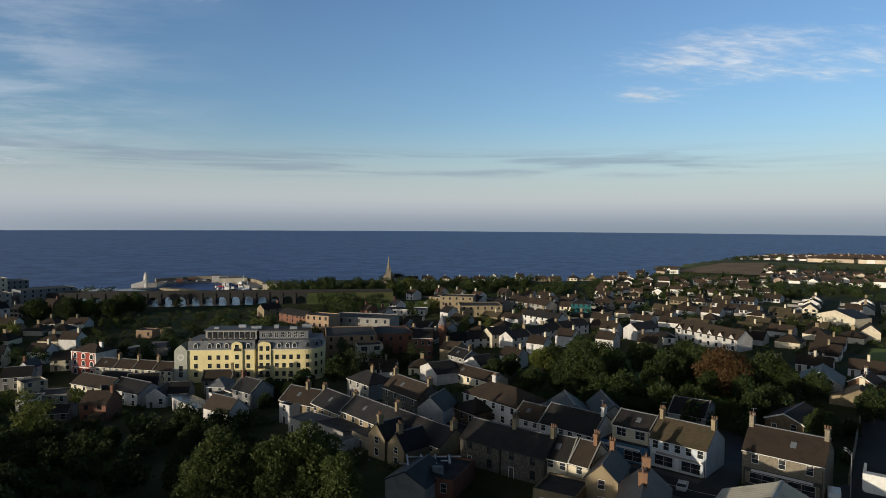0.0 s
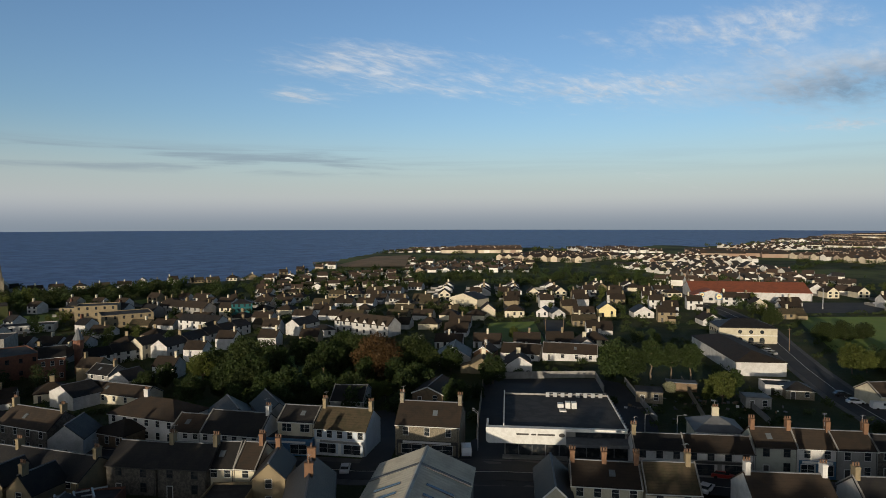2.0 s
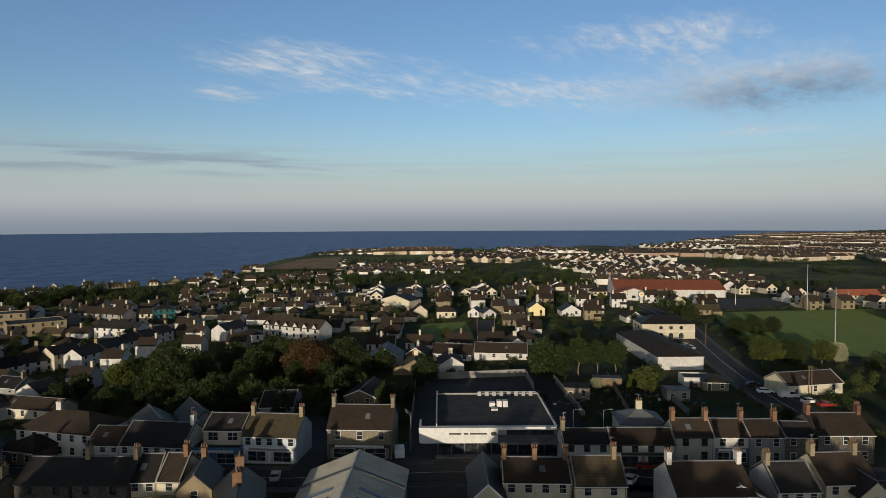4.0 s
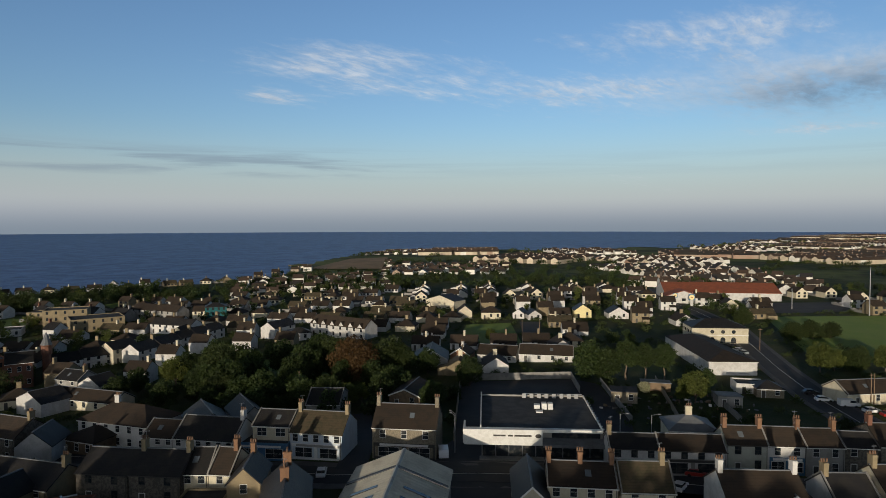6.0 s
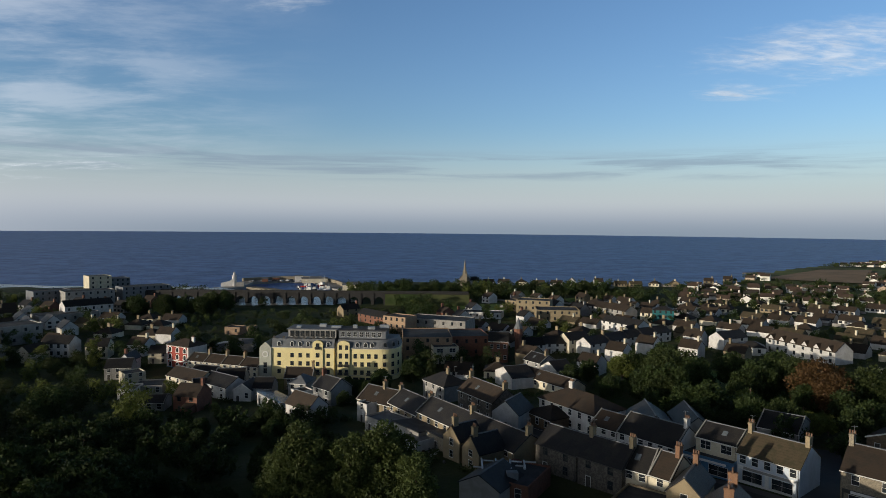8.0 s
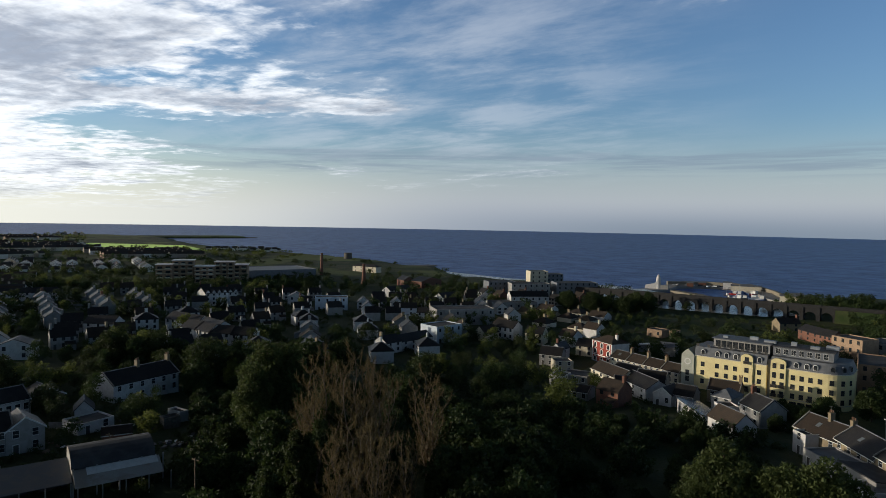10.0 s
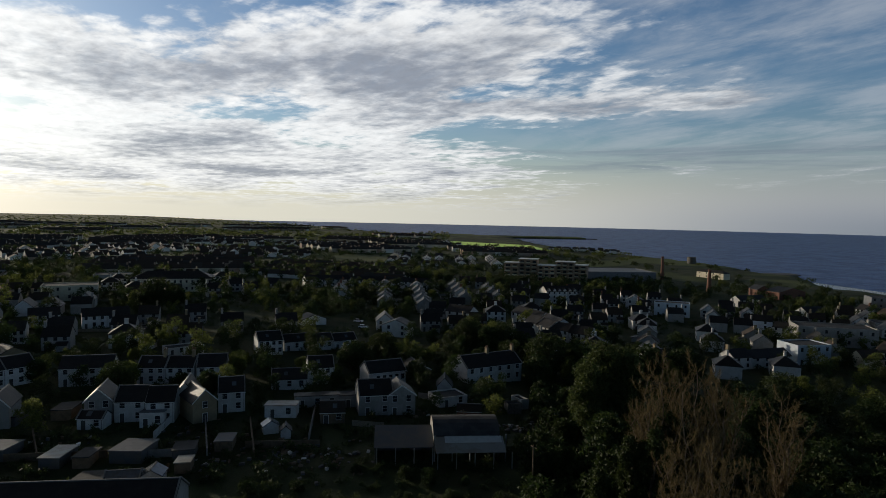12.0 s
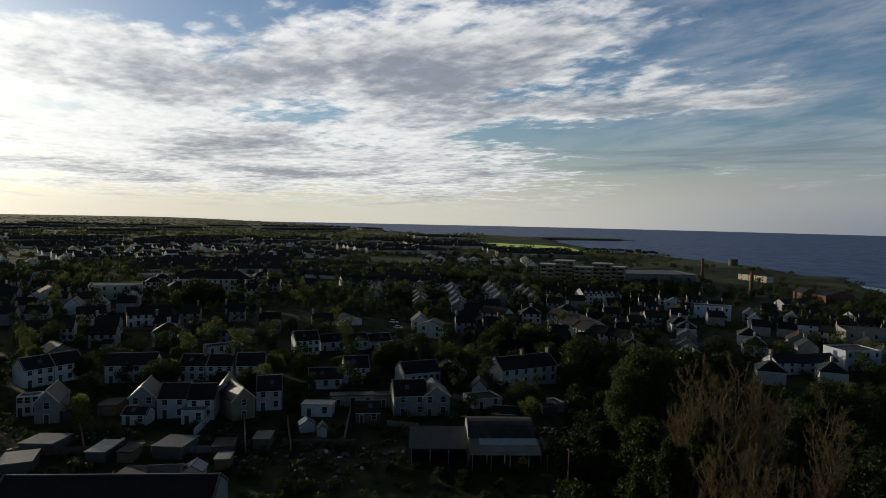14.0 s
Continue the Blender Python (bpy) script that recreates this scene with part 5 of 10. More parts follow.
def boat(x, y, z, yaw, size, i):
    ob = thing("fishing_boat", x, y, z, yaw, "small fishing boat moored in the harbour", "boat", "boats in the harbour")
    ob.scale = (size, size, size)

    def hull():
        s = Shape()
        ring = [(-5, 0.9), (-4.6, 1.6), (0, 1.9), (3.2, 1.3), (5.4, 0.0), (3.2, -1.3), (0, -1.9), (-4.6, -1.6), (-5, -0.9)]
        n = len(ring)
        s.v = [(px * 0.85, py * 0.6, -0.6) for px, py in ring] + [(px, py, 1.1 + 0.05 * max(0, px) ** 1.6) for px, py in ring]
        s.f = [tuple(range(n - 1, -1, -1)), tuple(range(n, 2 * n))] + [(k, (k + 1) % n, n + (k + 1) % n, n + k) for k in range(n)]
        return s.mesh("hull", CARPAINT[("blue", "red", "black", "white")[i % 4]])
    part("hull", shared(("hull", i % 4), hull), None, ob)
    part("wheelhouse", shared("wheelhouse", lambda: Shape().stacked([(0.9, 1.3, 1.0), (3.0, 1.15, 0.9), (3.1, 1.4, 1.1), (3.2, 1.4, 1.1)]).mesh("wheelhouse", TRIM)), None, ob)
    part("mast", shared("mast", lambda: Shape().tube((-2, 0, 1), (-2, 0, 7.5), 0.12, 0.07, 6).mesh("mast", METAL)), None, ob)


def church():
    ob = thing("church", -51.0, 592.0, -9.2, 4, "grey stone church with a tall pointed spire among trees", "church")
    part("tower", Shape().stacked([(-1, 2.3, 2.3), (11.5, 2.0, 2.0), (11.6, 2.2, 2.2), (12.2, 2.2, 2.2)]), STONE, ob)
    part("spire", Shape().stacked([(12.2, 1.75, 1.75), (26.5, 0.05, 0.05)], 8), STONE, ob)
    for k in (-1.8, 1.8):
        for j in (-1.8, 1.8):
            part("pinnacle", shared("pinnacle", lambda: Shape().stacked([(12.0, 0.35, 0.35), (13.4, 0.3, 0.3), (15.0, 0.03, 0.03)]).mesh("pinnacle", STONE)), None, ob, at=pose(k, j, 0))
    part("nave", Shape().sweep([(-5, -1), (5, -1), (5, 7), (0, 12), (-5, 7)], 3, 30, "y"), STONE, ob)
    part("nave_roof", Shape().sweep([(-5.4, 6.7), (0, 12.2), (5.4, 6.7), (5.4, 6.5), (0, 11.9), (-5.4, 6.5)], 2.8, 30.2, "y"), SLATE, ob)


def town_hall_turret():
    ob = thing("turret", 0.0, 269.0, ground_z(0, 269), 0, "slim red brick turret with conical slate cap", "turret")
    part("shaft", Shape().stacked([(-1, 1.5, 1.5), (9.0, 1.4, 1.4), (9.2, 1.8, 1.8), (12.2, 1.8, 1.8), (12.4, 2.1, 2.1), (12.6, 2.1, 2.1)], 10), BRICK, ob)
    part("cap", Shape().stacked([(12.6, 1.95, 1.95), (17.2, 0.05, 0.05)], 10), LEAD, ob)


def round_tower():
    x, y = polar(52.9, 912)
    ob = thing("round_tower", x, y, ground_z(x, y), 0, "squat dark round stone coastal tower", "tower")
    part("drum", Shape().stacked([(-1, 6.2, 6.2), (7.6, 5.5, 5.5), (7.7, 5.8, 5.8), (8.8, 5.8, 5.8)], 24), DARKSTONE, ob)


def brick_stack(x, y, tall, r, words):
    ob = thing("factory_chimney", x, y, ground_z(x, y), 0, words, "chimney")
    part("shaft", Shape().stacked([(-1, r * 1.35, r * 1.35), (2, r * 1.3, r * 1.3), (tall - 1.4, r * 0.85, r * 0.85), (tall - 1.2, r, r), (tall - 0.6, r, r), (tall, r * 0.85, r * 0.85)], 14), BRICK, ob)


def barn():
    ob = thing("barn", -117.4, 31.4, 0, 80, "dark open barn with bowed sheet roof and sunlit lower lean-to", "barn")
    w, d = 13.2, 9.0
    arc = [(d / 2 - d / 2 * math.cos(math.pi * i / 10), 5.0 + 2.3 * math.sin(math.pi * i / 10)) for i in range(11)]
    part("roof", Shape().sweep(arc + [(p, q - 0.15) for p, q in reversed(arc)], 0, w, "x"), FELT, ob)
    part("end_wall", Shape().sweep([(0, 3.4)] + [(d / 2 - d / 2 * math.cos(math.pi * i / 10), 4.85 + 2.3 * math.sin(math.pi * i / 10)) for i in range(11)] + [(d, 3.4)], 0.1, 0.25, "x"), TIN, ob)
    part("end_wall", Shape().sweep([(0, -0.5)] + [(d / 2 - d / 2 * math.cos(math.pi * i / 10), 4.85 + 2.3 * math.sin(math.pi * i / 10)) for i in range(11)] + [(d, -0.5)], w - 0.25, w - 0.1, "x"), DARKTIN, ob)
    part("back_wall", Shape().box(0.2, d - 0.2, -0.5, w - 0.2, d, 5.0), DARKTIN, ob)
    for k in range(5):
        part("post", shared("barn_post", lambda: Shape().box(-0.12, -0.12, -0.5, 0.12, 0.12, 5.0).mesh("post", METAL)), None, ob, at=pose(0.3 + k * 3.55, 0.1, 0))
    part("lean_to_roof", Shape().sweep([(-4.2, 3.1), (0.1, 4.7), (0.1, 4.6), (-4.2, 3.0)], 0.2, w + 0.6, "x"), TIN, ob, "rust-streaked corrugated lean-to roof")
    part("white_sheet", Shape().sweep([(-1.6, 4.13), (0.3, 4.86), (0.3, 4.8), (-1.6, 4.07)], 2.2, w + 0.2, "x"), TRIM, ob, "strip of clean white roof sheets")
    for k in range(5):
        part("post", shared("lean_post", lambda: Shape().box(-0.1, -0.1, -0.5, 0.1, 0.1, 3.0).mesh("post", METAL)), None, ob, at=pose(0.6 + k * 3.6, -4.0, 0))
    part("side_roof", Shape().sweep([(-2.0, 3.4), (6.5, 5.0), (6.5, 4.9), (-2.0, 3.3)], -11.5, 0, "x"), DARKTIN, ob)
    part("side_wall", Shape().box(-11.3, 6.3, -0.5, 0, 6.5, 4.9), DARKTIN, ob)
    part("side_wall", Shape().box(-11.4, -1.6, -0.5, -11.2, 6.5, 3.5), DARKTIN, ob)
    for k in range(4):
        part("post", shared("lean_post2", lambda: Shape().box(-0.1, -0.1, -0.5, 0.1, 0.1, 3.3).mesh("post", METAL)), None, ob, at=pose(-11 + k * 3.6, -1.8, 0))


def car(x, y, yaw, colour="white", van=False, z=None):
    """A parked car: body, glass house, four wheels."""
    ob = thing("van" if van else "car", x, y, (ground_z(x, y) if z is None else z) + 0.08, yaw, ("%s van parked by the road" if van else "%s car parked on the road") % colour, "van" if van else "car", "parked vehicles")
    ln, wd = (5.0, 1.0) if van else (4.3, 0.88)

    def body():
        if van:
            prof = [(-2.45, 0.35), (2.45, 0.35), (2.5, 0.9), (1.75, 1.15), (1.05, 1.95), (-2.4, 2.0), (-2.5, 1.0)]
        else:
            prof = [(-2.1, 0.3), (2.1, 0.3), (2.15, 0.62), (1.9, 0.8), (0.95, 0.92), (-1.9, 0.98), (-2.15, 0.7)]
        return Shape().sweep(prof, -wd, wd, "y").mesh("body", CARPAINT[colour])

    def glass():
        prof = [(1.0, 1.25), (1.65, 1.2), (1.1, 1.85), (-0.1, 1.85), (-0.1, 1.25)] if van else [(-1.75, 0.95), (1.05, 0.9), (0.35, 1.36), (-1.35, 1.4)]
        return Shape().sweep(prof, -wd * (1.02 if van else 0.86), wd * (1.02 if van else 0.86), "y").mesh("cabin_glass", GLASS)

    part("body", shared(("car", van, colour), body), None, ob)
    part("cabin_glass", shared(("carglass", van), glass), None, ob)
    if not van:
        part("car_roof", shared(("carroof", colour), lambda: Shape().sweep([(-1.4, 1.38), (0.4, 1.34), (0.3, 1.45), (-1.3, 1.48)], -0.74, 0.74, "y").mesh("car_roof", CARPAINT[colour])), None, ob)
    for px in (-1.35, 1.35):
        for py in (-wd + 0.06, wd - 0.06):
            part("wheel", shared("wheel", lambda: Shape().tube((0, -0.11, 0), (0, 0.11, 0), 0.32, 0.32, 12).mesh("wheel", RUBBER)), None, ob, at=pose(px, py, 0.28))
    return ob


def street_lamp(x, y, yaw=0, tall=8.0, name="street_lamp", z=None):
    ob = thing(name, x, y, ground_z(x, y), yaw, "tall grey street lamp on a slim column", "street lamp", "street lamps")
    part("column", shared(("lampcol", tall), lambda: Shape().tube((0, 0, -0.3), (0, 0, tall), 0.11, 0.06, 8).mesh("column", METAL)), None, ob)
    part("arm", shared("lamparm", lambda: Shape().tube((0, 0, 0), (1.3, 0, 0.35), 0.05, 0.04, 6).mesh("arm", METAL)), None, ob, at=pose(0, 0, tall - 0.05))
    part("lantern", shared("lampl", lambda: Shape().stacked([(-0.08, 0.35, 0.12), (0.1, 0.28, 0.09)]).mesh("lantern", LEAD)), None, ob, at=pose(1.55, 0, tall + 0.3))


def utility_pole(x, y, yaw=0, tall=8.5):
    ob = thing("utility_pole", x, y, ground_z(x, y), yaw, "wooden utility pole with a short crossarm", "pole", "utility poles")
    part("pole", shared(("upole", tall), lambda: Shape().tube((0, 0, -0.4), (0, 0, tall), 0.14, 0.1, 8).mesh("pole", WOOD)), None, ob)
    part("crossarm", shared("uarm", lambda: Shape().box(-0.8, -0.06, -0.06, 0.8, 0.06, 0.06).mesh("crossarm", WOOD)), None, ob, at=pose(0, 0.1, tall - 0.4))


def light_mast(x, y, tall):
    ob = thing("floodlight_mast", x, y, ground_z(x, y), 20, "tall pale floodlight mast beside the playing field", "mast", "floodlight masts")
    part("column", Shape().tube((0, 0, -0.3), (0, 0, tall), 0.28, 0.14, 8), METAL, ob)
    part("lamp_head", Shape().box(-1.2, -0.2, tall - 0.7, 1.2, 0.2, tall + 0.2), LEAD, ob)


def garden_wall(pts, h=1.6, mat=CONCRETE, label="long rendered garden wall", thick=0.25):
    s = Shape()
    for i, (x, y) in enumerate(pts):
        a, b = pts[max(0, i - 1)], pts[min(len(pts) - 1, i + 1)]
        t = math.atan2(b[1] - a[1], b[0] - a[0])
        nx, ny = -math.sin(t) * thick / 2, math.cos(t) * thick / 2
        z = ground_z(x, y)
        s.v += [(x + nx, y + ny, z + h), (x - nx, y - ny, z + h), (x - nx, y - ny, z - 0.6), (x + nx, y + ny, z - 0.6)]
        if i:
            o, p = i * 4 - 4, i * 4
            s.f += [(o + k, o + (k + 1) % 4, p + (k + 1) % 4, p + k) for k in range(4)]
    n = len(pts) * 4 - 4
    s.f += [(3, 2, 1, 0), (n, n + 1, n + 2, n + 3)]
    return solid("garden_wall", s, mat, 0, 0, 0, label=label, category="wall")


def balcony_block(x, y, yaw, w, d, h, floors):
    """Buff apartment block with recessed openings, slab edges and balconies."""
    take(x, y, yaw, w * 2, d * 2)
    ob = thing("apartment_block", x, y, ground_z(x, y), yaw, "buff brick apartment block with pale balconies and flat roof", "apartments", "apartment blocks by the shore")
    st = h / floors
    bays = max(2, round(w / 5.5))
    bw = w / bays
    xs, zs = [0.0], [-3.0]
    for b in range(bays):
        xs += [b * bw + 0.7, (b + 1) * bw - 0.7]
    for f in range(floors):
        zs += [f * st + 0.4, f * st + 2.5]
    xs.append(w)
    zs.append(h)
    part("wall", Shape().lattice(xs, zs, lambda i, k: not (i % 2 and k % 2), 0.0, 0.35), BUFF, ob)
    part("body", Shape().box(0, 1.6, -3, w, d, h), BUFF, ob)
    part("side_wall", Shape().box(0.0, 0.35, -3, 0.3, 1.6, h), BUFF, ob)
    part("side_wall", Shape().box(w - 0.3, 0.35, -3, w, 1.6, h), BUFF, ob)
    part("roof", Shape().box(-0.5, -0.6, h, w + 0.5, d + 0.5, h + 0.4), TRIM, ob)
    for f in range(floors):
        part("slab", Shape().box(0, -0.9 if f else -0.1, f * st + 0.05, w, 1.6, f * st + 0.32), CREAM, ob)
        for b in range(bays):
            part("pane", Shape().box(b * bw + 1.2, 1.5, f * st + 0.45, (b + 1) * bw - 1.2, 1.58, f * st + 2.3), GLASS, ob)
            if f and (b + f) % 3:
                part("balcony", Shape().box(b * bw + 0.8, -0.9, f * st + 0.32, (b + 1) * bw - 0.8, -0.8, f * st + 1.3), CREAM, ob)


def shop_sign(x, y, yaw, wide, up, post=False):
    """A square sign of plain coloured shapes, on the wall or on a post."""
    ob = thing("shop_sign", x, y, ground_z(x, y), yaw, "square blue sign with yellow disc" + (" on a steel post" if post else " on the supermarket gable"), "sign")
    s = wide / 2
    part("board", Shape().box(-s, -0.25, up - s, s, 0.25, up + s), BLUEPAINT, ob)
    disc = [(s * 0.86 * math.cos(i * math.pi / 12), up + s * 0.86 * math.sin(i * math.pi / 12)) for i in range(24)]
    part("disc", Shape().sweep(disc, -0.32, -0.25, "y"), YELLOW, ob)
    part("bar", Shape().box(-s * 0.4, -0.36, up - s * 0.12, s * 0.4, -0.32, up + s * 0.12), REDPAINT, ob)
    if post:
        part("post", Shape().box(-0.15, -0.15, -0.5, 0.15, 0.15, up - s), METAL, ob)
    else:
        part("bracket", Shape().box(-s * 0.5, 0.25, -0.5, s * 0.5, 1.4, up), WHITE, ob)


# ---- ordinary homes, built once for each kind and then repeated ----
HOME_KINDS = [
    dict(w=8.0, d=8.0, h=5.0, rise=2.7, wall=TAN, cover=BROWNTILE, rows=2, cols=2, chims=(0.9,), stack=TAN, label="two-storey tan house with brown tiled roof and chimney"),
    dict(w=8.0, d=8.0, h=5.0, rise=2.7, wall=WHITE, cover=BROWNTILE, rows=2, cols=2, chims=(0.1,), stack=CREAM, label="two-storey white house with brown tiled roof and chimney"),
    dict(w=7.0, d=8.0, h=5.1, rise=2.8, wall=WHITE, cover=SLATE, rows=2, cols=2, chims=(1.0,), stack=BRICK, label="two-storey white house with slate roof and brick chimney"),
    dict(w=11.0, d=8.0, h=2.8, rise=2.5, wall=WHITE, cover=BROWNTILE, rows=1, cols=4, chims=(0.5,), stack=CREAM, label="white bungalow with brown tiled roof and chimney"),
    dict(w=11.0, d=8.0, h=2.8, rise=2.4, wall=TAN, cover=MOSSY, rows=1, cols=4, chims=(0.3,), stack=CREAM, label="tan bungalow with mossy tiled roof"),
    dict(w=7.5, d=10.0, h=4.2, rise=3.2, roof="gy", wall=WHITE, cover=SLATE, rows=2, cols=2, label="gable-fronted white house with slate roof"),
    dict(w=7.5, d=10.0, h=4.0, rise=3.0, roof="gy", wall=CREAM, cover=BROWNTILE, rows=2, cols=2, label="gable-fronted cream house with brown tiled roof"),
    dict(w=7.5, d=8.0, h=5.1, rise=2.7, wall=BRICK, cover=BROWNTILE, rows=2, cols=2, chims=(1.0,), stack=BRICK, label="two-storey red brick house with brown tiled roof"),
    dict(w=8.5, d=8.0, h=5.0, rise=2.8, wall=GREY, cover=SLATE, rows=2, cols=3, chims=(0.0,), stack=GREY, label="two-storey grey house with slate roof and chimney"),
    dict(w=10.0, d=9.0, h=5.0, rise=3.0, roof="hip", wall=WHITE, cover=SLATE, rows=2, cols=3, chims=(0.5,), stack=WHITE, label="two-storey white house with hipped slate roof"),
]
HOME_KINDS += [
    dict(w=10.5, d=9.0, h=2.7, rise=2.7, wall=WHITE, cover=BROWNTILE, rows=1, cols=4, chims=(0.6,), stack=TAN, label="white bungalow with brown tiled roof and chimney"),
    dict(w=9.5, d=9.5, h=2.7, rise=2.8, roof="hip", wall=CREAM, cover=BROWNTILE, rows=1, cols=3, chims=(0.5,), stack=TAN, label="cream bungalow with hipped brown tiled roof"),
    dict(w=8.0, d=9.0, h=4.6, rise=3.0, wall=GREY, cover=BROWNTILE, rows=2, cols=2, chims=(0.9,), stack=TAN, label="two-storey grey pebble-dashed house with brown tiled roof"),
]
HOMES = {}
STREET = {}


def street_home(k, x, y, yaw):
    """One of the many homes farther off, gathered by material."""
    spec = HOME_KINDS[k]
    w, d, h, rise, roof = spec["w"], spec["d"], spec["h"], spec["rise"], spec.get("roof", "gx")
    a = radians(yaw)
    z = ground_z(x, y)
    ca, sa = math.cos(a), math.sin(a)

    def put(shape, mat):
        into = STREET.setdefault(mat.name, (Shape(), mat))[0]
        into.add([(x + ca * (p - w / 2) - sa * (q - d / 2), y + sa * (p - w / 2) + ca * (q - d / 2), z + r) for p, q, r in shape.v], shape.f)

    put(wall_shape(roof, w, d, h, rise), spec["wall"])
    put(roof_shape(roof, w, d, h, rise), spec["cover"])
    for c in spec.get("chims", ()):
        cx = 0.4 + c * (w - 0.8)
        put(Shape().box(cx - 0.4, d / 2 - 0.65, h + rise - 1, cx + 0.4, d / 2 + 0.65, h + rise + 1.6), spec["stack"])
    st = h / spec["rows"]
    for r in range(spec["rows"]):
        for c in range(spec["cols"]):
            cx = (c + 0.5) * w / spec["cols"]
            for e in (-0.05, d - 0.05):
                put(Shape().box(cx - 0.8, e, r * st + st * 0.32, cx + 0.8, e + 0.1, r * st + st * 0.32 + 1.35), GLASS)
    if roof == "gx":
        put(Shape().sweep([(d, -3), (d + 3.2, -3), (d + 3.2, 2.2), (d, 2.9)], w * 0.1, w * 0.5, "x"), spec["wall"])
        put(Shape().sweep([(d, 3.05), (d + 3.5, 2.25), (d + 3.5, 2.1), (d, 2.9)], w * 0.08, w * 0.52, "x"), FELT)
    put(Shape().box(-0.1, d, -1, 0.1, d + 9, 1.5), CONCRETE)
    put(Shape().box(0.1, d + 8.8, -1, w, d + 9, 1.6), CONCRETE)


def close_streets():
    for shape, mat in STREET.values():
        solid("street_homes", shape, mat, 0, 0, 0, label="%s of many small homes farther off" % mat.name.replace("_", " "), category="houses", kind="stuff")


def home(k, x, y, yaw):
    spec = HOME_KINDS[k]
    w, d = spec["w"], spec["d"]
    mid = Matrix.Rotation(radians(yaw), 3, "Z") @ Vector((w / 2, d / 2, 0))
    if k not in HOMES:
        HOMES[k] = house(x - mid.x, y - mid.y, yaw, far=True, group="homes of the estates", name="bungalow" if spec["rows"] == 1 else "house", **spec)
        if spec.get("roof", "gx") == "gx":
            part("extension", Shape().sweep([(-3.0, -3), (0, -3), (0, 2.9), (-3.0, 2.2)], w * 0.55, w * 0.95, "x"), spec["wall"], HOMES[k])
            part("extension_roof", Shape().sweep([(-3.2, 2.2), (0, 3.05), (0, 2.92), (-3.2, 2.07)], w * 0.53, w * 0.97, "x"), spec["cover"], HOMES[k])
        return HOMES[k]
    return copy_thing(HOMES[k], pose(x - mid.x, y - mid.y, ground_z(x, y), 0, 0, yaw))


def arched_hall(x, y, yaw, w, d, h):
    ob = thing("arched_hall", x, y, ground_z(x, y), yaw, "cream hall with round upper windows, arched openings and hipped slate roof", "hall")
    part("wall", Shape().box(0, 0, -2, w, d, h), CREAM, ob)
    part("roof", roof_shape("hip", w, d, h, 2.8), SLATE, ob)
    part("band", Shape().box(-0.1, -0.12, h * 0.5, w + 0.1, 0, h * 0.5 + 0.25), TRIM, ob)
    for k in range(3):
        cx = w * (0.36 + 0.19 * k)
        part("round_window", Shape().stacked([(0, 0.75, 0.75), (0.14, 0.75, 0.75)], 16), GLASS, ob, at=pose(cx, 0.02, h * 0.74, 90))
        part("arch_window", Shape().sweep(arched(1.9, 2.3), -0.1, 0.02, "y"), GLASS, ob, at=pose(cx, 0, 0.2))
    for k in range(5):
        part("side_window", Shape().box(-0.08, 2 + k * 2.3, 3.6, 0.02, 3.1 + k * 2.3, 4.9), GLASS, ob)


def scrap_heaps(zones):
    """Heaps of odds and ends in the back yards: too many and too small to tell apart."""
    rng = random.Random(77)
    s = {0: Shape(), 1: Shape(), 2: Shape()}
    for cx, cy, r, n in zones:
        for _ in range(n):
            x, y = cx + rng.gauss(0, r), cy + rng.gauss(0, r)
            z = ground_z(x, y)
            a = rng.uniform(0, 3.14)
            w, d, h = rng.uniform(0.1, 0.6), rng.uniform(0.1, 0.45), rng.uniform(0.1, 0.6)
            ca, sa = math.cos(a), math.sin(a)
            b = Shape().box(-w, -d, -0.2, w, d, h)
            s[rng.choice((0, 1, 1, 1, 2, 2, 2, 2))].add([(x + ca * p - sa * q, y + sa * p + ca * q, z + t + 0.12 * p) for p, q, t in b.v], b.f)
    for k, m in ((0, TRIM), (1, WOOD), (2, DARKTIN)):
        solid("yard_clutter", s[k], m, 0, 0, 0, label="heaps of scrap and garden clutter on the ground", category="clutter", kind="stuff")


take(-62, 215, -10, 66, 34)
take(-128, 221, -18, 30, 18)
take(-200, 428, 8, 250, 22)
hotel()
red_house()
roof_ducts()
bank()
big_shed()
viaduct()
lighthouse()
harbour()
rocks()
church()
town_hall_turret()
round_tower()
brick_stack(-527, 366, 22, 1.3, "tall dark factory chimney of old brick")
brick_stack(-433, 345, 18, 1.5, "orange brick factory chimney beside old mills")
barn()


# ---- houses of the main street, and those before and behind it ----
house(5.8, 168.4, -50.0, 19.8, 11.0, 5.8, roof='hip', rise=3.2, wall=WHITE, cover=BROWNTILE, cols=6, chims=(0.1,), stack=WHITE, label='two-storey white-rendered house with hipped brown tiled roof and one chimney')
house(16.8, 146.8, -41.6, 7.3, 9.0, 4.6, rise=2.6, cover=BROWNTILE, cols=3, wall=WHITE, label='two-storey white-rendered house with gabled brown tiled roof')
house(21.8, 139.1, -42.9, 13.6, 10.0, 5.0, rise=3.4, cols=6, chims=(1.0,), wall=WHITE, stack=WHITE, label='two-storey white-rendered house with gabled slate roof and one chimney')
house(32.6, 131.9, -38.6, 11.2, 6.0, 3.7, roof='flat', wall=BLUEPAINT, cover=FELT, rows=1, cols=0, shop=BLUEPAINT, category='shop', label='single-storey blue-painted shop with flat felt roof', name='shop')
house(36.4, 132.6, -40.3, 8.2, 9.0, 6.6, rise=2.2, wall=CREAM, cols=2, ww=2.0, label='two-storey cream-rendered house with gabled slate roof')
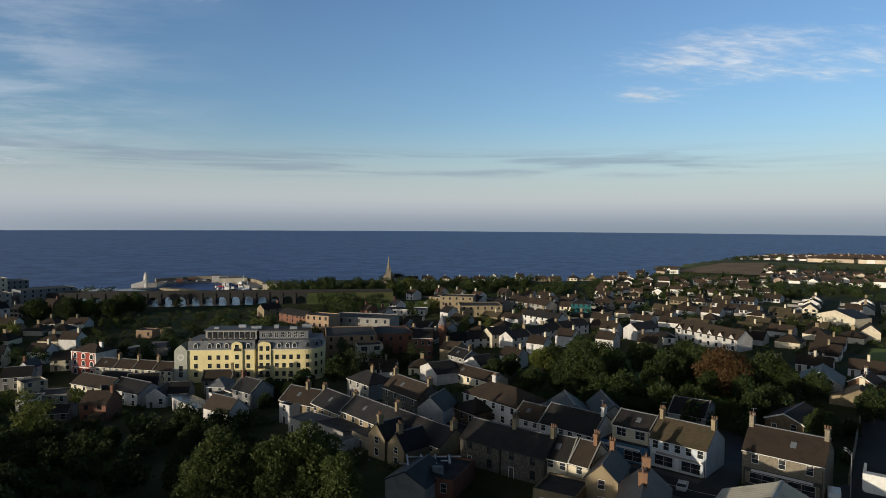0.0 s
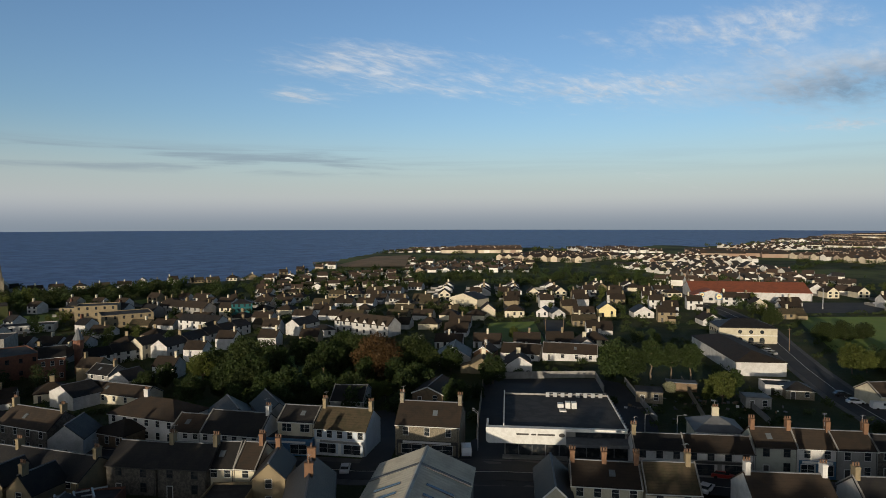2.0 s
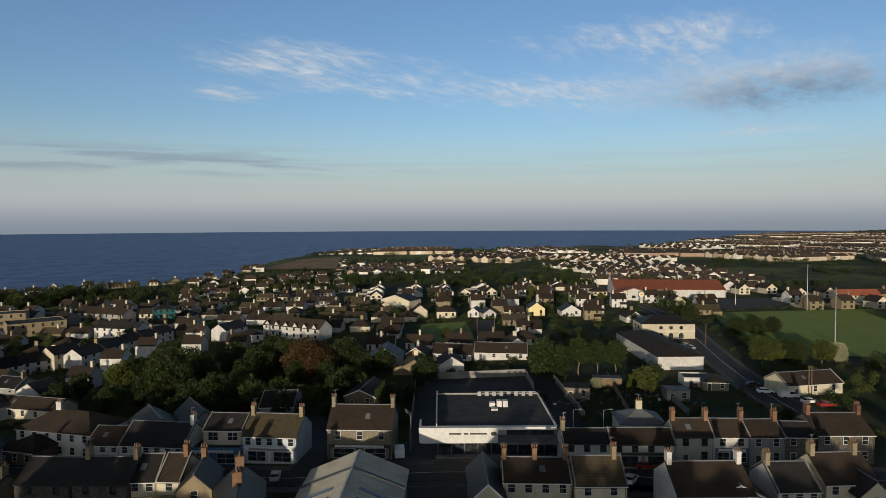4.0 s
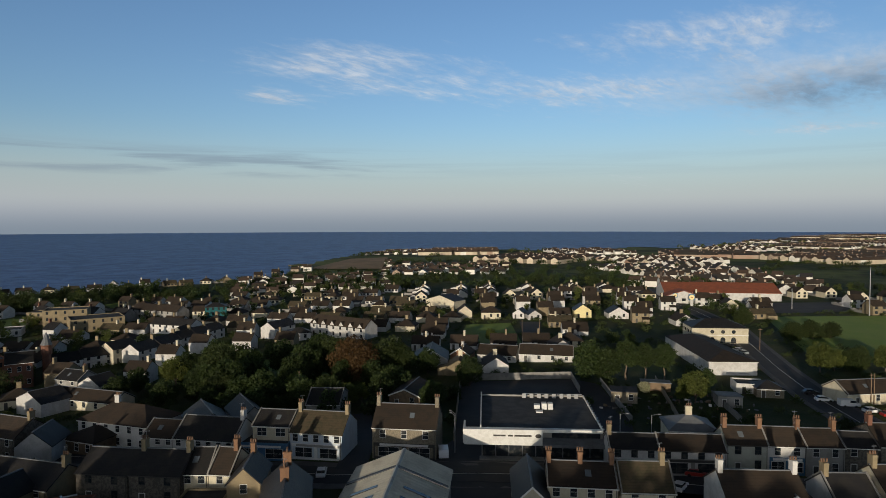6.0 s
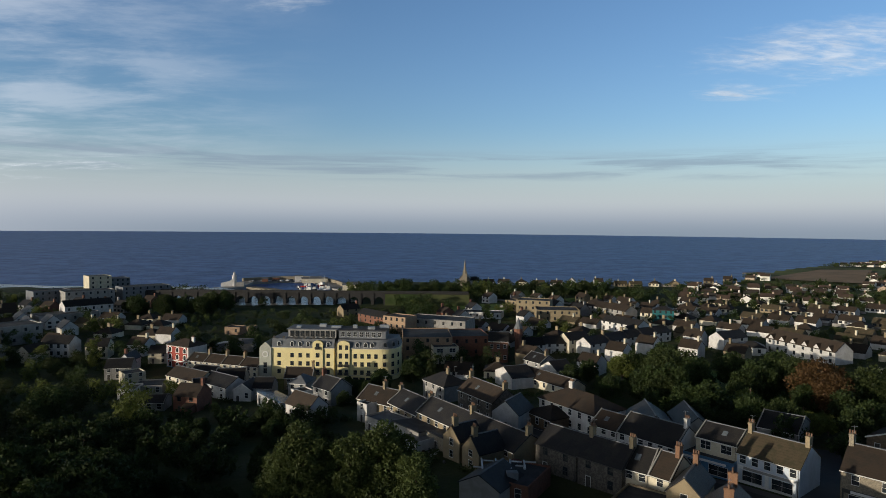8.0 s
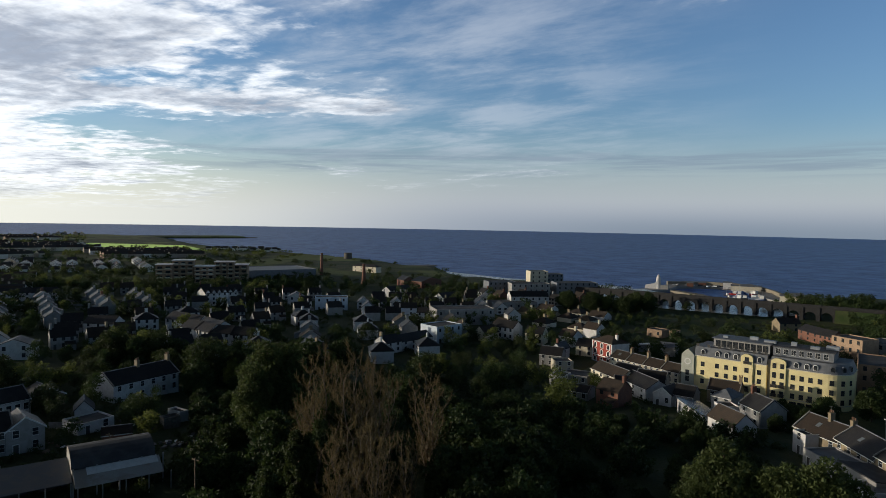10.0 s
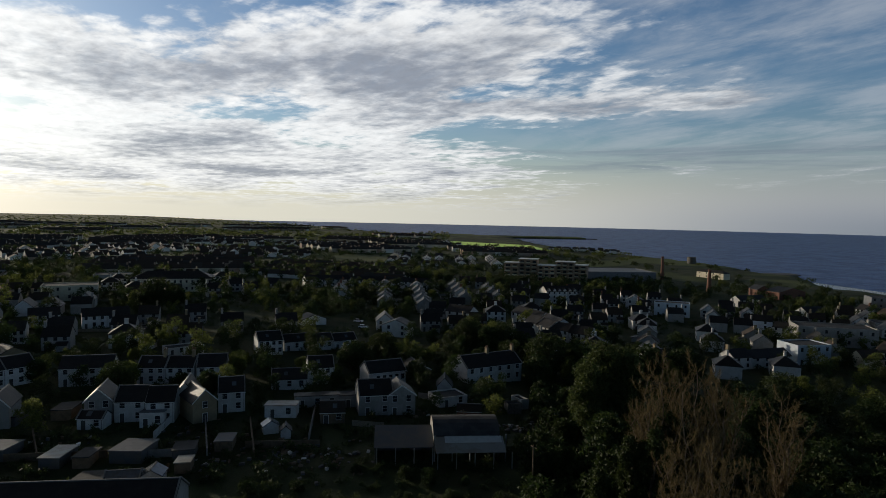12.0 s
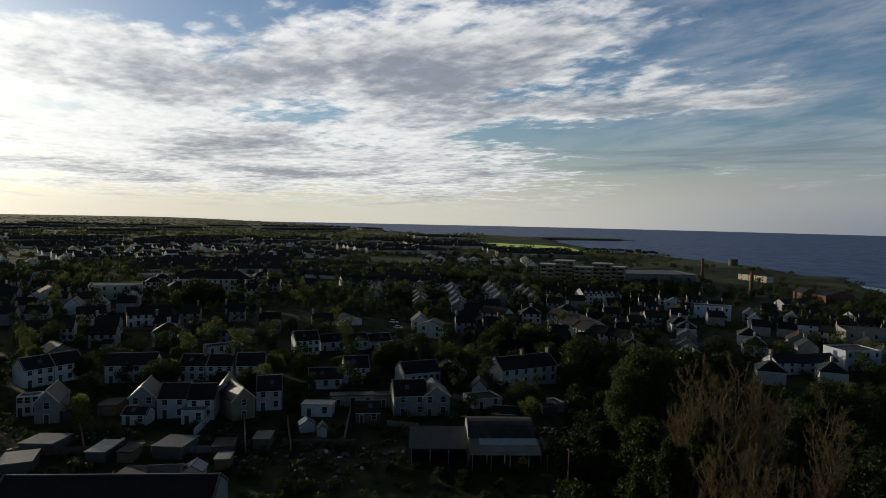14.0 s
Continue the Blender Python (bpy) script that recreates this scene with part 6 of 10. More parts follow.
# dark stone on the next two tan houses paints in their shade
house(3.8, 126.4, -40.7, 9.8, 9.0, 5.4, rise=3.0, wall=DARKSTONE, cols=2, trim=DARKTRIM, label='two-storey dark-walled house with gabled slate roof')
house(11.5, 119.5, -38.1, 9.2, 9.0, 5.4, rise=3.0, wall=DARKSTONE, cols=2, chims=(0.0, 1.0), trim=DARKTRIM, label='two-storey dark-walled house with gabled slate roof and chimneys')
house(19.1, 115.2, -33.1, 4.8, 8.5, 5.2, rise=3.2, wall=CREAM, cols=2, label='two-storey cream-rendered house with gabled slate roof')
house(23.2, 112.5, -39.7, 4.0, 8.5, 5.2, rise=3.2, wall=CREAM, cover=BROWNTILE, cols=1, chims=(0.9,), stack=ORANGE, label='two-storey cream-rendered house with gabled brown tiled roof and one chimney')
house(24.6, 105.8, -28.1, 5.5, 9.0, 5.2, roof='gy', rise=2.6, wall=TAN, cols=1, chims=(0.9,), stack=ORANGE, label='two-storey tan pebble-dashed house with gable-fronted slate roof and one chimney')
house(25.9, 72.4, 68.0, 30.0, 7.5, 5.6, rise=3.2, wall=GREY, cover=SLATE, cols=9, chims=(0.74, 0.97), stack=ORANGE, shop=DARKTRIM, trim=DARKTRIM, label='two-storey grey-rendered corner shop with gabled slate roof and chimneys', name='shop', category='shop')
house(15.5, 104.9, -30.0, 7.5, 8.0, 3.4, roof='flat', wall=TAN, cover=FELT, rows=1, cols=2, label='single-storey tan pebble-dashed house with flat felt roof', name='flat_roofed_building', category='building')
# pale blue here colours in the bluish shade on a white front
house(42.2, 125.7, -42.7, 11.2, 10.0, 5.7, rise=3.2, wall=PALEBLUE, cover=MOSSY, cols=5, shop=TRIM, chims=(0.0, 1.0), label='pale rendered two-storey shop with mossy tiled roof and chimneys', name='shop', category='shop')
house(56.3, 116.1, -39.8, 13.3, 10.0, 6.6, rise=3.6, wall=STONE, cover=BROWNTILE, cols=3, shop=DARKTRIM, chims=(0.0, 1.0), stack=STONE, label='rubble stone two-storey shop with brown roof and end chimneys', name='shop', category='shop')
house(78.0, 150.2, -46.9, 8.6, 14.0, 3.2, roof='gy', rise=1.8, wall=WOOD, cover=BROWNTILE, rows=1, cols=2, verge=TRIM, label='single-storey weathered timber house with gable-fronted brown tiled roof', name='bungalow')
house(90.5, 83.2, -37.2, 9.3, 6.6, 5.2, rise=1.9, cols=3, chims=(0.0,), trim=DARKTRIM, label='two-storey white-rendered house with gabled slate roof and one chimney')
house(97.9, 77.6, -37.8, 12.4, 6.6, 5.1, rise=2.1, cover=BROWNTILE, cols=4, shop=GREY, trim=DARKTRIM, label='two-storey white-rendered house with gabled brown tiled roof', name='shop', category='shop')
house(110.0, 71.3, -37.5, 7.4, 7.6, 5.7, rise=2.5, wall=SAGE, cover=BROWNTILE, cols=2, chims=(0.0, 1.0), stack=ORANGE, trim=DARKTRIM, label='two-storey pale sage-rendered house with gabled brown tiled roof and chimneys')
house(115.8, 66.8, -38.9, 7.0, 7.6, 5.7, rise=2.5, wall=WHITE, cover=BROWNTILE, cols=2, chims=(1.0,), stack=ORANGE, shop=BLUEPAINT, label='two-storey white-rendered house with gabled brown tiled roof and one chimney', name='shop', category='shop')
house(120.8, 62.2, -35.9, 7.0, 7.6, 5.8, rise=2.4, wall=GREY, cover=BROWNTILE, cols=2, chims=(1.0,), stack=ORANGE, label='two-storey grey-rendered house with gabled brown tiled roof and one chimney')
house(128.0, 58.8, -40.1, 6.4, 7.6, 5.4, rise=1.9, wall=DARKSTONE, cols=2, label='two-storey dark-walled house with gabled slate roof')
house(132.3, 54.5, -37.3, 11.0, 10.0, 6.0, rise=2.9, wall=DARKSTONE, cover=BROWNTILE, cols=3, chims=(0.0, 1.0), stack=BRICK, label='two-storey dark stone house with gabled brown tiled roof and chimneys')
house(68.4, 76.1, -38.8, 11.2, 9.0, 5.5, rise=2.5, wall=CREAM, cover=BROWNTILE, cols=4, chims=(0.0, 0.5, 1.0), stack=ORANGE, label='two-storey cream-rendered house with gabled brown tiled roof and chimneys')
house(77.2, 68.4, -36.5, 8.5, 8.5, 5.2, rise=3.4, wall=CREAM, cover=MOSSY, cols=2, chims=(0.9,), label='two-storey cream-rendered house with gabled mossy brown tiled roof and one chimney')
house(61.1, 75.6, -36.6, 5.6, 14.0, 4.5, roof='gy', rise=2.6, wall=CREAM, rows=1, cols=0, verge=TRIM, label='single-storey cream-rendered house with gable-fronted slate roof', name='bungalow')
house(86.4, 55.6, -35.9, 12.2, 11.0, 5.5, rise=3.4, wall=WHITE, cover=BROWNTILE, cols=4, chims=(0.0, 1.0), stack=WHITE, label='two-storey white-rendered house with gabled brown tiled roof and chimneys')
house(91.6, 53.6, -36.9, 10.1, 8.0, 4.0, roof='gy', rise=2.6, wall=ORANGE, rows=1, cols=0, verge=TRIM, label='single-storey orange brick house with gable-fronted slate roof', name='bungalow')
house(102.0, 47.8, -34.7, 7.0, 9.0, 4.8, rise=3.2, cols=3, chims=(0.0,), label='two-storey white-rendered house with gabled slate roof and one chimney')
house(109.7, 43.8, -34.1, 9.0, 10.0, 5.4, rise=3.4, wall=CREAM, cover=BROWNTILE, cols=3, chims=(0.0, 0.9), label='two-storey cream-rendered house with gabled brown tiled roof and chimneys')
house(111.3, 39.5, -37.9, 5.2, 9.0, 4.5, roof='gy', rise=2.4, wall=CREAM, cols=1, label='two-storey cream-rendered house with gable-fronted slate roof')
# ---- beyond the street: bungalows, halls and shops to the south ----
house(176.4, 121.4, -35.4, 15.0, 45.5, 4.5, roof='hip', rise=2.2, wall=WHITE, cover=BROWNTILE, rows=0, category='hall', label='plain white-rendered hall with hipped brown tiled roof', name='hall')
arched_hall(218.7, 158.2, -38.6, 21.6, 14.0, 6.3)
house(329.4, 258.7, -42.0, 68.8, 30.0, 5.0, rise=5.0, cover=REDTILE, rows=0, cols=0, category='supermarket', label='plain white-rendered supermarket with gabled red tiled roof', name='supermarket', far=True)
house(314.1, 246.3, -40.7, 21.8, 14.0, 4.4, roof='gy', rise=3.4, cover=REDTILE, rows=1, cols=3, ww=2.2, category='supermarket', verge=REDTILE, label='single-storey white-rendered supermarket with gable-fronted red tiled roof', name='supermarket', far=True)
shop_sign(315.9, 229.0, -50.0, 3.4, 5.2)
shop_sign(314.4, 239.2, -50.0, 2.6, 5.5, True)
house(127.5, 116.9, -46.0, 6.8, 7.5, 2.7, roof='mono', rise=0.5, wall=STONE, cover=FELT, rows=1, cols=2, category='shed', label='rubble stone garden store with dark felt roof', name='shed')
house(144.1, 120.7, -46.0, 8.0, 5.0, 2.2, roof='mono', rise=0.4, wall=WOOD, cover=LEAD, rows=0, category='shed', label='long weathered timber shed with grey sheet roof', name='shed')
house(147.8, 98.8, -44.0, 6.0, 6.5, 2.5, roof='mono', rise=0.6, wall=GREY, cover=LEAD, rows=1, cols=2, category='shed', label='grey-rendered garden shed with lean-to sheet roof', name='shed')
house(163.9, 104.0, -44.0, 8.0, 7.0, 2.9, roof='flat', wall=WHITE, cover=FELT, rows=1, cols=2, category='garage', label='white-rendered flat-roofed garage beside the road', name='garage')
house(164.9, 98.6, -44.0, 7.0, 7.0, 2.6, roof='hip', rise=1.7, wall=STONE, cover=SLATE, rows=1, cols=2, category='pavilion', label='small stone pavilion with hipped slate roof', name='pavilion')
house(108.7, 83.6, -40.0, 9.5, 9.0, 5.2, roof='hip', rise=2.2, wall=CREAM, cover=LEAD, rows=2, cols=2, chims=(0.5,), stack=CREAM, label='two-storey cream house with hipped blue-grey roof and chimney')
house(176.9, 81.0, -25.0, 17.8, 9.0, 3.2, rise=2.6, wall=CREAM, cover=BROWNTILE, rows=1, label='single-storey cream-rendered house with gabled brown tiled roof', name='bungalow')
house(401.7, 155.3, -35.2, 24.4, 9.0, 5.2, rise=3.0, wall=CREAM, cover=REDTILE, cols=4, label='two-storey cream-rendered house with gabled red tiled roof', far=True)
house(130.1, 182.1, -48.4, 13.8, 9.0, 2.7, rise=2.8, cover=BROWNTILE, rows=1, cols=3, label='single-storey white-rendered house with gabled brown tiled roof', name='bungalow')
house(140.7, 171.8, -44.4, 18.8, 9.0, 2.7, rise=2.8, cover=BROWNTILE, rows=1, cols=4, label='single-storey white-rendered house with gabled brown tiled roof', name='bungalow')
house(107.6, 189.2, -35.4, 11.8, 14.0, 3.2, roof='gy', rise=3.4, rows=1, cols=0, verge=TRIM, label='single-storey white-rendered house with gable-fronted slate roof', name='bungalow')
house(123.1, 189.0, -49.0, 6.9, 9.0, 2.8, roof='gy', rise=2.2, wall=ORANGE, cover=BROWNTILE, rows=1, cols=1, verge=TRIM, chims=(0.5,), stack=WHITE, label='single-storey orange brick house with gable-fronted brown tiled roof and one chimney', name='bungalow')
house(206.0, 243.9, -29.6, 6.6, 9.0, 2.8, roof='gy', rise=2.2, rows=1, cols=2, label='single-storey white-rendered house with gable-fronted slate roof', name='bungalow', far=True)
house(203.8, 254.0, -51.6, 6.1, 9.0, 2.8, roof='gy', rise=2.2, rows=1, cols=2, label='single-storey white-rendered house with gable-fronted slate roof', name='bungalow', far=True)
house(215.7, 238.8, -35.9, 10.4, 8.0, 3.0, rise=2.4, wall=CREAM, cover=BROWNTILE, rows=1, label='single-storey cream-rendered house with gabled brown tiled roof', name='bungalow', far=True)
house(227.3, 233.2, -36.2, 8.5, 9.0, 4.0, roof='gy', rise=3.0, wall=YELLOW, rows=1, cols=2, label='single-storey yellow-painted house with gable-fronted slate roof', name='bungalow', far=True)
house(239.2, 221.1, -32.8, 9.9, 10.0, 3.0, roof='gy', rise=3.0, rows=1, cols=2, label='single-storey white-rendered house with gable-fronted slate roof', name='bungalow', far=True)
house(190.2, 262.7, -36.8, 10.1, 9.0, 3.5, roof='hip', rise=3.0, wall=CREAM, cover=BROWNTILE, rows=1, chims=(0.0, 1.0), label='single-storey cream-rendered house with hipped brown tiled roof and chimneys', name='bungalow', far=True)
house(192.9, 322.7, -67.9, 20.2, 12.0, 5.0, roof='gy', rise=3.0, wall=CREAM, rows=2, cols=0, label='two-storey cream-rendered house with gable-fronted slate roof', far=True)
house(104.6, 280.6, -64.9, 32.6, 9.0, 5.6, rise=3.4, cover=BROWNTILE, cols=8, gablets=6, label='two-storey white-rendered house with gabled brown tiled roof', far=True)
house(88.5, 283.6, 33.9, 15.3, 8.0, 5.0, rise=2.6, cols=2, label='two-storey white-rendered house with gabled slate roof', far=True)
house(91.3, 272.9, -12.8, 10.0, 8.0, 3.5, roof='hip', rise=2.0, rows=1, cols=2, label='single-storey white-rendered house with hipped slate roof', name='bungalow', far=True)
# ---- the old town towards the harbour ----
house(-1.5, 396.0, -9.9, 21.0, 14.0, 10.0, roof='flat', wall=TAN, cover=FELT, rows=3, cols=5, category='school building', label='three-storey tan pebble-dashed school building with flat felt roof', name='school_building', far=True)
house(10.7, 369.9, 3.3, 24.9, 18.0, 7.0, roof='flat', wall=TAN, cover=FELT, rows=2, cols=6, category='school building', label='two-storey tan pebble-dashed school building with flat felt roof', name='school_building', far=True)
house(-35.4, 385.0, -7.2, 25.0, 12.0, 4.0, roof='flat', cover=FELT, rows=1, cols=6, label='single-storey white-rendered house with flat felt roof', name='flat_roofed_building', category='building', far=True)
house(-9.2, 422.1, -32.6, 9.2, 10.0, 7.0, roof='flat', wall=TAN, cover=FELT, rows=2, cols=2, label='two-storey tan pebble-dashed house with flat felt roof', name='flat_roofed_building', category='building', far=True)
house(-65.5, 299.7, -23.0, 12.9, 10.0, 13.0, roof='flat', wall=BUFF, cover=FELT, rows=4, cols=4, category='apartments', label='four-storey buff brick apartment block with flat felt roof', name='apartment_block', far=True)
house(-48.2, 259.1, 11.1, 21.0, 24.0, 10.0, roof='flat', wall=BUFF, cover=FELT, rows=3, cols=5, category='office block', label='three-storey buff brick office block with flat felt roof', name='office_block', far=True)
house(-34.5, 255.0, 17.8, 10.6, 8.0, 7.0, roof='flat', wall=CREAM, cover=FELT, rows=2, cols=2, ww=2.5, category='office block', label='two-storey cream-rendered office block with flat felt roof', name='office_block')
house(-56.0, 307.9, -13.0, 31.4, 16.0, 11.0, roof='flat', wall=CONCRETE, cover=FELT, rows=3, cols=7, category='office block', label='three-storey plain concrete office block with flat felt roof', name='office_block', far=True)
house(-28.3, 269.6, 15.4, 16.8, 20.0, 9.0, roof='flat', wall=BRICK, cover=FELT, rows=2, cols=4, category='office block', label='two-storey red brick office block with flat felt roof', name='office_block', far=True)
house(-12.2, 259.1, 1.8, 8.2, 11.0, 9.0, rise=3.0, wall=BRICK, rows=2, cols=3, category='town hall', label='two-storey red brick town hall with gabled slate roof', name='town_hall')
house(1.3, 273.2, 18.0, 11.0, 8.0, 4.6, rise=2.6, cols=3, label='two-storey white-rendered house with gabled slate roof', far=True)
house(11.9, 276.6, 18.0, 11.0, 8.0, 4.6, rise=2.6, cols=3, label='two-storey white-rendered house with gabled slate roof', far=True)
house(22.2, 277.8, 35.5, 12.0, 8.0, 6.0, rise=2.6, wall=CREAM, cols=3, label='two-storey cream-rendered house with gabled slate roof', far=True)
house(30.8, 273.7, 43.2, 13.1, 8.0, 4.8, rise=2.6, cols=3, chims=(1.0,), label='two-storey white-rendered house with gabled slate roof and one chimney', far=True)
house(40.4, 282.7, 43.2, 13.1, 8.0, 4.8, rise=2.6, cols=3, chims=(1.0,), label='two-storey white-rendered house with gabled slate roof and one chimney', far=True)
house(49.9, 291.7, 36.9, 9.2, 8.0, 4.8, rise=2.6, cols=2, chims=(1.0,), label='two-storey white-rendered house with gabled slate roof and one chimney', far=True)
house(57.4, 297.2, 36.9, 9.2, 8.0, 4.8, rise=2.6, cols=2, chims=(1.0,), label='two-storey white-rendered house with gabled slate roof and one chimney', far=True)
house(64.8, 302.8, 36.9, 9.2, 8.0, 4.8, rise=2.6, cols=2, chims=(1.0,), label='two-storey white-rendered house with gabled slate roof and one chimney', far=True)
house(42.2, 406.7, -57.8, 18.4, 9.0, 5.8, rise=3.0, wall=GREY, cover=BROWNTILE, cols=4, chims=(0.0, 1.0), label='two-storey grey-rendered house with gabled brown tiled roof and chimneys', far=True)
house(52.0, 391.1, -57.8, 18.4, 9.0, 5.8, rise=3.0, wall=GREY, cover=BROWNTILE, cols=4, chims=(0.0, 1.0), label='two-storey grey-rendered house with gabled brown tiled roof and chimneys', far=True)
house(44.2, 344.3, -50.7, 24.4, 9.0, 4.8, rise=2.6, cols=6, label='two-storey white-rendered house with gabled slate roof', far=True)
house(74.4, 362.5, -12.5, 11.3, 9.0, 8.0, roof='hip', rise=2.0, wall=TEAL, rows=3, cols=4, label='three-storey teal-painted house with hipped slate roof', far=True)
house(68.8, 368.1, -23.9, 6.7, 8.0, 6.0, rise=2.5, wall=CREAM, cover=BROWNTILE, cols=2, label='two-storey cream-rendered house with gabled brown tiled roof', far=True)
house(-30.4, 200.2, -49.4, 12.2, 9.0, 5.5, roof='hip', rise=2.8, wall=GREY, cols=3, chims=(1.0,), label='two-storey grey-rendered house with hipped slate roof and one chimney')
house(-17.0, 178.1, -51.2, 16.7, 9.0, 6.0, rise=3.2, wall=DARKSTONE, cover=BROWNTILE, cols=4, chims=(0.0, 1.0), label='two-storey dark stone house with gabled brown tiled roof and chimneys')
house(-6.3, 159.3, -24.4, 7.3, 9.0, 4.5, roof='gy', rise=3.0, rows=1, cols=1, label='single-storey white-rendered house with gable-fronted slate roof', name='bungalow')
house(-8.0, 224.5, -62.7, 13.6, 9.0, 4.5, roof='gy', rise=2.6, rows=1, cols=1, label='single-storey white-rendered house with gable-fronted slate roof', name='bungalow')
house(-1.1, 223.8, -49.8, 26.5, 8.0, 3.2, rise=2.4, wall=CREAM, cover=BROWNTILE, rows=1, cols=6, label='single-storey cream-rendered house with gabled brown tiled roof', name='bungalow')
house(-43.3, 166.1, -30.0, 12.3, 9.0, 5.4, rise=3.0, wall=TAN, cover=BROWNTILE, cols=3, chims=(0.5, 1.0), label='two-storey tan pebble-dashed house with gabled brown tiled roof and chimneys')
house(-33.6, 160.9, -48.0, 13.9, 9.0, 5.2, rise=3.0, wall=TAN, cover=SLATE, cols=4, chims=(1.0,), label='two-storey tan pebble-dashed terrace house with gabled slate roof and one chimney', group='old terrace')
house(-24.3, 150.5, -48.0, 16.9, 9.0, 5.2, rise=3.0, wall=TAN, cover=SLATE, cols=5, chims=(1.0,), label='long two-storey tan terrace house with gabled slate roof and one chimney', group='old terrace')
house(-12.9, 137.9, -48.0, 18.4, 9.0, 4.5, rise=2.8, wall=TAN, cover=SLATE, cols=4, chims=(1.0,), label='two-storey tan terrace house with lower slate roof and one chimney', group='old terrace')
house(-15.5, 131.4, -46.5, 5.6, 6.4, 5.0, roof='gy', rise=2.6, wall=TAN, cols=1, entry=-1, ww=1.2, chims=(0.1,), label='gabled tan pebble-dashed back wing with slate roof and chimney')
house(-11.0, 126.2, -48.6, 5.6, 6.8, 4.2, roof='gy', rise=2.8, wall=TAN, cols=1, entry=-1, ww=1.2, chims=(0.1,), label='gabled tan pebble-dashed back wing with slate roof and chimney')
house(-42.5, 162.5, -38.0, 4.2, 4.0, 5.2, roof='flat', wall=WHITE, cover=FELT, cols=1, label='white-rendered flat-roofed back extension behind the terrace', name='extension', category='extension')
house(-37.5, 151.5, -40.0, 11.0, 7.5, 3.6, roof='flat', wall=GREY, cover=LEAD, rows=1, cols=3, label='grey-rendered flat-roofed store with lead roof', name='flat_roofed_building', category='building')
house(-29.5, 145.6, -44.0, 10.5, 6.5, 3.2, roof='mono', rise=0.7, wall=GREY, cover=FELT, rows=1, cols=2, label='grey-rendered lean-to store with felt roof', name='flat_roofed_building', category='building')
house(-26.5, 137.6, -42.0, 6.5, 6.0, 2.6, roof='flat', wall=WHITE, cover=LEAD, rows=1, cols=2, label='low white-rendered flat-roofed outbuilding', name='flat_roofed_building', category='building')
house(-20.0, 139.0, -47.0, 6.5, 6.5, 2.8, roof='mono', rise=0.8, wall=STONE, cover=SLATE, rows=1, cols=1, label='low rubble stone lean-to with slate roof', name='shed', category='shed')
house(-4.9, 110.3, -22.9, 7.6, 11.0, 3.6, roof='flat', wall=BRICK, cover=FELT, rows=1, cols=2, label='single-storey red brick house with flat felt roof', name='flat_roofed_building', category='building')
house(-9.9, 108.6, -26.0, 7.9, 9.0, 3.4, roof='gy', rise=2.0, wall=GREY, rows=1, cols=0, label='single-storey grey-rendered house with gable-fronted slate roof', name='bungalow')
# ---- the yellow hotel and its neighbours ----
house(-126.3, 226.6, -12.1, 8.0, 8.0, 4.4, rise=2.4, wall=CREAM, cover=BROWNTILE, cols=3, chims=(1.0,), label='two-storey cream-rendered house with gabled brown tiled roof and one chimney')
house(-118.5, 224.9, -12.1, 8.0, 8.0, 4.4, rise=2.4, wall=CREAM, cover=BROWNTILE, cols=3, chims=(1.0,), label='two-storey cream-rendered house with gabled brown tiled roof and one chimney')
house(-110.6, 223.2, -12.1, 8.0, 8.0, 4.4, rise=2.4, wall=CREAM, cover=BROWNTILE, cols=3, chims=(1.0,), label='two-storey cream-rendered house with gabled brown tiled roof and one chimney')
house(-102.8, 221.5, -12.1, 8.0, 8.0, 4.4, rise=2.4, wall=CREAM, cover=BROWNTILE, cols=3, chims=(1.0,), label='two-storey cream-rendered house with gabled brown tiled roof and one chimney')
house(-119.1, 200.1, -26.5, 17.4, 8.0, 5.0, rise=2.6, wall=CREAM, cover=BROWNTILE, cols=4, label='two-storey cream-rendered house with gabled brown tiled roof')
house(-103.9, 194.2, -29.3, 14.4, 9.0, 4.5, rise=2.6, cols=3, label='two-storey white-rendered house with gabled slate roof')
house(-88.3, 185.9, -0.5, 5.8, 8.0, 4.0, roof='gy', rise=2.0, rows=1, cols=2, verge=TRIM, label='single-storey white-rendered house with gable-fronted slate roof', name='bungalow')
house(-79.0, 204.5, 8.0, 9.6, 7.5, 4.4, rise=2.8, wall=TAN, cover=BROWNTILE, rows=2, cols=3, chims=(1.0,), stack=TAN, label='tan pebble-dashed house with brown tiled roof below the hotel')
house(-62.6, 186.0, -36.0, 9.0, 8.0, 5.2, rise=3.0, wall=GREY, cover=SLATE, rows=2, cols=2, chims=(0.0,), stack=BRICK, label='two-storey grey-rendered house with gabled slate roof below the hotel')
house(-54.2, 157.5, 56.4, 6.5, 10.0, 4.5, roof='gy', rise=2.8, rows=1, cols=0, cover=BROWNTILE, label='single-storey white-rendered house with gable-fronted brown tiled roof', name='bungalow')
house(-78.3, 180.7, -43.5, 16.6, 6.0, 3.0, roof='mono', rise=0.8, cover=PALEGLASS, rows=1, cols=4, label='single-storey white-rendered house with lean-to glazed roof', name='bungalow')
house(-178.2, 239.2, 19.9, 8.6, 9.0, 5.5, rise=2.6, wall=CREAM, cols=3, label='two-storey cream-rendered house with gabled slate roof', far=True)
house(-198.8, 240.0, 7.2, 11.8, 9.0, 6.0, rise=2.8, cols=4, label='two-storey white-rendered house with gabled slate roof', far=True)
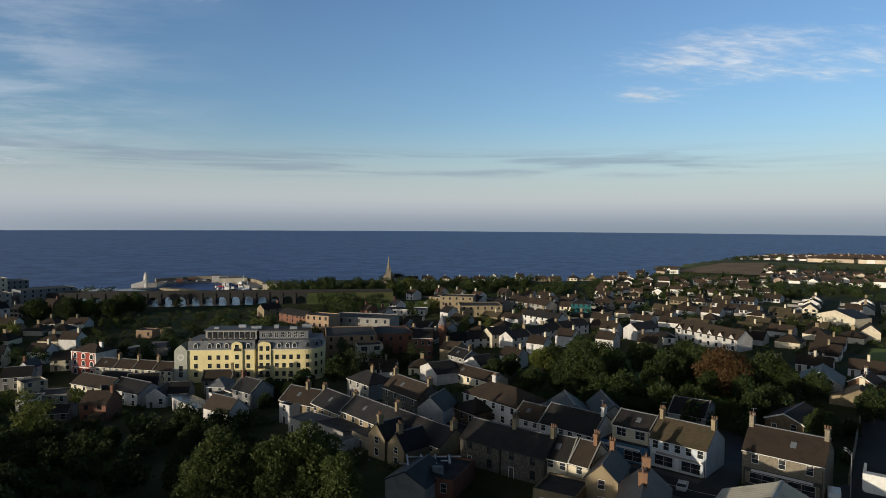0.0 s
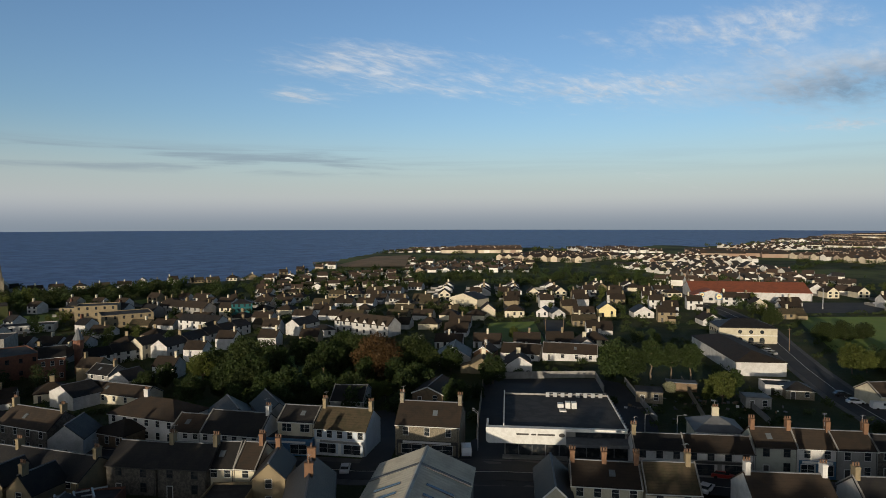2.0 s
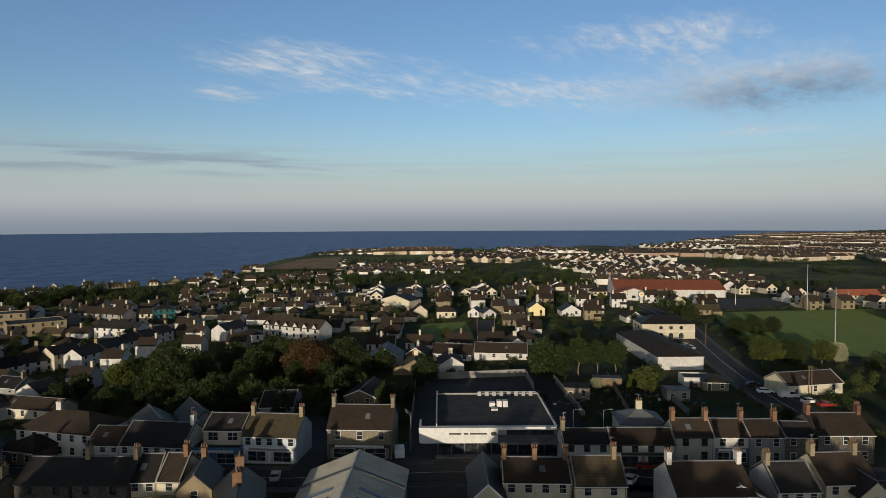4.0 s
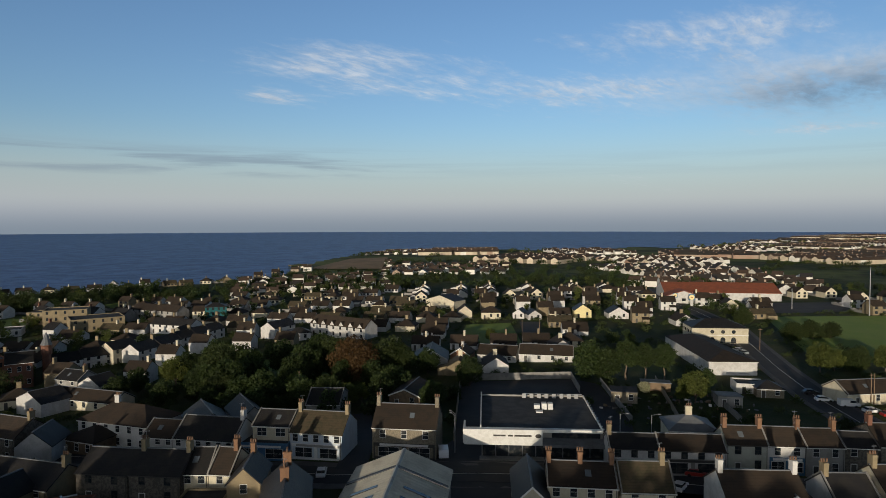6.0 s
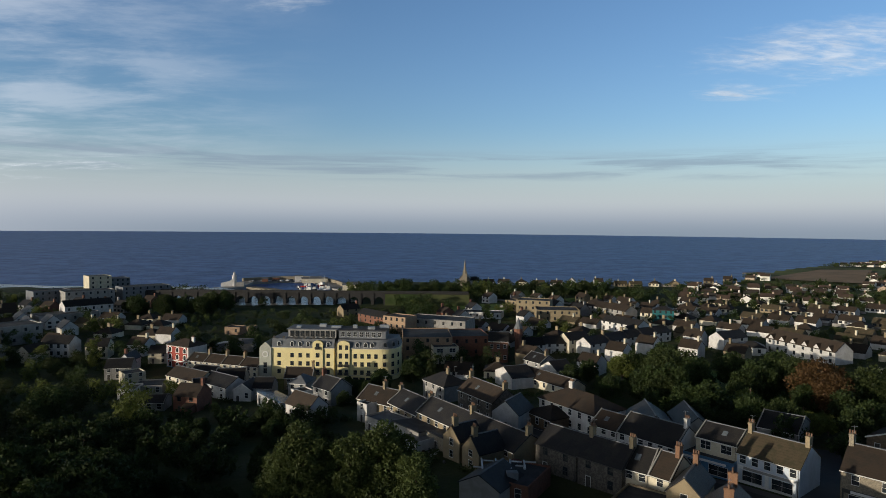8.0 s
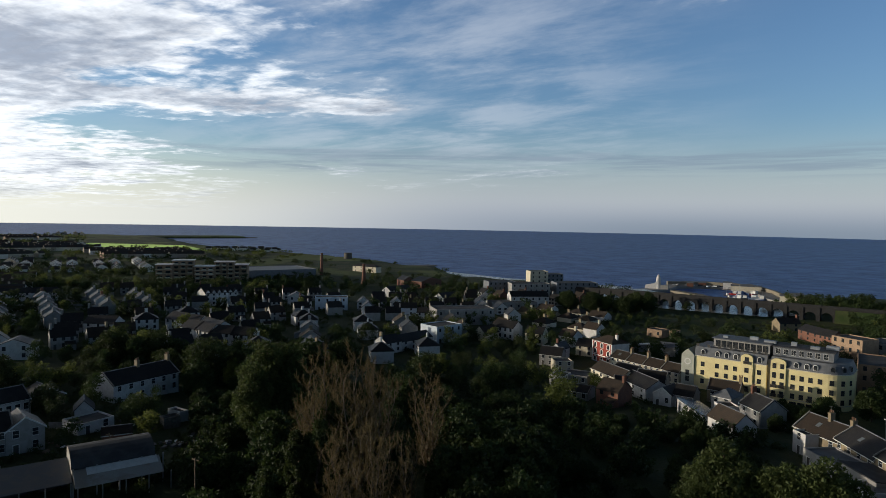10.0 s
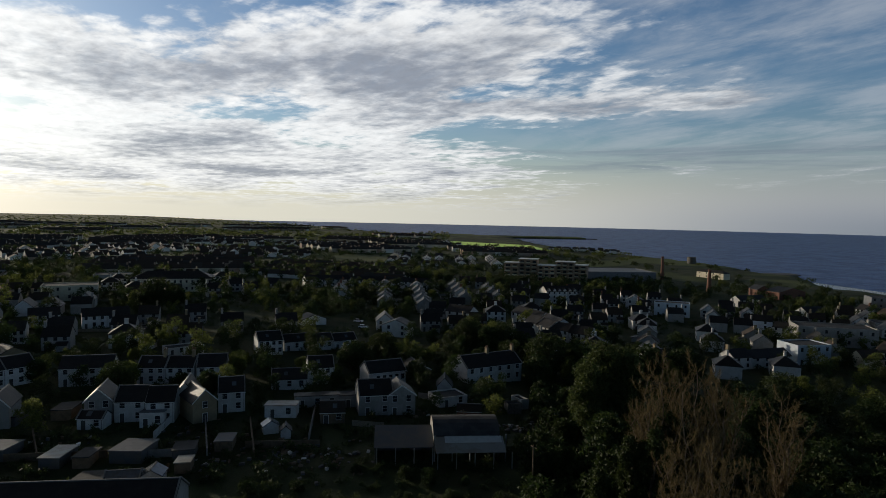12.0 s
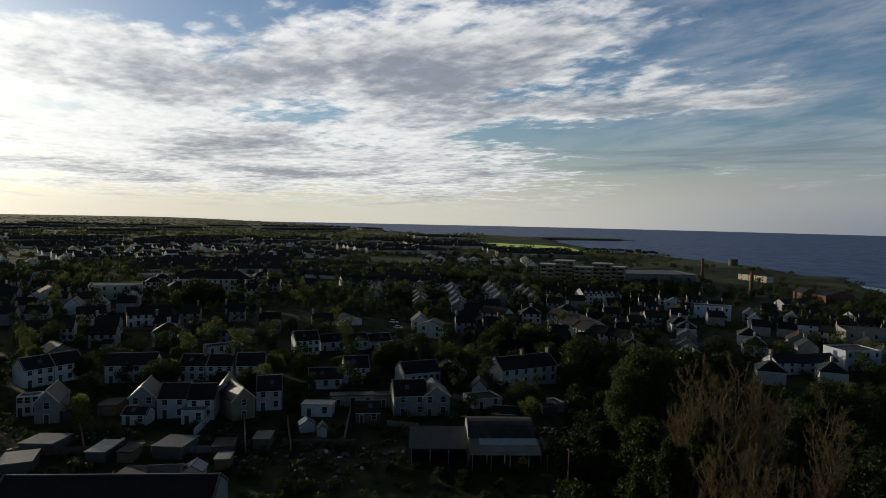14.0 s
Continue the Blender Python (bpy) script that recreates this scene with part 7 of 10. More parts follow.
house(-151.5, 222.1, 5.2, 4.5, 8.0, 4.5, roof='gy', rise=2.4, rows=2, cols=1, chims=(0.1,), stack=BRICK, label='two-storey white-rendered house with gable-fronted slate roof and one chimney', far=True)
house(-148.3, 236.0, 14.6, 7.7, 8.0, 4.5, rise=2.4, wall=CREAM, cols=2, label='two-storey cream-rendered house with gabled slate roof', far=True)
house(-126.5, 184.6, 14.3, 5.3, 8.0, 3.5, roof='flat', cover=FELT, rows=1, cols=2, label='single-storey white-rendered house with flat felt roof', name='flat_roofed_building', category='building')
house(-135.1, 201.2, 49.2, 7.0, 7.0, 4.5, roof='flat', wall=CREAM, cover=FELT, rows=2, cols=2, label='two-storey cream-rendered house with flat felt roof', name='flat_roofed_building', category='building')
house(-314.0, 427.0, 52.0, 15.3, 14.0, 17.0, roof='flat', wall=CREAM, cover=FELT, rows=5, cols=3, category='apartments', label='five-storey cream-rendered apartment block with flat felt roof', name='apartment_block', far=True)
# dark grey on the next three blocks stands for shade on their walls
house(-311.5, 447.2, 52.0, 14.6, 14.0, 14.0, roof='flat', wall=LEAD, cover=FELT, rows=4, cols=4, category='apartments', label='four-storey apartment block, walls darkened for shade, with flat felt roof', name='apartment_block', far=True)
house(-272.4, 404.8, 52.0, 32.7, 16.0, 12.0, roof='flat', wall=LEAD, cover=FELT, rows=4, cols=7, category='apartments', label='four-storey apartment block, walls darkened for shade, with flat felt roof', name='apartment_block', far=True)
house(-315.8, 375.5, 58.0, 22.5, 14.0, 11.0, roof='flat', wall=LEAD, cover=FELT, rows=3, cols=6, category='apartments', label='three-storey apartment block, walls darkened for shade, with flat felt roof', name='apartment_block', far=True)
house(-295.0, 378.0, 52.0, 30.2, 14.0, 11.0, roof='flat', wall=GREY, cover=FELT, rows=3, cols=7, category='apartments', label='three-storey grey-rendered apartment block with flat felt roof', name='apartment_block', far=True)
house(-260.4, 333.2, 52.0, 26.0, 12.0, 8.0, rise=3.0, cols=6, label='two-storey white-rendered house with gabled slate roof', far=True)
house(-261.4, 314.8, 58.0, 31.3, 14.0, 5.0, roof='flat', wall=GREY, cover=FELT, rows=1, cols=6, label='single-storey grey-rendered house with flat felt roof', name='flat_roofed_building', category='building', far=True)
# ---- the north side of the town ----
for turn, away, wide, tall, floors in ((68.9, 545, 12.0, 14.5, 4), (67.6, 556, 16.0, 17.5, 5), (65.9, 548, 15.0, 13.5, 4), (64.3, 560, 15.5, 16.5, 5), (62.8, 566, 12.0, 14.0, 4)):
    balcony_block(*polar(turn, away), turn - 8, wide, 14, tall, floors)
house(-518.8, 271.8, 79.7, 74.2, 50.0, 8.0, roof='flat', wall=LEAD, cover=LEAD, rows=0, category='factory', label='plain grey metal-clad factory with flat grey lead roof', name='factory', far=True)
house(-553.6, 425.3, 10.2, 33.3, 9.0, 6.0, roof='hip', rise=2.5, wall=CREAM, cols=4, label='two-storey cream-rendered house with hipped slate roof', far=True)
house(-399.0, 361.7, 73.8, 9.7, 14.0, 6.0, roof='gy', rise=3.0, wall=BRICK, rows=0, label='plain red brick house with gable-fronted slate roof', far=True)
house(-382.6, 366.8, 93.9, 25.9, 14.0, 6.0, roof='gy', rise=3.0, wall=BRICK, rows=1, cols=2, label='single-storey red brick house with gable-fronted slate roof', name='bungalow', far=True)
house(-350.1, 217.5, 57.4, 10.5, 9.0, 5.5, roof='gy', rise=3.0, rows=2, cols=2, label='two-storey white-rendered house with gable-fronted slate roof', far=True)
house(-324.8, 221.0, 54.3, 19.9, 10.0, 8.0, roof='flat', wall=PALEBLUE, cover=FELT, rows=2, cols=4, label='two-storey pale blue rendered house with flat felt roof', name='flat_roofed_building', category='building', far=True)
house(-366.2, 170.7, 94.4, 7.4, 10.0, 8.0, rise=3.0, rows=3, cols=2, gablets=2, label='three-storey white-rendered house with gabled slate roof', far=True)
house(-366.8, 178.1, 94.4, 7.4, 10.0, 8.0, rise=3.0, rows=3, cols=2, gablets=2, label='three-storey white-rendered house with gabled slate roof', far=True)
house(-367.4, 185.6, 94.4, 7.4, 10.0, 8.0, rise=3.0, rows=3, cols=2, gablets=2, label='three-storey white-rendered house with gabled slate roof', far=True)
house(-350.9, 304.5, 97.6, 12.4, 8.0, 5.0, rise=2.6, cols=3, label='two-storey white-rendered house with gabled slate roof', far=True)
house(-352.6, 316.8, 97.6, 12.4, 8.0, 5.0, rise=2.6, cols=3, label='two-storey white-rendered house with gabled slate roof', far=True)
house(-204.9, 207.0, 86.0, 15.8, 12.0, 8.0, roof='flat', wall=PALEBLUE, cover=FELT, rows=2, cols=4, label='two-storey pale blue rendered house with flat felt roof', name='flat_roofed_building', category='building', far=True)
house(-200.6, 172.6, 93.3, 9.1, 8.0, 4.8, rise=2.6, cols=2, chims=(0.0,), label='two-storey white-rendered house with gabled slate roof and one chimney', far=True)
house(-201.1, 181.7, 93.8, 19.7, 8.0, 4.5, rise=2.4, cols=4, label='two-storey white-rendered house with gabled slate roof', far=True)
house(-202.6, 136.6, 86.5, 7.6, 8.0, 4.8, rise=2.6, cols=3, chims=(0.6,), label='two-storey white-rendered house with gabled slate roof and one chimney')
house(-300.4, 308.6, 93.4, 16.0, 8.0, 5.0, rise=2.6, cols=3, label='two-storey white-rendered house with gabled slate roof', far=True)
house(-260.4, 246.3, 29.9, 10.4, 8.0, 5.0, rise=2.4, cols=3, label='two-storey white-rendered house with gabled slate roof', far=True)
house(-281.2, 247.3, 47.6, 13.6, 9.0, 5.0, rise=2.6, wall=PALEBLUE, cols=2, label='two-storey pale blue rendered house with gabled slate roof', far=True)
# cream walls greyed to paint in their unlit side
house(-240.5, 242.5, 60.0, 33.6, 16.0, 9.0, roof='flat', wall=GREY, cover=FELT, rows=2, cols=7, label='two-storey house with greyed walls and flat felt roof', name='flat_roofed_building', category='building', far=True)
house(-276.7, 117.6, 10.6, 9.9, 9.0, 5.2, rise=2.8, cols=2, label='two-storey white-rendered house with gabled slate roof', far=True)
house(-266.9, 119.5, 10.6, 9.9, 9.0, 5.2, rise=2.8, cols=2, label='two-storey white-rendered house with gabled slate roof', far=True)
house(-257.2, 121.3, 39.1, 9.6, 9.0, 5.2, rise=2.8, cols=3, label='two-storey white-rendered house with gabled slate roof', far=True)
house(-249.6, 127.4, 39.1, 9.6, 9.0, 5.2, rise=2.8, cols=3, label='two-storey white-rendered house with gabled slate roof', far=True)
# ---- the housing towards the low sun ----
house(-180.8, 11.1, 91.0, 7.3, 8.0, 5.0, rise=2.6, cols=2, label='two-storey white-rendered house with gabled slate roof')
house(-175.4, 0.9, 88.1, 9.6, 8.0, 3.0, rise=2.2, rows=1, cols=3, label='single-storey white-rendered house with gabled slate roof', name='bungalow')
house(-149.8, 21.3, 88.6, 8.4, 9.0, 5.2, rise=2.8, wall=GREY, cols=2, label='two-storey grey-rendered house with gabled slate roof')
house(-149.3, 28.3, 88.3, 6.8, 8.0, 5.2, roof='gy', rise=2.4, wall=GREY, cols=2, verge=TRIM, label='two-storey grey-rendered house with gable-fronted slate roof')
house(-178.9, 28.2, 101.6, 11.6, 8.0, 4.0, rise=2.6, cols=6, rows=1, label='single-storey white-rendered house with gabled slate roof', name='bungalow')
house(-187.0, 41.2, 94.0, 7.7, 9.0, 3.0, roof='gy', rise=2.0, wall=TAN, rows=1, cols=2, verge=TRIM, label='single-storey tan pebble-dashed house with gable-fronted slate roof', name='bungalow')
house(-181.4, 58.9, 104.4, 20.6, 10.0, 5.5, rise=3.0, cols=6, chims=(0.5, 1.0), label='two-storey white-rendered house with gabled slate roof and chimneys')
house(-155.0, -39.6, 90.5, 5.7, 9.0, 5.0, roof='gy', rise=2.6, wall=GREY, cols=2, verge=TRIM, label='two-storey grey-rendered house with gable-fronted slate roof')
house(-153.9, -33.3, 84.9, 6.7, 8.0, 4.8, rise=2.6, cols=2, label='two-storey white-rendered house with gabled slate roof')
house(-151.5, -26.3, 86.8, 5.9, 8.0, 5.0, rise=2.6, cols=2, label='two-storey white-rendered house with gabled slate roof')
house(-157.4, -21.0, 88.4, 4.3, 9.0, 5.0, roof='gy', rise=2.6, cols=1, label='two-storey white-rendered house with gable-fronted slate roof')
house(-153.7, -58.7, 94.2, 4.8, 9.0, 5.0, roof='gy', rise=2.6, wall=GREY, cols=1, verge=TRIM, label='two-storey grey-rendered house with gable-fronted slate roof')
house(-149.2, -16.2, 114.7, 5.4, 9.0, 5.0, roof='gy', rise=2.6, wall=TAN, cols=1, verge=TRIM, label='two-storey tan pebble-dashed house with gable-fronted slate roof')
house(-156.4, -11.4, 93.1, 6.1, 9.0, 5.0, rise=2.6, cols=2, label='two-storey white-rendered house with gabled slate roof')
house(-219.3, -3.2, 102.0, 8.3, 8.0, 5.0, rise=2.6, cols=4, label='two-storey white-rendered house with gabled slate roof')
house(-226.4, 5.5, 103.2, 9.0, 7.0, 3.4, rise=2.2, rows=1, cols=3, label='single-storey white-rendered house with gabled slate roof', name='bungalow')
house(-228.5, 14.3, 103.2, 9.0, 7.0, 3.4, rise=2.2, rows=1, cols=3, label='single-storey white-rendered house with gabled slate roof', name='bungalow')
house(-230.5, 23.1, 103.2, 9.0, 7.0, 3.4, rise=2.2, rows=1, cols=3, label='single-storey white-rendered house with gabled slate roof', name='bungalow')
house(-430.0, 24.3, 104.3, 10.4, 8.0, 5.0, rise=2.6, cols=3, label='two-storey white-rendered house with gabled slate roof', far=True)
house(-432.6, 34.5, 104.3, 10.4, 8.0, 5.0, rise=2.6, cols=3, label='two-storey white-rendered house with gabled slate roof', far=True)
house(-435.1, 44.6, 104.3, 10.4, 8.0, 5.0, rise=2.6, cols=3, label='two-storey white-rendered house with gabled slate roof', far=True)
house(-434.1, 55.2, 81.2, 13.3, 8.0, 5.0, rise=2.6, cols=3, label='two-storey white-rendered house with gabled slate roof', far=True)
house(-432.1, 68.3, 81.2, 13.3, 8.0, 5.0, rise=2.6, cols=3, label='two-storey white-rendered house with gabled slate roof', far=True)
house(-430.0, 81.4, 81.2, 13.3, 8.0, 5.0, rise=2.6, cols=3, label='two-storey white-rendered house with gabled slate roof', far=True)
house(-428.0, 94.6, 81.2, 13.3, 8.0, 5.0, rise=2.6, cols=3, label='two-storey white-rendered house with gabled slate roof', far=True)
house(-279.5, 14.4, 109.6, 11.3, 8.0, 2.6, roof='gy', rise=2.0, rows=1, cols=1, label='single-storey white-rendered house with gable-fronted slate roof', name='bungalow', far=True)
house(-259.5, 46.0, 63.3, 11.8, 8.0, 5.0, roof='gy', rise=2.4, cols=2, label='two-storey white-rendered house with gable-fronted slate roof', far=True)
house(-303.4, 86.3, 39.8, 13.6, 9.0, 5.0, roof='gx', rise=2.8, cols=3, label='two-storey white-rendered house with gabled slate roof', far=True)
house(-301.1, 120.7, 16.9, 10.6, 9.0, 5.4, rise=2.8, cols=3, label='two-storey white-rendered house with gabled slate roof', far=True)
house(-290.8, 123.8, 16.9, 10.6, 9.0, 5.4, rise=2.8, cols=3, label='two-storey white-rendered house with gabled slate roof', far=True)
house(-280.6, 126.9, 0.8, 17.3, 9.0, 5.4, rise=2.8, cols=2, label='two-storey white-rendered house with gabled slate roof', far=True)
house(-282.5, -92.0, 107.0, 11.0, 8.0, 5.0, rise=2.6, cols=4, label='two-storey white-rendered house with gabled slate roof', far=True)
house(-277.6, -71.5, 106.5, 8.6, 9.0, 5.2, rise=2.6, cols=3, label='two-storey white-rendered house with gabled slate roof', far=True)
house(-280.0, -63.2, 106.5, 8.6, 9.0, 5.2, rise=2.6, cols=3, label='two-storey white-rendered house with gabled slate roof', far=True)
house(-362.0, -112.3, 101.9, 25.9, 16.0, 8.0, roof='flat', wall=CREAM, cover=FELT, rows=2, cols=5, label='two-storey cream-rendered house with flat felt roof', name='flat_roofed_building', category='building', far=True)
house(-398.2, -77.4, 89.6, 45.0, 16.0, 8.0, roof='hip', rise=4.0, wall=CREAM, rows=2, cols=14, category='school building', label='two-storey cream-rendered school building with hipped slate roof', name='school_building', far=True)
house(-444.3, -108.2, 97.6, 22.2, 14.0, 6.0, roof='flat', wall=GREY, cover=FELT, rows=1, cols=4, label='single-storey grey-rendered house with flat felt roof', name='flat_roofed_building', category='building', far=True)
house(-363.9, -135.2, 118.8, 9.8, 9.0, 4.5, roof='gy', rise=2.6, cover=REDTILE, rows=1, cols=1, label='single-storey white-rendered house with gable-fronted red tiled roof', name='bungalow', far=True)
house(-247.3, -100.1, 100.0, 5.9, 9.0, 5.0, rise=2.6, cols=3, label='two-storey white-rendered house with gabled slate roof', far=True)
house(-248.3, -94.2, 100.0, 5.9, 9.0, 5.0, rise=2.6, cols=3, label='two-storey white-rendered house with gabled slate roof', far=True)
house(-249.3, -88.3, 100.0, 5.9, 9.0, 5.0, rise=2.6, cols=3, label='two-storey white-rendered house with gabled slate roof', far=True)
house(-124.7, 190.1, 20.4, 8.9, 9.0, 3.4, roof='flat', wall=GREY, cover=FELT, rows=1, cols=3, label='single-storey grey-rendered house with flat felt roof', name='flat_roofed_building', category='building')
house(-111.0, 169.4, 15.3, 8.4, 8.0, 3.0, roof='gx', rise=1.4, wall=GREY, cover=SLATE, rows=1, cols=3, label='single-storey grey-rendered house with gabled slate roof', name='bungalow')
house(-103.0, 188.8, 34.3, 7.4, 8.0, 3.4, roof='gx', rise=2.4, wall=CREAM, cover=SLATE, rows=1, cols=2, label='single-storey cream-rendered house with gabled slate roof', name='bungalow')
house(-100.2, 197.1, 15.3, 9.7, 9.0, 4.5, roof='gx', rise=3.0, wall=GREY, cover=SLATE, rows=2, cols=3, label='two-storey grey-rendered house with gabled slate roof')
house(-82.8, 187.5, 7.3, 6.0, 8.0, 4.2, roof='gx', rise=2.6, wall=GREY, cover=SLATE, rows=1, cols=2, label='single-storey grey-rendered house with gabled slate roof', name='bungalow')
house(-72.1, 190.1, -4.2, 5.9, 8.0, 5.5, roof='hip', rise=2.0, wall=GREY, cover=LEAD, rows=2, cols=2, label='two-storey grey-rendered house with hipped grey lead roof')
house(-69.9, 186.7, -43.6, 5.3, 5.0, 4.0, roof='flat', wall=WHITE, cover=FELT, rows=1, cols=1, label='single-storey white-rendered house with flat felt roof', name='flat_roofed_building', category='building')
house(-147.7, 208.2, 21.2, 8.9, 9.0, 4.5, roof='gx', rise=2.6, wall=GREY, cover=SLATE, rows=2, cols=3, label='two-storey grey-rendered house with gabled slate roof')
house(-113.8, 205.3, -9.0, 9.2, 8.0, 4.5, roof='gx', rise=2.6, wall=CREAM, cover=SLATE, rows=2, cols=2, label='two-storey cream-rendered house with gabled slate roof')
house(-149.8, 305.6, -3.6, 8.3, 7.0, 4.0, roof='flat', wall=BUFF, cover=FELT, rows=1, cols=2, label='single-storey buff brick house with flat felt roof', name='flat_roofed_building', category='building', far=True)
house(-136.7, 302.8, 3.8, 3.8, 5.0, 5.0, roof='flat', wall=BUFF, cover=FELT, rows=0, label='plain buff brick house with flat felt roof', name='flat_roofed_building', category='building', far=True)
house(-136.2, 257.4, 56.2, 16.6, 5.0, 3.2, roof='mono', rise=0.5, wall=LEAD, cover=TIN, rows=0, category='platform shelter', label='plain grey metal-clad platform shelter with lean-to corrugated metal roof', name='platform shelter', far=True)
house(-123.5, 263.8, 14.8, 7.0, 8.0, 4.0, roof='gx', rise=1.6, wall=GREY, cover=LEAD, rows=0, label='plain grey-rendered house with gabled grey lead roof', far=True)
house(-106.8, 374.8, 46.3, 12.1, 8.0, 5.0, roof='gx', rise=2.6, wall=TAN, cover=SLATE, rows=2, cols=2, chims=(1.0,), stack=BRICK, label='two-storey tan pebble-dashed house with gabled slate roof and one chimney', far=True)
house(-94.5, 362.4, -41.9, 16.0, 8.0, 5.0, roof='gx', rise=2.6, wall=BRICK, cover=SLATE, rows=2, cols=3, label='two-storey red brick house with gabled slate roof', far=True)
house(-82.6, 351.7, -33.2, 8.0, 8.0, 5.0, roof='gx', rise=2.6, wall=BRICK, cover=SLATE, rows=2, cols=3, label='two-storey red brick house with gabled slate roof', far=True)
house(2.2, 244.3, -51.6, 10.0, 8.0, 4.6, roof='gx', rise=2.6, wall=GREY, cover=SLATE, rows=2, cols=2, chims=(0.9,), label='two-storey grey-rendered house with gabled slate roof and one chimney')
house(8.4, 234.6, -54.5, 9.4, 8.0, 4.0, roof='gy', rise=2.6, cover=SLATE, rows=1, cols=1, label='single-storey white-rendered house with gable-fronted slate roof', name='bungalow')
house(2.0, 163.9, -51.8, 10.0, 10.0, 3.4, roof='hip', rise=2.0, wall=WOOD, cover=BROWNTILE, rows=1, cols=3, label='single-storey weathered timber house with hipped brown tiled roof', name='bungalow')
house(27.3, 148.8, -0.7, 9.2, 14.0, 4.0, roof='gy', rise=3.0, wall=GREY, cover=SLATE, rows=0, label='plain grey-rendered house with gable-fronted slate roof')
house(37.5, 148.5, -1.1, 7.4, 14.0, 4.0, roof='gy', rise=3.0, wall=GREY, cover=SLATE, rows=0, label='plain grey-rendered house with gable-fronted slate roof')
house(55.5, 152.8, -34.3, 8.7, 12.0, 4.0, roof='gx', rise=2.6, wall=GREY, cover=SLATE, rows=0, label='plain grey-rendered house with gabled slate roof')
# ---- sheds and outbuildings of the back gardens ----
house(-134.9, -54.3, 79.1, 6.5, 6.8, 1.9, roof='mono', rise=0.5, wall=DARKTIN, cover=LEAD, rows=0, category='shed', label='plain dark sheet-metal shed with lean-to grey lead roof', name='shed')
house(-128.5, -40.5, 80.9, 3.7, 7.5, 1.8, roof='mono', rise=0.5, wall=DARKTIN, cover=TIN, rows=0, category='shed', label='plain dark sheet-metal shed with lean-to corrugated metal roof', name='shed')
house(-127.5, -34.7, 83.2, 2.9, 6.0, 1.8, roof='mono', rise=0.5, wall=WOOD, cover=FELT, rows=0, category='shed', label='plain weathered timber shed with lean-to felt roof', name='shed')
house(-128.9, -28.8, 75.6, 6.0, 7.5, 2.1, roof='mono', rise=0.5, wall=DARKTIN, cover=LEAD, rows=0, category='shed', label='plain dark sheet-metal shed with lean-to grey lead roof', name='shed')
house(-123.2, -53.3, 101.0, 5.5, 7.5, 2.1, roof='mono', rise=0.5, wall=DARKTIN, cover=DARKTIN, rows=0, category='shed', label='plain dark sheet-metal shed with lean-to dark sheet roof', name='shed')
house(-130.7, -10.2, 84.8, 3.4, 6.0, 1.8, roof='mono', rise=0.5, wall=WOOD, cover=DARKTIN, rows=0, category='shed', label='plain weathered timber shed with lean-to dark sheet roof', name='shed')
house(-120.9, -16.3, 86.7, 2.7, 4.5, 1.8, roof='mono', rise=0.5, wall=WOOD, cover=TIN, rows=0, category='shed', label='plain weathered timber shed with lean-to corrugated metal roof', name='shed')
house(-127.3, -17.6, 89.8, 4.1, 6.0, 1.8, roof='mono', rise=0.5, wall=DARKTIN, cover=FELT, rows=0, category='shed', label='plain dark sheet-metal shed with lean-to felt roof', name='shed')
house(-155.6, -57.5, 83.1, 4.4, 6.0, 1.8, roof='mono', rise=0.5, wall=DARKTIN, cover=SLATE, rows=0, category='shed', label='plain dark sheet-metal shed with lean-to slate roof', name='shed')
house(-157.7, -47.1, 87.8, 4.2, 7.5, 2.1, roof='mono', rise=0.5, wall=WOOD, cover=FELT, rows=0, category='shed', label='plain weathered timber shed with lean-to felt roof', name='shed')
house(-116.8, -31.8, 81.3, 4.9, 4.5, 1.8, roof='mono', rise=0.5, wall=WOOD, cover=FELT, rows=0, category='shed', label='plain weathered timber shed with lean-to felt roof', name='shed')
house(-116.5, -27.0, 87.6, 5.8, 3.0, 2.0, roof='gx', rise=0.8, wall=WHITE, cover=PALEGLASS, rows=0, category='greenhouse', label='plain white-rendered greenhouse with gabled glazed roof', name='greenhouse')
house(-116.7, -21.2, 83.5, 3.4, 3.5, 2.0, roof='gy', rise=1.0, wall=WHITE, cover=PALEGLASS, rows=0, category='greenhouse', label='plain white-rendered greenhouse with gable-fronted glazed roof', name='greenhouse')
house(-148.9, -27.2, 85.5, 5.0, 4.0, 3.0, roof='mono', rise=0.6, cover=LEAD, rows=1, cols=2, category='extension', label='single-storey white-rendered extension with lean-to grey lead roof', name='extension')
house(-160.0, -64.8, 94.2, 4.7, 4.0, 4.6, roof='flat', cover=LEAD, rows=2, cols=3, label='two-storey white-rendered house with flat grey lead roof', name='flat_roofed_building', category='building')
house(-150.4, -39.9, 77.1, 5.5, 4.0, 2.6, roof='gx', rise=1.2, cover=SLATE, rows=1, cols=2, label='single-storey white-rendered house with gabled slate roof', name='bungalow')
house(-139.2, -0.8, 99.7, 3.2, 2.5, 2.0, roof='gy', rise=1.0, wall=WHITE, cover=PALEGLASS, rows=0, category='greenhouse', label='plain white-rendered greenhouse with gable-fronted glazed roof', name='greenhouse')
house(-135.8, 2.7, 88.4, 2.1, 2.5, 2.0, roof='gy', rise=1.0, wall=WHITE, cover=SLATE, rows=0, category='shed', label='plain white-rendered shed with gable-fronted slate roof', name='shed')
house(-151.3, -0.7, 79.4, 7.3, 5.0, 2.6, roof='mono', rise=0.5, cover=TIN, rows=1, cols=2, label='single-storey white-rendered house with lean-to corrugated metal roof', name='bungalow')
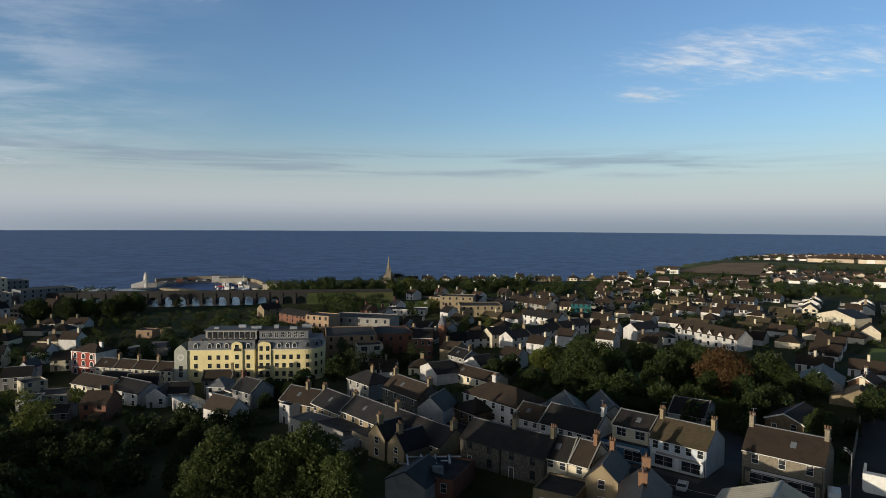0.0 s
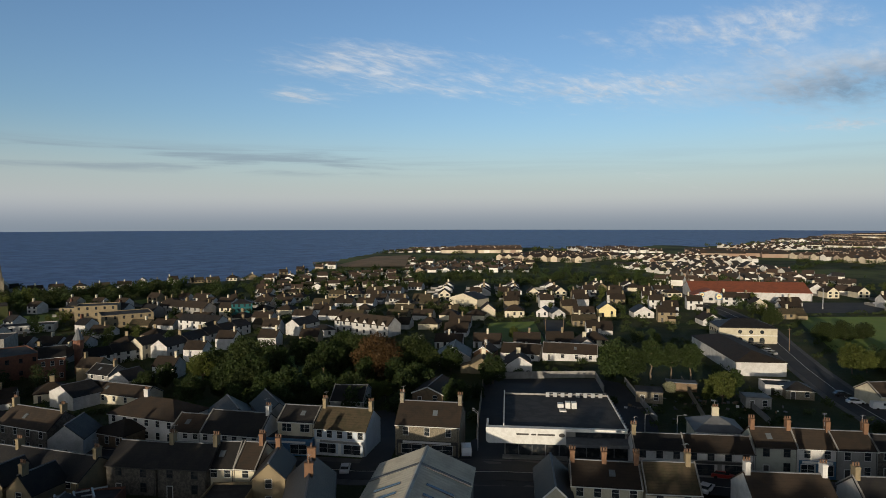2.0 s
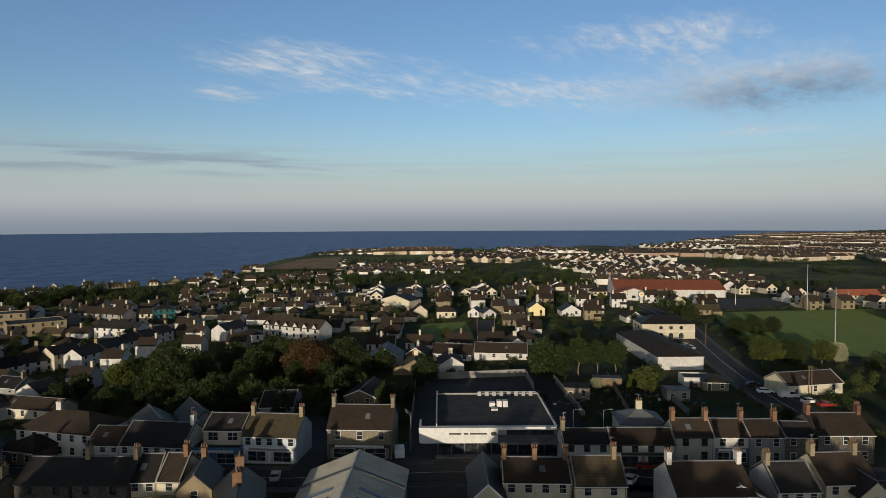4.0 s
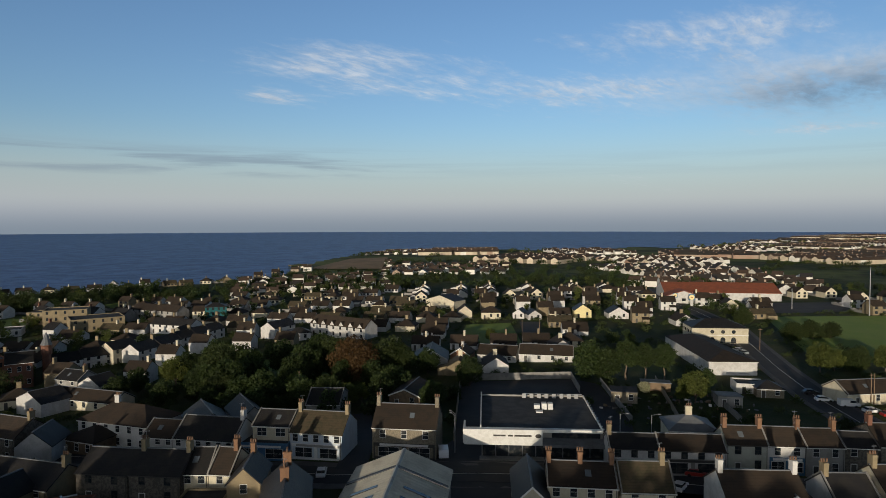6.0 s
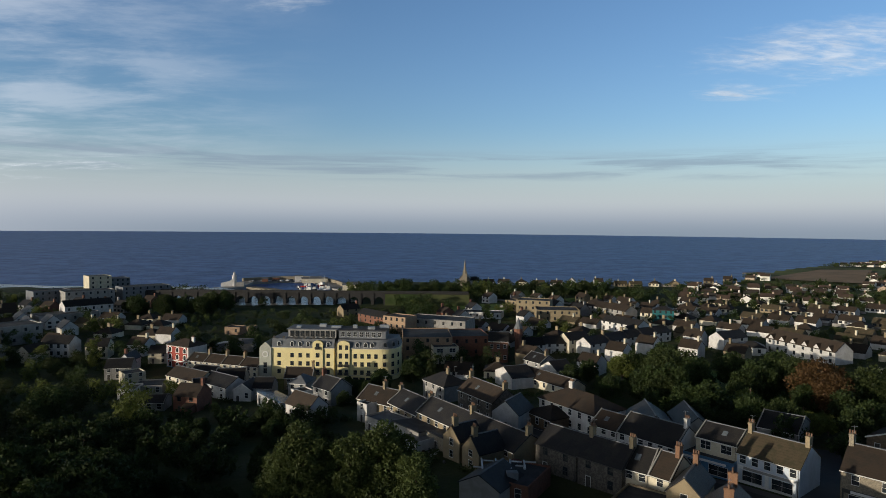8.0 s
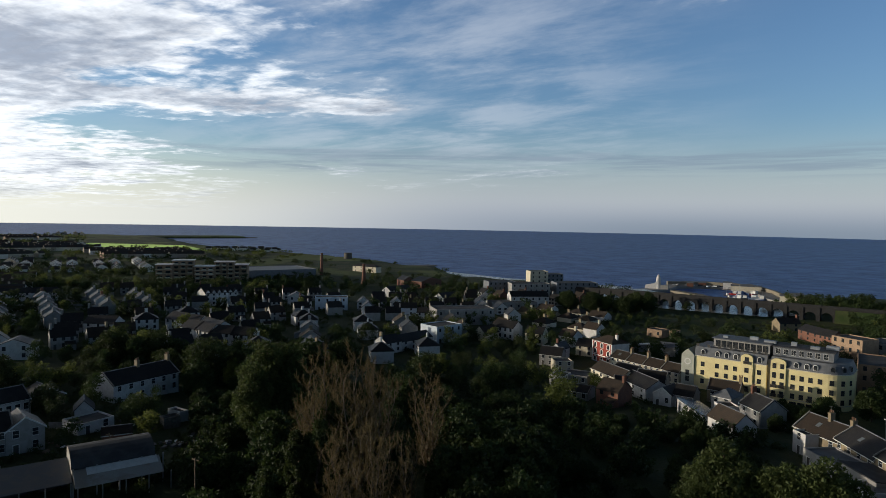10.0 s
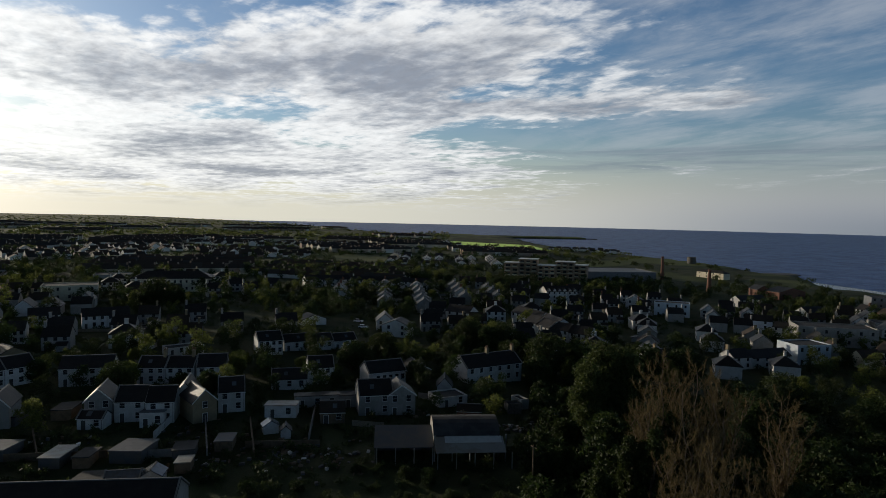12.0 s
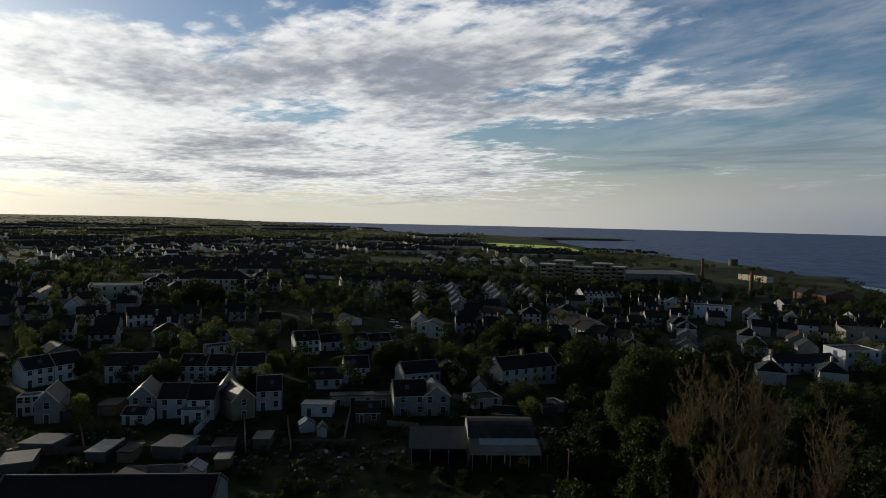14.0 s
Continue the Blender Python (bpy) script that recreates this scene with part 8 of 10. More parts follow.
house(-144.9, 11.6, 84.3, 5.7, 6.0, 2.8, roof='gx', rise=1.8, wall=WOOD, cover=BROWNTILE, rows=1, cols=2, label='single-storey weathered timber house with gabled brown tiled roof', name='bungalow')
house(-154.8, 42.9, 101.4, 8.2, 7.0, 2.8, roof='flat', wall=WHITE, cover=FELT, rows=1, cols=2, label='single-storey white-rendered house with flat felt roof', name='flat_roofed_building', category='building')
house(-143.5, 44.2, 71.7, 5.8, 5.0, 2.6, roof='gx', rise=1.0, wall=BRICK, cover=BROWNTILE, rows=0, category='shed', label='plain red brick shed with gabled brown tiled roof', name='shed')
house(-148.0, 59.1, 87.5, 3.8, 3.0, 2.7, roof='flat', wall=DARKSTONE, cover=FELT, rows=0, label='plain dark stone house with flat felt roof', name='flat_roofed_building', category='building')
house(-152.1, 64.6, 101.9, 2.3, 5.0, 2.7, roof='flat', wall=WHITE, cover=FELT, rows=0, label='plain white-rendered house with flat felt roof', name='flat_roofed_building', category='building')
house(-157.2, 17.4, 91.3, 4.4, 5.0, 2.8, roof='mono', rise=0.5, wall=GREY, cover=FELT, rows=1, cols=1, label='single-storey grey-rendered house with lean-to felt roof', name='bungalow')
house(-158.0, 6.5, 89.0, 11.0, 5.0, 2.6, roof='mono', rise=0.6, wall=GREY, cover=SLATE, rows=1, cols=3, label='single-storey grey-rendered house with lean-to slate roof', name='bungalow')
house(-168.6, 45.9, 74.1, 4.1, 6.0, 2.8, roof='gy', rise=2.2, rows=0, label='plain white-rendered house with gable-fronted slate roof')
house(-101.6, -45.3, 81.8, 32.2, 9.0, 4.2, rise=3.0, wall=GREY, cols=6, label='two-storey grey-rendered house with gabled slate roof')
house(-187.7, -54.1, 90.5, 13.1, 8.0, 5.0, rise=2.6, cols=4, label='two-storey white-rendered house with gabled slate roof')
house(-184.7, -72.7, 131.5, 7.5, 8.0, 5.0, rise=2.6, cols=3, label='two-storey white-rendered house with gabled slate roof')
house(-189.7, -67.1, 131.5, 7.5, 8.0, 5.0, rise=2.6, cols=3, label='two-storey white-rendered house with gabled slate roof')
house(-214.6, -77.7, 129.9, 7.7, 8.0, 3.6, roof='gy', rise=2.0, wall=TAN, rows=1, cols=1, label='single-storey tan pebble-dashed house with gable-fronted slate roof', name='bungalow')
house(-187.5, -34.9, 81.1, 7.5, 8.0, 4.6, rise=2.4, cols=3, chims=(0.9,), label='two-storey white-rendered house with gabled slate roof and one chimney')
house(-186.4, -27.3, 81.1, 7.5, 8.0, 4.6, rise=2.4, cols=3, chims=(0.9,), label='two-storey white-rendered house with gabled slate roof and one chimney')
house(-185.2, -19.2, 89.4, 8.0, 8.0, 4.6, rise=2.8, cols=3, label='two-storey white-rendered house with gabled slate roof')
house(-220.6, -31.8, 114.3, 11.9, 6.0, 2.8, roof='flat', cover=FELT, rows=1, cols=4, label='single-storey white-rendered house with flat felt roof', name='flat_roofed_building', category='building')
# ---- roads, fields and yards ----
strip("pavement", [(-23.3, 173.1), (-9.7, 157.7), (2.4, 161.2), (11.9, 148.8), (25.7, 124.7), (38.0, 119.0), (45.9, 111.6), (69.5, 97.0), (89.7, 82.0), (104.4, 65.6), (116.5, 56.0), (127.6, 48.0), (136.2, 41.5), (165.8, 19.6)], 13.0, PAVING, 0.10, "grey paved footways along the main street", "pavement")
strip("road", [(-23.3, 173.1), (-9.7, 157.7), (2.4, 161.2), (11.9, 148.8), (25.7, 124.7), (38.0, 119.0), (45.9, 111.6), (69.5, 97.0), (89.7, 82.0), (104.4, 65.6), (116.5, 56.0), (127.6, 48.0), (136.2, 41.5), (165.8, 19.6)], 8.0, ASPHALT, 0.16, "dark asphalt main street between the shop rows", "road")
strip("road_marking", [(-23.3, 173.1), (-9.7, 157.7), (2.4, 161.2), (11.9, 148.8), (25.7, 124.7), (38.0, 119.0), (45.9, 111.6), (69.5, 97.0), (89.7, 82.0), (104.4, 65.6), (116.5, 56.0), (127.6, 48.0), (136.2, 41.5), (165.8, 19.6)], 0.14, LINE, 0.18, "worn white line along the street", "road marking")
strip("road", [(49.7, 112.5), (62.0, 131.5), (68.1, 148.4)], 6.0, ASPHALT, 0.17, "narrow asphalt side street", "road")
strip("pavement", [(164.4, 72.4), (178.2, 89.3), (203.7, 114.7), (235.1, 143.4), (261.8, 166.9), (297.7, 212.4), (322.5, 248.7), (379.6, 305.7)], 12.0, PAVING, 0.10, "pale kerbed footways along the road", "pavement")
strip("road", [(164.4, 72.4), (178.2, 89.3), (203.7, 114.7), (235.1, 143.4), (261.8, 166.9), (297.7, 212.4), (322.5, 248.7), (379.6, 305.7)], 8.5, ASPHALT, 0.16, "wide dark asphalt road leading south", "road")
strip("road_marking", [(164.4, 72.4), (178.2, 89.3), (203.7, 114.7), (235.1, 143.4), (261.8, 166.9), (297.7, 212.4), (322.5, 248.7), (379.6, 305.7)], 0.16, LINE, 0.18, "worn white centre line on the road", "road marking")
patch("playing_field", [(310.2, 182.3), (395.6, 132.3), (290.4, 73.1), (255.1, 84.9), (233.0, 106.9), (237.6, 123.7)], LAWN, 0.12, "mown green playing field", "field")
patch("car_park", [(365.8, 214.0), (408.8, 188.2), (364.7, 166.3), (325.3, 188.6)], ASPHALT, 0.12, "dark asphalt car park beside the supermarket", "car park")
patch("bank_yard", [(66.0, 110.0), (100.0, 84.0), (118.0, 101.5), (139.0, 132.5), (136.5, 141.5), (109.0, 161.5), (77.0, 116.5)], ASPHALT, 0.08, "dark asphalt yard round the bank", "yard")
patch("green", [(174.6, 253.7), (193.6, 242.7), (162.8, 196.7), (144.9, 216.4)], LAWN, 0.10, "small lawn among the bungalows", "lawn")
patch("road", [(199.2, 242.9), (206.4, 235.2), (166.7, 190.7), (163.5, 194.7)], ASPHALT, 0.13, "asphalt close beside the small green", "road")
patch("park_lawn", [(30.5, 232.8), (89.9, 164.0), (110.3, 200.9), (50.8, 266.2)], LAWN, 0.18, "shaded lawn of the walled park", "lawn")
patch("green", [(-58.3, 451.7), (-1.3, 453.6), (-8.5, 410.4), (-48.9, 407.6)], LAWN, 0.22, "open green before the church trees", "lawn")
patch("green", [(33.9, 490.1), (102.0, 522.3), (100.0, 489.1), (36.6, 466.9)], LAWN, 0.22, "green field by the shore houses", "lawn")
patch("ploughed_field", [(249.2, 682.5), (375.4, 839.4), (432.2, 832.5), (316.3, 625.5)], PLOUGH, 1.3, "brown ploughed field on the headland", "field")
patch("beach", [(-117.7, 455.0), (-152.0, 497.3), (-222.9, 500.6), (-272.4, 534.6), (-340.4, 524.2), (-329.2, 453.0), (-290.8, 431.1), (-247.2, 411.4), (-185.1, 415.7), (-131.6, 430.3)], SAND, 0.3, "pale wet sand beyond the viaduct", "beach")
patch("field", [(-1257.9, 353.0), (-1139.5, 490.2), (-960.1, 453.1), (-1012.3, 333.7)], FIELD, 1.3, "bright green field on the northern point", "field")
patch("car_park", [(20.0, 60.0), (60.0, 30.0), (110.0, 75.0), (70.0, 112.0)], ASPHALT, 0.10, "dark asphalt street before the halls", "car park")
garden_wall([(109.7, 162.6), (137.3, 142.3), (127.0, 128.1)], 2.2, CONCRETE, "sunlit rendered wall behind the bank yard")
garden_wall([(109.7, 162.6), (75.9, 115.3)], 2.0, STONE, "old stone wall of the yard")
garden_wall([(140.1, 132.8), (118.4, 101.9)], 1.8, CONCRETE, "rendered lane wall beside the sheds")
garden_wall([(156.6, 125.9), (129.1, 96.7)], 1.6, STONE, "garden wall between long plots")
garden_wall([(155.7, 106.1), (140.7, 87.8)], 1.6, CONCRETE, "garden wall between long plots")
garden_wall([(-159.2, 80.1), (-124.7, 69.1)], 3.0, STONE, "sunlit stone boundary wall of the yard")
car(44.1, 113.2, 62, 'white', False)
car(176.1, 86.5, -40, 'white', False)
car(176.4, 80.4, -40, 'white', True)
car(175.6, 74.6, -35, 'white', False)
car(180.4, 92.1, -40, 'black', False)
car(185.6, 88.9, -38, 'silver', False)
car(103.5, 73.5, -50, 'red', False)
car(106.1, 72.5, -50, 'red', False)
car(95.9, 71.4, 20, 'white', False)
car(235.5, 159.4, 10, 'black', False)
car(223.8, 145.1, 80, 'black', False)
car(218.2, 138.3, 80, 'white', False)
car(215.6, 134.7, 80, 'silver', False)
car(196.0, 120.5, 60, 'blue', False)
car(175.6, 70.5, -35, 'red', False)
car(69.1, 108.9, 60, 'white', True)
car(-290.8, 40.5, 60, 'white', False)
car(-275.8, 40.5, 60, 'white', False)
car(-275.6, -48.6, 20, 'black', False)
car(-286.3, -38.5, 30, 'white', False)
car(-254.3, -45.5, 40, 'black', False)
car(-262.4, 103.5, 100, 'white', False)
car(-259.7, 113.1, 100, 'silver', False)
car(-250.5, 119.6, 100, 'black', False)
car(-41.6, 251.9, 10, 'white', False)
car(-43.8, 256.7, 10, 'silver', False)
car(-108.4, 538.6, 0, 'white', False)
street_lamp(101.4, 90.4, 300, 8.0)
street_lamp(106.3, 86.3, 311, 8.0)
street_lamp(140.4, 61.2, 255, 8.0)
street_lamp(72.0, 108.9, 91, 8.0)
street_lamp(132.0, 63.6, 230, 8.0)
street_lamp(72.9, 110.2, 95, 8.0)
utility_pole(182.6, 77.9, 166)
utility_pole(183.6, 77.6, 21)
utility_pole(-241.0, -50.8, 15)
utility_pole(-122.9, 39.2, 40)
utility_pole(226.6, 134.6, 145)
utility_pole(119.8, 176.5, 175)
utility_pole(-99.9, 44.9, 15)
utility_pole(61.4, 174.3, 90)
utility_pole(168.7, 203.9, 10)
utility_pole(173.5, 198.4, 40)
light_mast(359.3, 155.0, 24.6)
light_mast(271.1, 106.3, 21.8)
light_mast(352.3, 191.1, 11.1)
scrap_heaps([(-122.7, 7.6, 4.0, 36), (-124.0, 14.9, 4.0, 30), (-125.9, 1.5, 3.5, 40), (-127.6, -9.5, 4.0, 30), (-117.3, -25.6, 4.0, 24), (-136.0, 56.2, 3.0, 30), (-155.2, 60.5, 4.0, 30), (-153.1, 36.8, 3.0, 18), (-139.3, -41.6, 5.0, 30), (-140.3, -18.0, 5.0, 30), (139.9, 110.4, 6.0, 24), (148.7, 97.0, 5.0, 24), (125.8, 114.2, 3.0, 12), (-17.5, 132.6, 4.0, 24), (-67.0, 170.6, 4.0, 12)])
garden_wall([(-134.6, -54.9), (-132.0, -29.7)], 1.5, WOOD, 'weathered board fence between back gardens')
garden_wall([(-130.6, -28.5), (-129.8, -13.8)], 1.6, CONCRETE, 'grey rendered garden wall')
garden_wall([(-151.1, -48.6), (-134.3, -42.5)], 1.4, WOOD, 'weathered board fence between back gardens')
garden_wall([(-140.7, -23.0), (-152.3, -21.1)], 1.6, WHITE, 'whitewashed garden wall')
garden_wall([(-147.7, -3.8), (-126.4, -2.5)], 1.5, WOOD, 'weathered board fence between back gardens')
garden_wall([(-154.6, 11.2), (-133.4, 8.4)], 1.5, CONCRETE, 'grey rendered garden wall')
garden_wall([(-142.4, 18.7), (-139.6, 25.6)], 1.3, STONE, 'low rubble stone garden wall')
garden_wall([(-132.0, -4.4), (-130.1, 10.5)], 1.4, WOOD, 'weathered board fence between back gardens')
garden_wall([(-167.2, -15.5), (-129.0, -11.4)], 1.6, CONCRETE, 'grey rendered garden wall')
garden_wall([(-164.6, 39.5), (-162.3, 43.0)], 1.6, CONCRETE, 'grey rendered garden wall')
garden_wall([(-240.1, 32.9), (-214.6, 30.4)], 1.4, CONCRETE, 'grey rendered garden wall')
garden_wall([(-271.8, -75.6), (-270.0, -54.4)], 1.2, STONE, 'low rubble stone garden wall')
garden_wall([(-270.0, -54.4), (-294.3, -48.8)], 1.2, STONE, 'low rubble stone garden wall')
garden_wall([(-221.6, -42.3), (-238.4, -37.8)], 1.4, WHITE, 'whitewashed garden wall')
# ---- trees near the camera, some unseen and added for shade, and in the parks ----
tree('dark',141.4,138.2,176,1.00)
tree('dark',146.1,135.5,206,0.85)
tree('fir',150.1,131.6,310,0.85)
tree('fir',154.6,128.1,54,0.80)
tree('fir',160.4,125.6,195,0.78)
tree('fresh',145.9,104.3,319,0.95)
tree('fir',154.5,106.6,16,0.55)
tree('broad2',257.2,138.8,230,0.62)
tree('broad',265.9,135.6,334,0.62)
tree('broad2',275.7,133.2,4,0.55)
tree('fresh',210.0,104.4,95,1.10)
tree('fresh',216.0,103.1,226,0.80)
tree('broad',221.5,98.8,155,0.62)
tree('broad2',220.8,101.6,246,0.50)
tree('fresh',227.7,93.1,94,0.95)
tree('blossom',234.0,91.4,262,0.85)
tree('broad',278.1,173.3,76,0.60)
tree('fresh',144.5,106.8,336,0.50)
# unseen tall and dark trees close round the camera, added to shade near houses
tree('tall',-11.5,-8.1,122,1.15)
tree('tall',-9.0,-11.0,169,1.24)
tree('tall',-16.0,-1.9,346,1.31)
tree('tall',-5.4,-15.9,352,1.28)
tree('tall',-20.6,2.1,290,1.10)
tree('tall',-1.8,-22.0,60,1.16)
tree('tall',-23.9,7.4,204,1.29)
tree('tall',-17.4,-18.0,95,1.28)
tree('tall',3.6,-25.4,330,1.14)
tree('tall',-24.8,-8.5,249,1.06)
tree('tall',-22.9,-13.7,160,1.11)
tree('tall',-13.5,-24.3,317,1.11)
tree('tall',-27.9,-6.3,7,1.30)
tree('tall',-27.1,12.6,265,0.98)
tree('tall',-10.1,-28.4,296,1.28)
tree('tall',5.4,-29.8,187,1.16)
tree('tall',-32.8,-0.0,237,1.16)
tree('tall',-6.1,-33.6,210,1.23)
tree('bush',-22.3,26.1,208,1.17)
tree('tall',-29.5,17.7,164,0.95)
tree('tall',-35.6,4.0,319,0.95)
tree('bush',-28.0,23.1,19,1.27)
tree('tall',8.9,-36.3,117,1.24)
tree('tall',-30.0,-22.8,157,1.07)
tree('dark',-18.4,34.3,42,0.40)
tree('tall',-35.2,-16.9,24,1.19)
tree('tall',-28.5,-27.1,328,1.15)
tree('tall',-24.7,-31.8,136,1.12)
tree('tall',-34.8,21.1,89,0.99)
tree('bush',-36.1,20.0,158,0.85)
tree('tall',-40.2,10.1,323,0.88)
tree('tall',13.2,-39.5,89,1.24)
tree('tall',-41.4,-6.6,353,1.12)
tree('tall',-0.7,-42.7,290,1.16)
tree('tall',-16.6,-39.6,196,1.22)
tree('bush',-28.4,32.6,264,1.20)
tree('bush',-34.9,28.1,35,0.92)
tree('bush',-39.4,23.3,347,1.00)
tree('dark',-21.6,41.0,253,0.37)
tree('dark',-34.4,32.0,287,0.40)
tree('tall',-13.6,-45.9,276,1.26)
tree('tall',4.8,-48.2,97,1.24)
tree('tall',17.6,-46.0,85,1.22)
tree('bush',-31.2,38.2,221,1.27)
tree('tall',-8.9,-49.8,5,1.19)
tree('dark',-34.5,37.1,106,0.95)
tree('bush',-40.7,32.0,66,1.33)
tree('bush',-18.0,48.7,60,1.07)
tree('dark',-24.0,47.0,192,1.05)
tree('bush',-25.4,46.8,267,0.63)
tree('tall',7.9,-52.7,232,1.20)
tree('dark',-31.5,43.2,284,0.96)
tree('tall',22.1,-50.4,3,1.23)
tree('dark',-33.0,44.0,129,1.20)
tree('bush',-46.2,30.0,52,0.85)
tree('tall',-5.9,-55.0,214,1.11)
tree('dark',-52.4,24.7,341,0.46)
tree('bush',-25.0,52.3,10,0.65)
tree('tall',24.5,-53.3,213,1.08)
tree('tall',10.4,-57.9,215,1.11)
tree('dark',-36.2,46.5,124,0.98)
tree('dark',-37.5,45.8,257,0.50)
tree('dark',-30.0,52.0,150,1.15)
tree('dark',-50.3,33.0,290,0.36)
tree('tall',-1.8,-60.3,291,1.27)
tree('dark',-42.1,44.5,244,0.97)
tree('dark',-47.2,39.1,70,0.38)
tree('bush',-35.6,49.9,37,0.76)
tree('tall',-52.5,-33.7,76,0.79)
tree('bush',-62.1,-6.9,311,0.40)
tree('tall',16.0,-61.3,281,1.14)
tree('bush',-60.1,20.5,155,0.54)
tree('bush',-59.5,23.1,311,0.26)
tree('bush',-23.7,59.3,19,1.32)
tree('bush',-41.6,48.5,242,0.73)
tree('bush',-63.9,-3.4,318,0.42)
tree('bush',-64.1,-0.2,235,0.54)
tree('dark',-39.4,51.0,182,0.96)
tree('bush',-34.4,54.7,304,0.64)
tree('bush',-64.4,9.5,8,0.31)
tree('dark',-42.0,50.0,66,1.20)
tree('bush',-58.2,30.9,112,0.76)
tree('tall',1.7,-65.9,42,1.30)
tree('bush',-64.0,17.4,27,0.56)
tree('tall',28.9,-60.0,200,1.26)
tree('bush',-63.6,21.8,75,0.37)
tree('bush',-67.9,1.6,288,0.38)
tree('tall',6.1,-67.9,145,1.24)
tree('bush',-57.6,36.7,137,0.94)
tree('dark',-53.7,42.8,358,0.43)
tree('dark',-37.0,58.0,101,1.20)
tree('tall',20.0,-65.9,104,1.27)
tree('dark',-39.8,56.7,346,0.91)
tree('bush',-26.3,64.6,171,1.03)
tree('dark',-47.7,50.9,32,0.94)
tree('bush',-68.6,14.0,270,0.41)
tree('dark',-52.1,47.5,95,0.40)
tree('bush',-61.5,35.1,108,0.36)
tree('bush',-35.7,61.7,259,0.66)
tree('tall',31.8,-63.8,143,1.17)
tree('bush',-64.9,31.0,14,1.24)
tree('bush',-68.1,23.8,161,0.26)
tree('bush',-71.0,13.0,223,0.40)
tree('bush',-42.0,58.9,312,0.82)
tree('bush',-30.3,65.7,255,0.67)
tree('bush',-72.2,10.6,350,0.34)
tree('bush',-68.1,27.4,220,0.32)
tree('tall',8.6,-73.5,45,1.17)
tree('bush',-74.0,1.9,135,0.47)
tree('dark',-62.3,41.8,179,0.40)
tree('dark',-44.8,60.5,218,0.99)
tree('bush',-28.2,69.8,268,0.72)
tree('bush',-35.1,66.7,256,0.61)
tree('dark',-46.0,60.0,38,1.10)
tree('tall',23.7,-72.3,54,1.28)
tree('bush',-50.6,56.9,186,0.80)
tree('bush',-70.2,29.6,102,0.42)
tree('bush',-74.9,14.2,40,0.51)
tree('dark',-52.3,55.8,50,0.98)
tree('bush',-76.2,-8.5,81,0.44)
tree('bush',-77.3,-2.4,95,0.42)
tree('bush',-77.4,11.8,189,0.38)
tree('bush',-75.3,21.8,164,0.26)
tree('dark',-46.7,63.1,141,0.37)
tree('bush',-73.8,27.6,357,0.28)
tree('tall',13.4,-79.1,290,1.27)
tree('dark',-69.3,41.2,94,0.37)
tree('bush',-51.4,63.0,191,0.65)
tree('bush',-57.0,58.1,263,0.86)
tree('dark',-64.6,50.0,73,0.36)
tree('dark',-50.9,64.0,174,0.91)
tree('bush',-82.1,-1.3,168,0.43)
tree('dark',-56.6,59.8,331,0.92)
tree('bush',-80.4,18.0,344,0.52)
tree('bush',-44.4,70.5,134,0.94)
tree('bush',-83.6,-8.4,100,0.28)
tree('broad',-75.4,-37.5,297,0.77)
tree('bush',-32.8,77.7,89,1.33)
tree('tall',39.7,-74.8,213,1.17)
tree('tall',29.6,-79.7,169,1.16)
tree('bush',-84.2,12.4,29,0.28)
tree('bush',-66.4,53.9,177,0.91)
tree('bush',-83.9,17.6,224,0.29)
tree('bush',-49.7,69.9,126,0.69)
tree('bush',-77.7,36.9,310,1.26)
tree('dark',-30.3,80.7,110,0.34)
tree('bush',-59.6,62.4,239,0.84)
tree('bush',-85.9,-10.0,72,0.50)
tree('dark',-56.5,65.6,167,0.95)
tree('broad',-14.9,-85.8,244,0.72)
tree('bush',-87.0,4.0,82,0.50)
tree('dark',-37.1,79.0,265,0.37)
tree('bush',-75.4,45.3,104,0.98)
tree('bush',-81.7,32.8,37,0.44)
tree('bare',-70.6,53.0,5,0.90)
tree('bush',-86.0,20.6,251,0.32)
tree('bush',-41.6,78.5,119,1.13)
tree('tall',43.8,-77.6,47,1.06)
tree('bush',-89.2,-1.9,193,0.34)
tree('tall',-73.3,-51.1,198,0.96)
tree('bush',-72.5,53.3,321,1.35)
tree('bare',-69.0,57.9,255,0.85)
tree('bush',-89.1,15.1,38,0.41)
tree('dark',-53.7,72.8,308,1.00)
tree('bush',-35.2,83.3,82,0.68)
tree('bush',-68.3,59.6,204,0.96)
tree('bush',-84.8,32.4,260,0.60)
tree('tall',20.9,-88.4,260,1.25)
tree('broad',-18.0,89.3,340,0.80)
tree('bush',-88.1,23.6,223,0.49)
tree('bush',-91.3,2.3,356,0.37)
tree('tall',33.6,-85.0,349,1.28)
tree('tall',-14.9,90.3,320,0.80)
tree('bush',-81.7,41.4,107,0.85)
tree('bush',-50.8,76.3,156,0.92)
tree('bush',-91.8,-2.6,86,0.28)
tree('ivy',-80.0,46.7,10,0.80)
tree('bush',-85.3,37.0,352,0.26)
tree('dark',-61.5,71.3,111,0.90)
tree('bush',-93.8,-9.1,101,0.34)
tree('bare',-69.4,64.1,245,0.70)
tree('bush',-89.4,31.5,195,0.37)
tree('bush',-94.4,12.0,325,0.27)
tree('bush',-60.7,73.3,115,0.89)
tree('dark',-37.5,87.4,232,0.45)
tree('tall',-25.2,91.8,350,0.90)
tree('bush',-83.0,47.2,326,1.04)
tree('bush',-92.9,22.5,77,0.37)
tree('tall',-20.9,93.3,23,0.98)
tree('bush',-86.4,41.1,204,0.84)
tree('bush',-29.2,91.5,64,0.84)
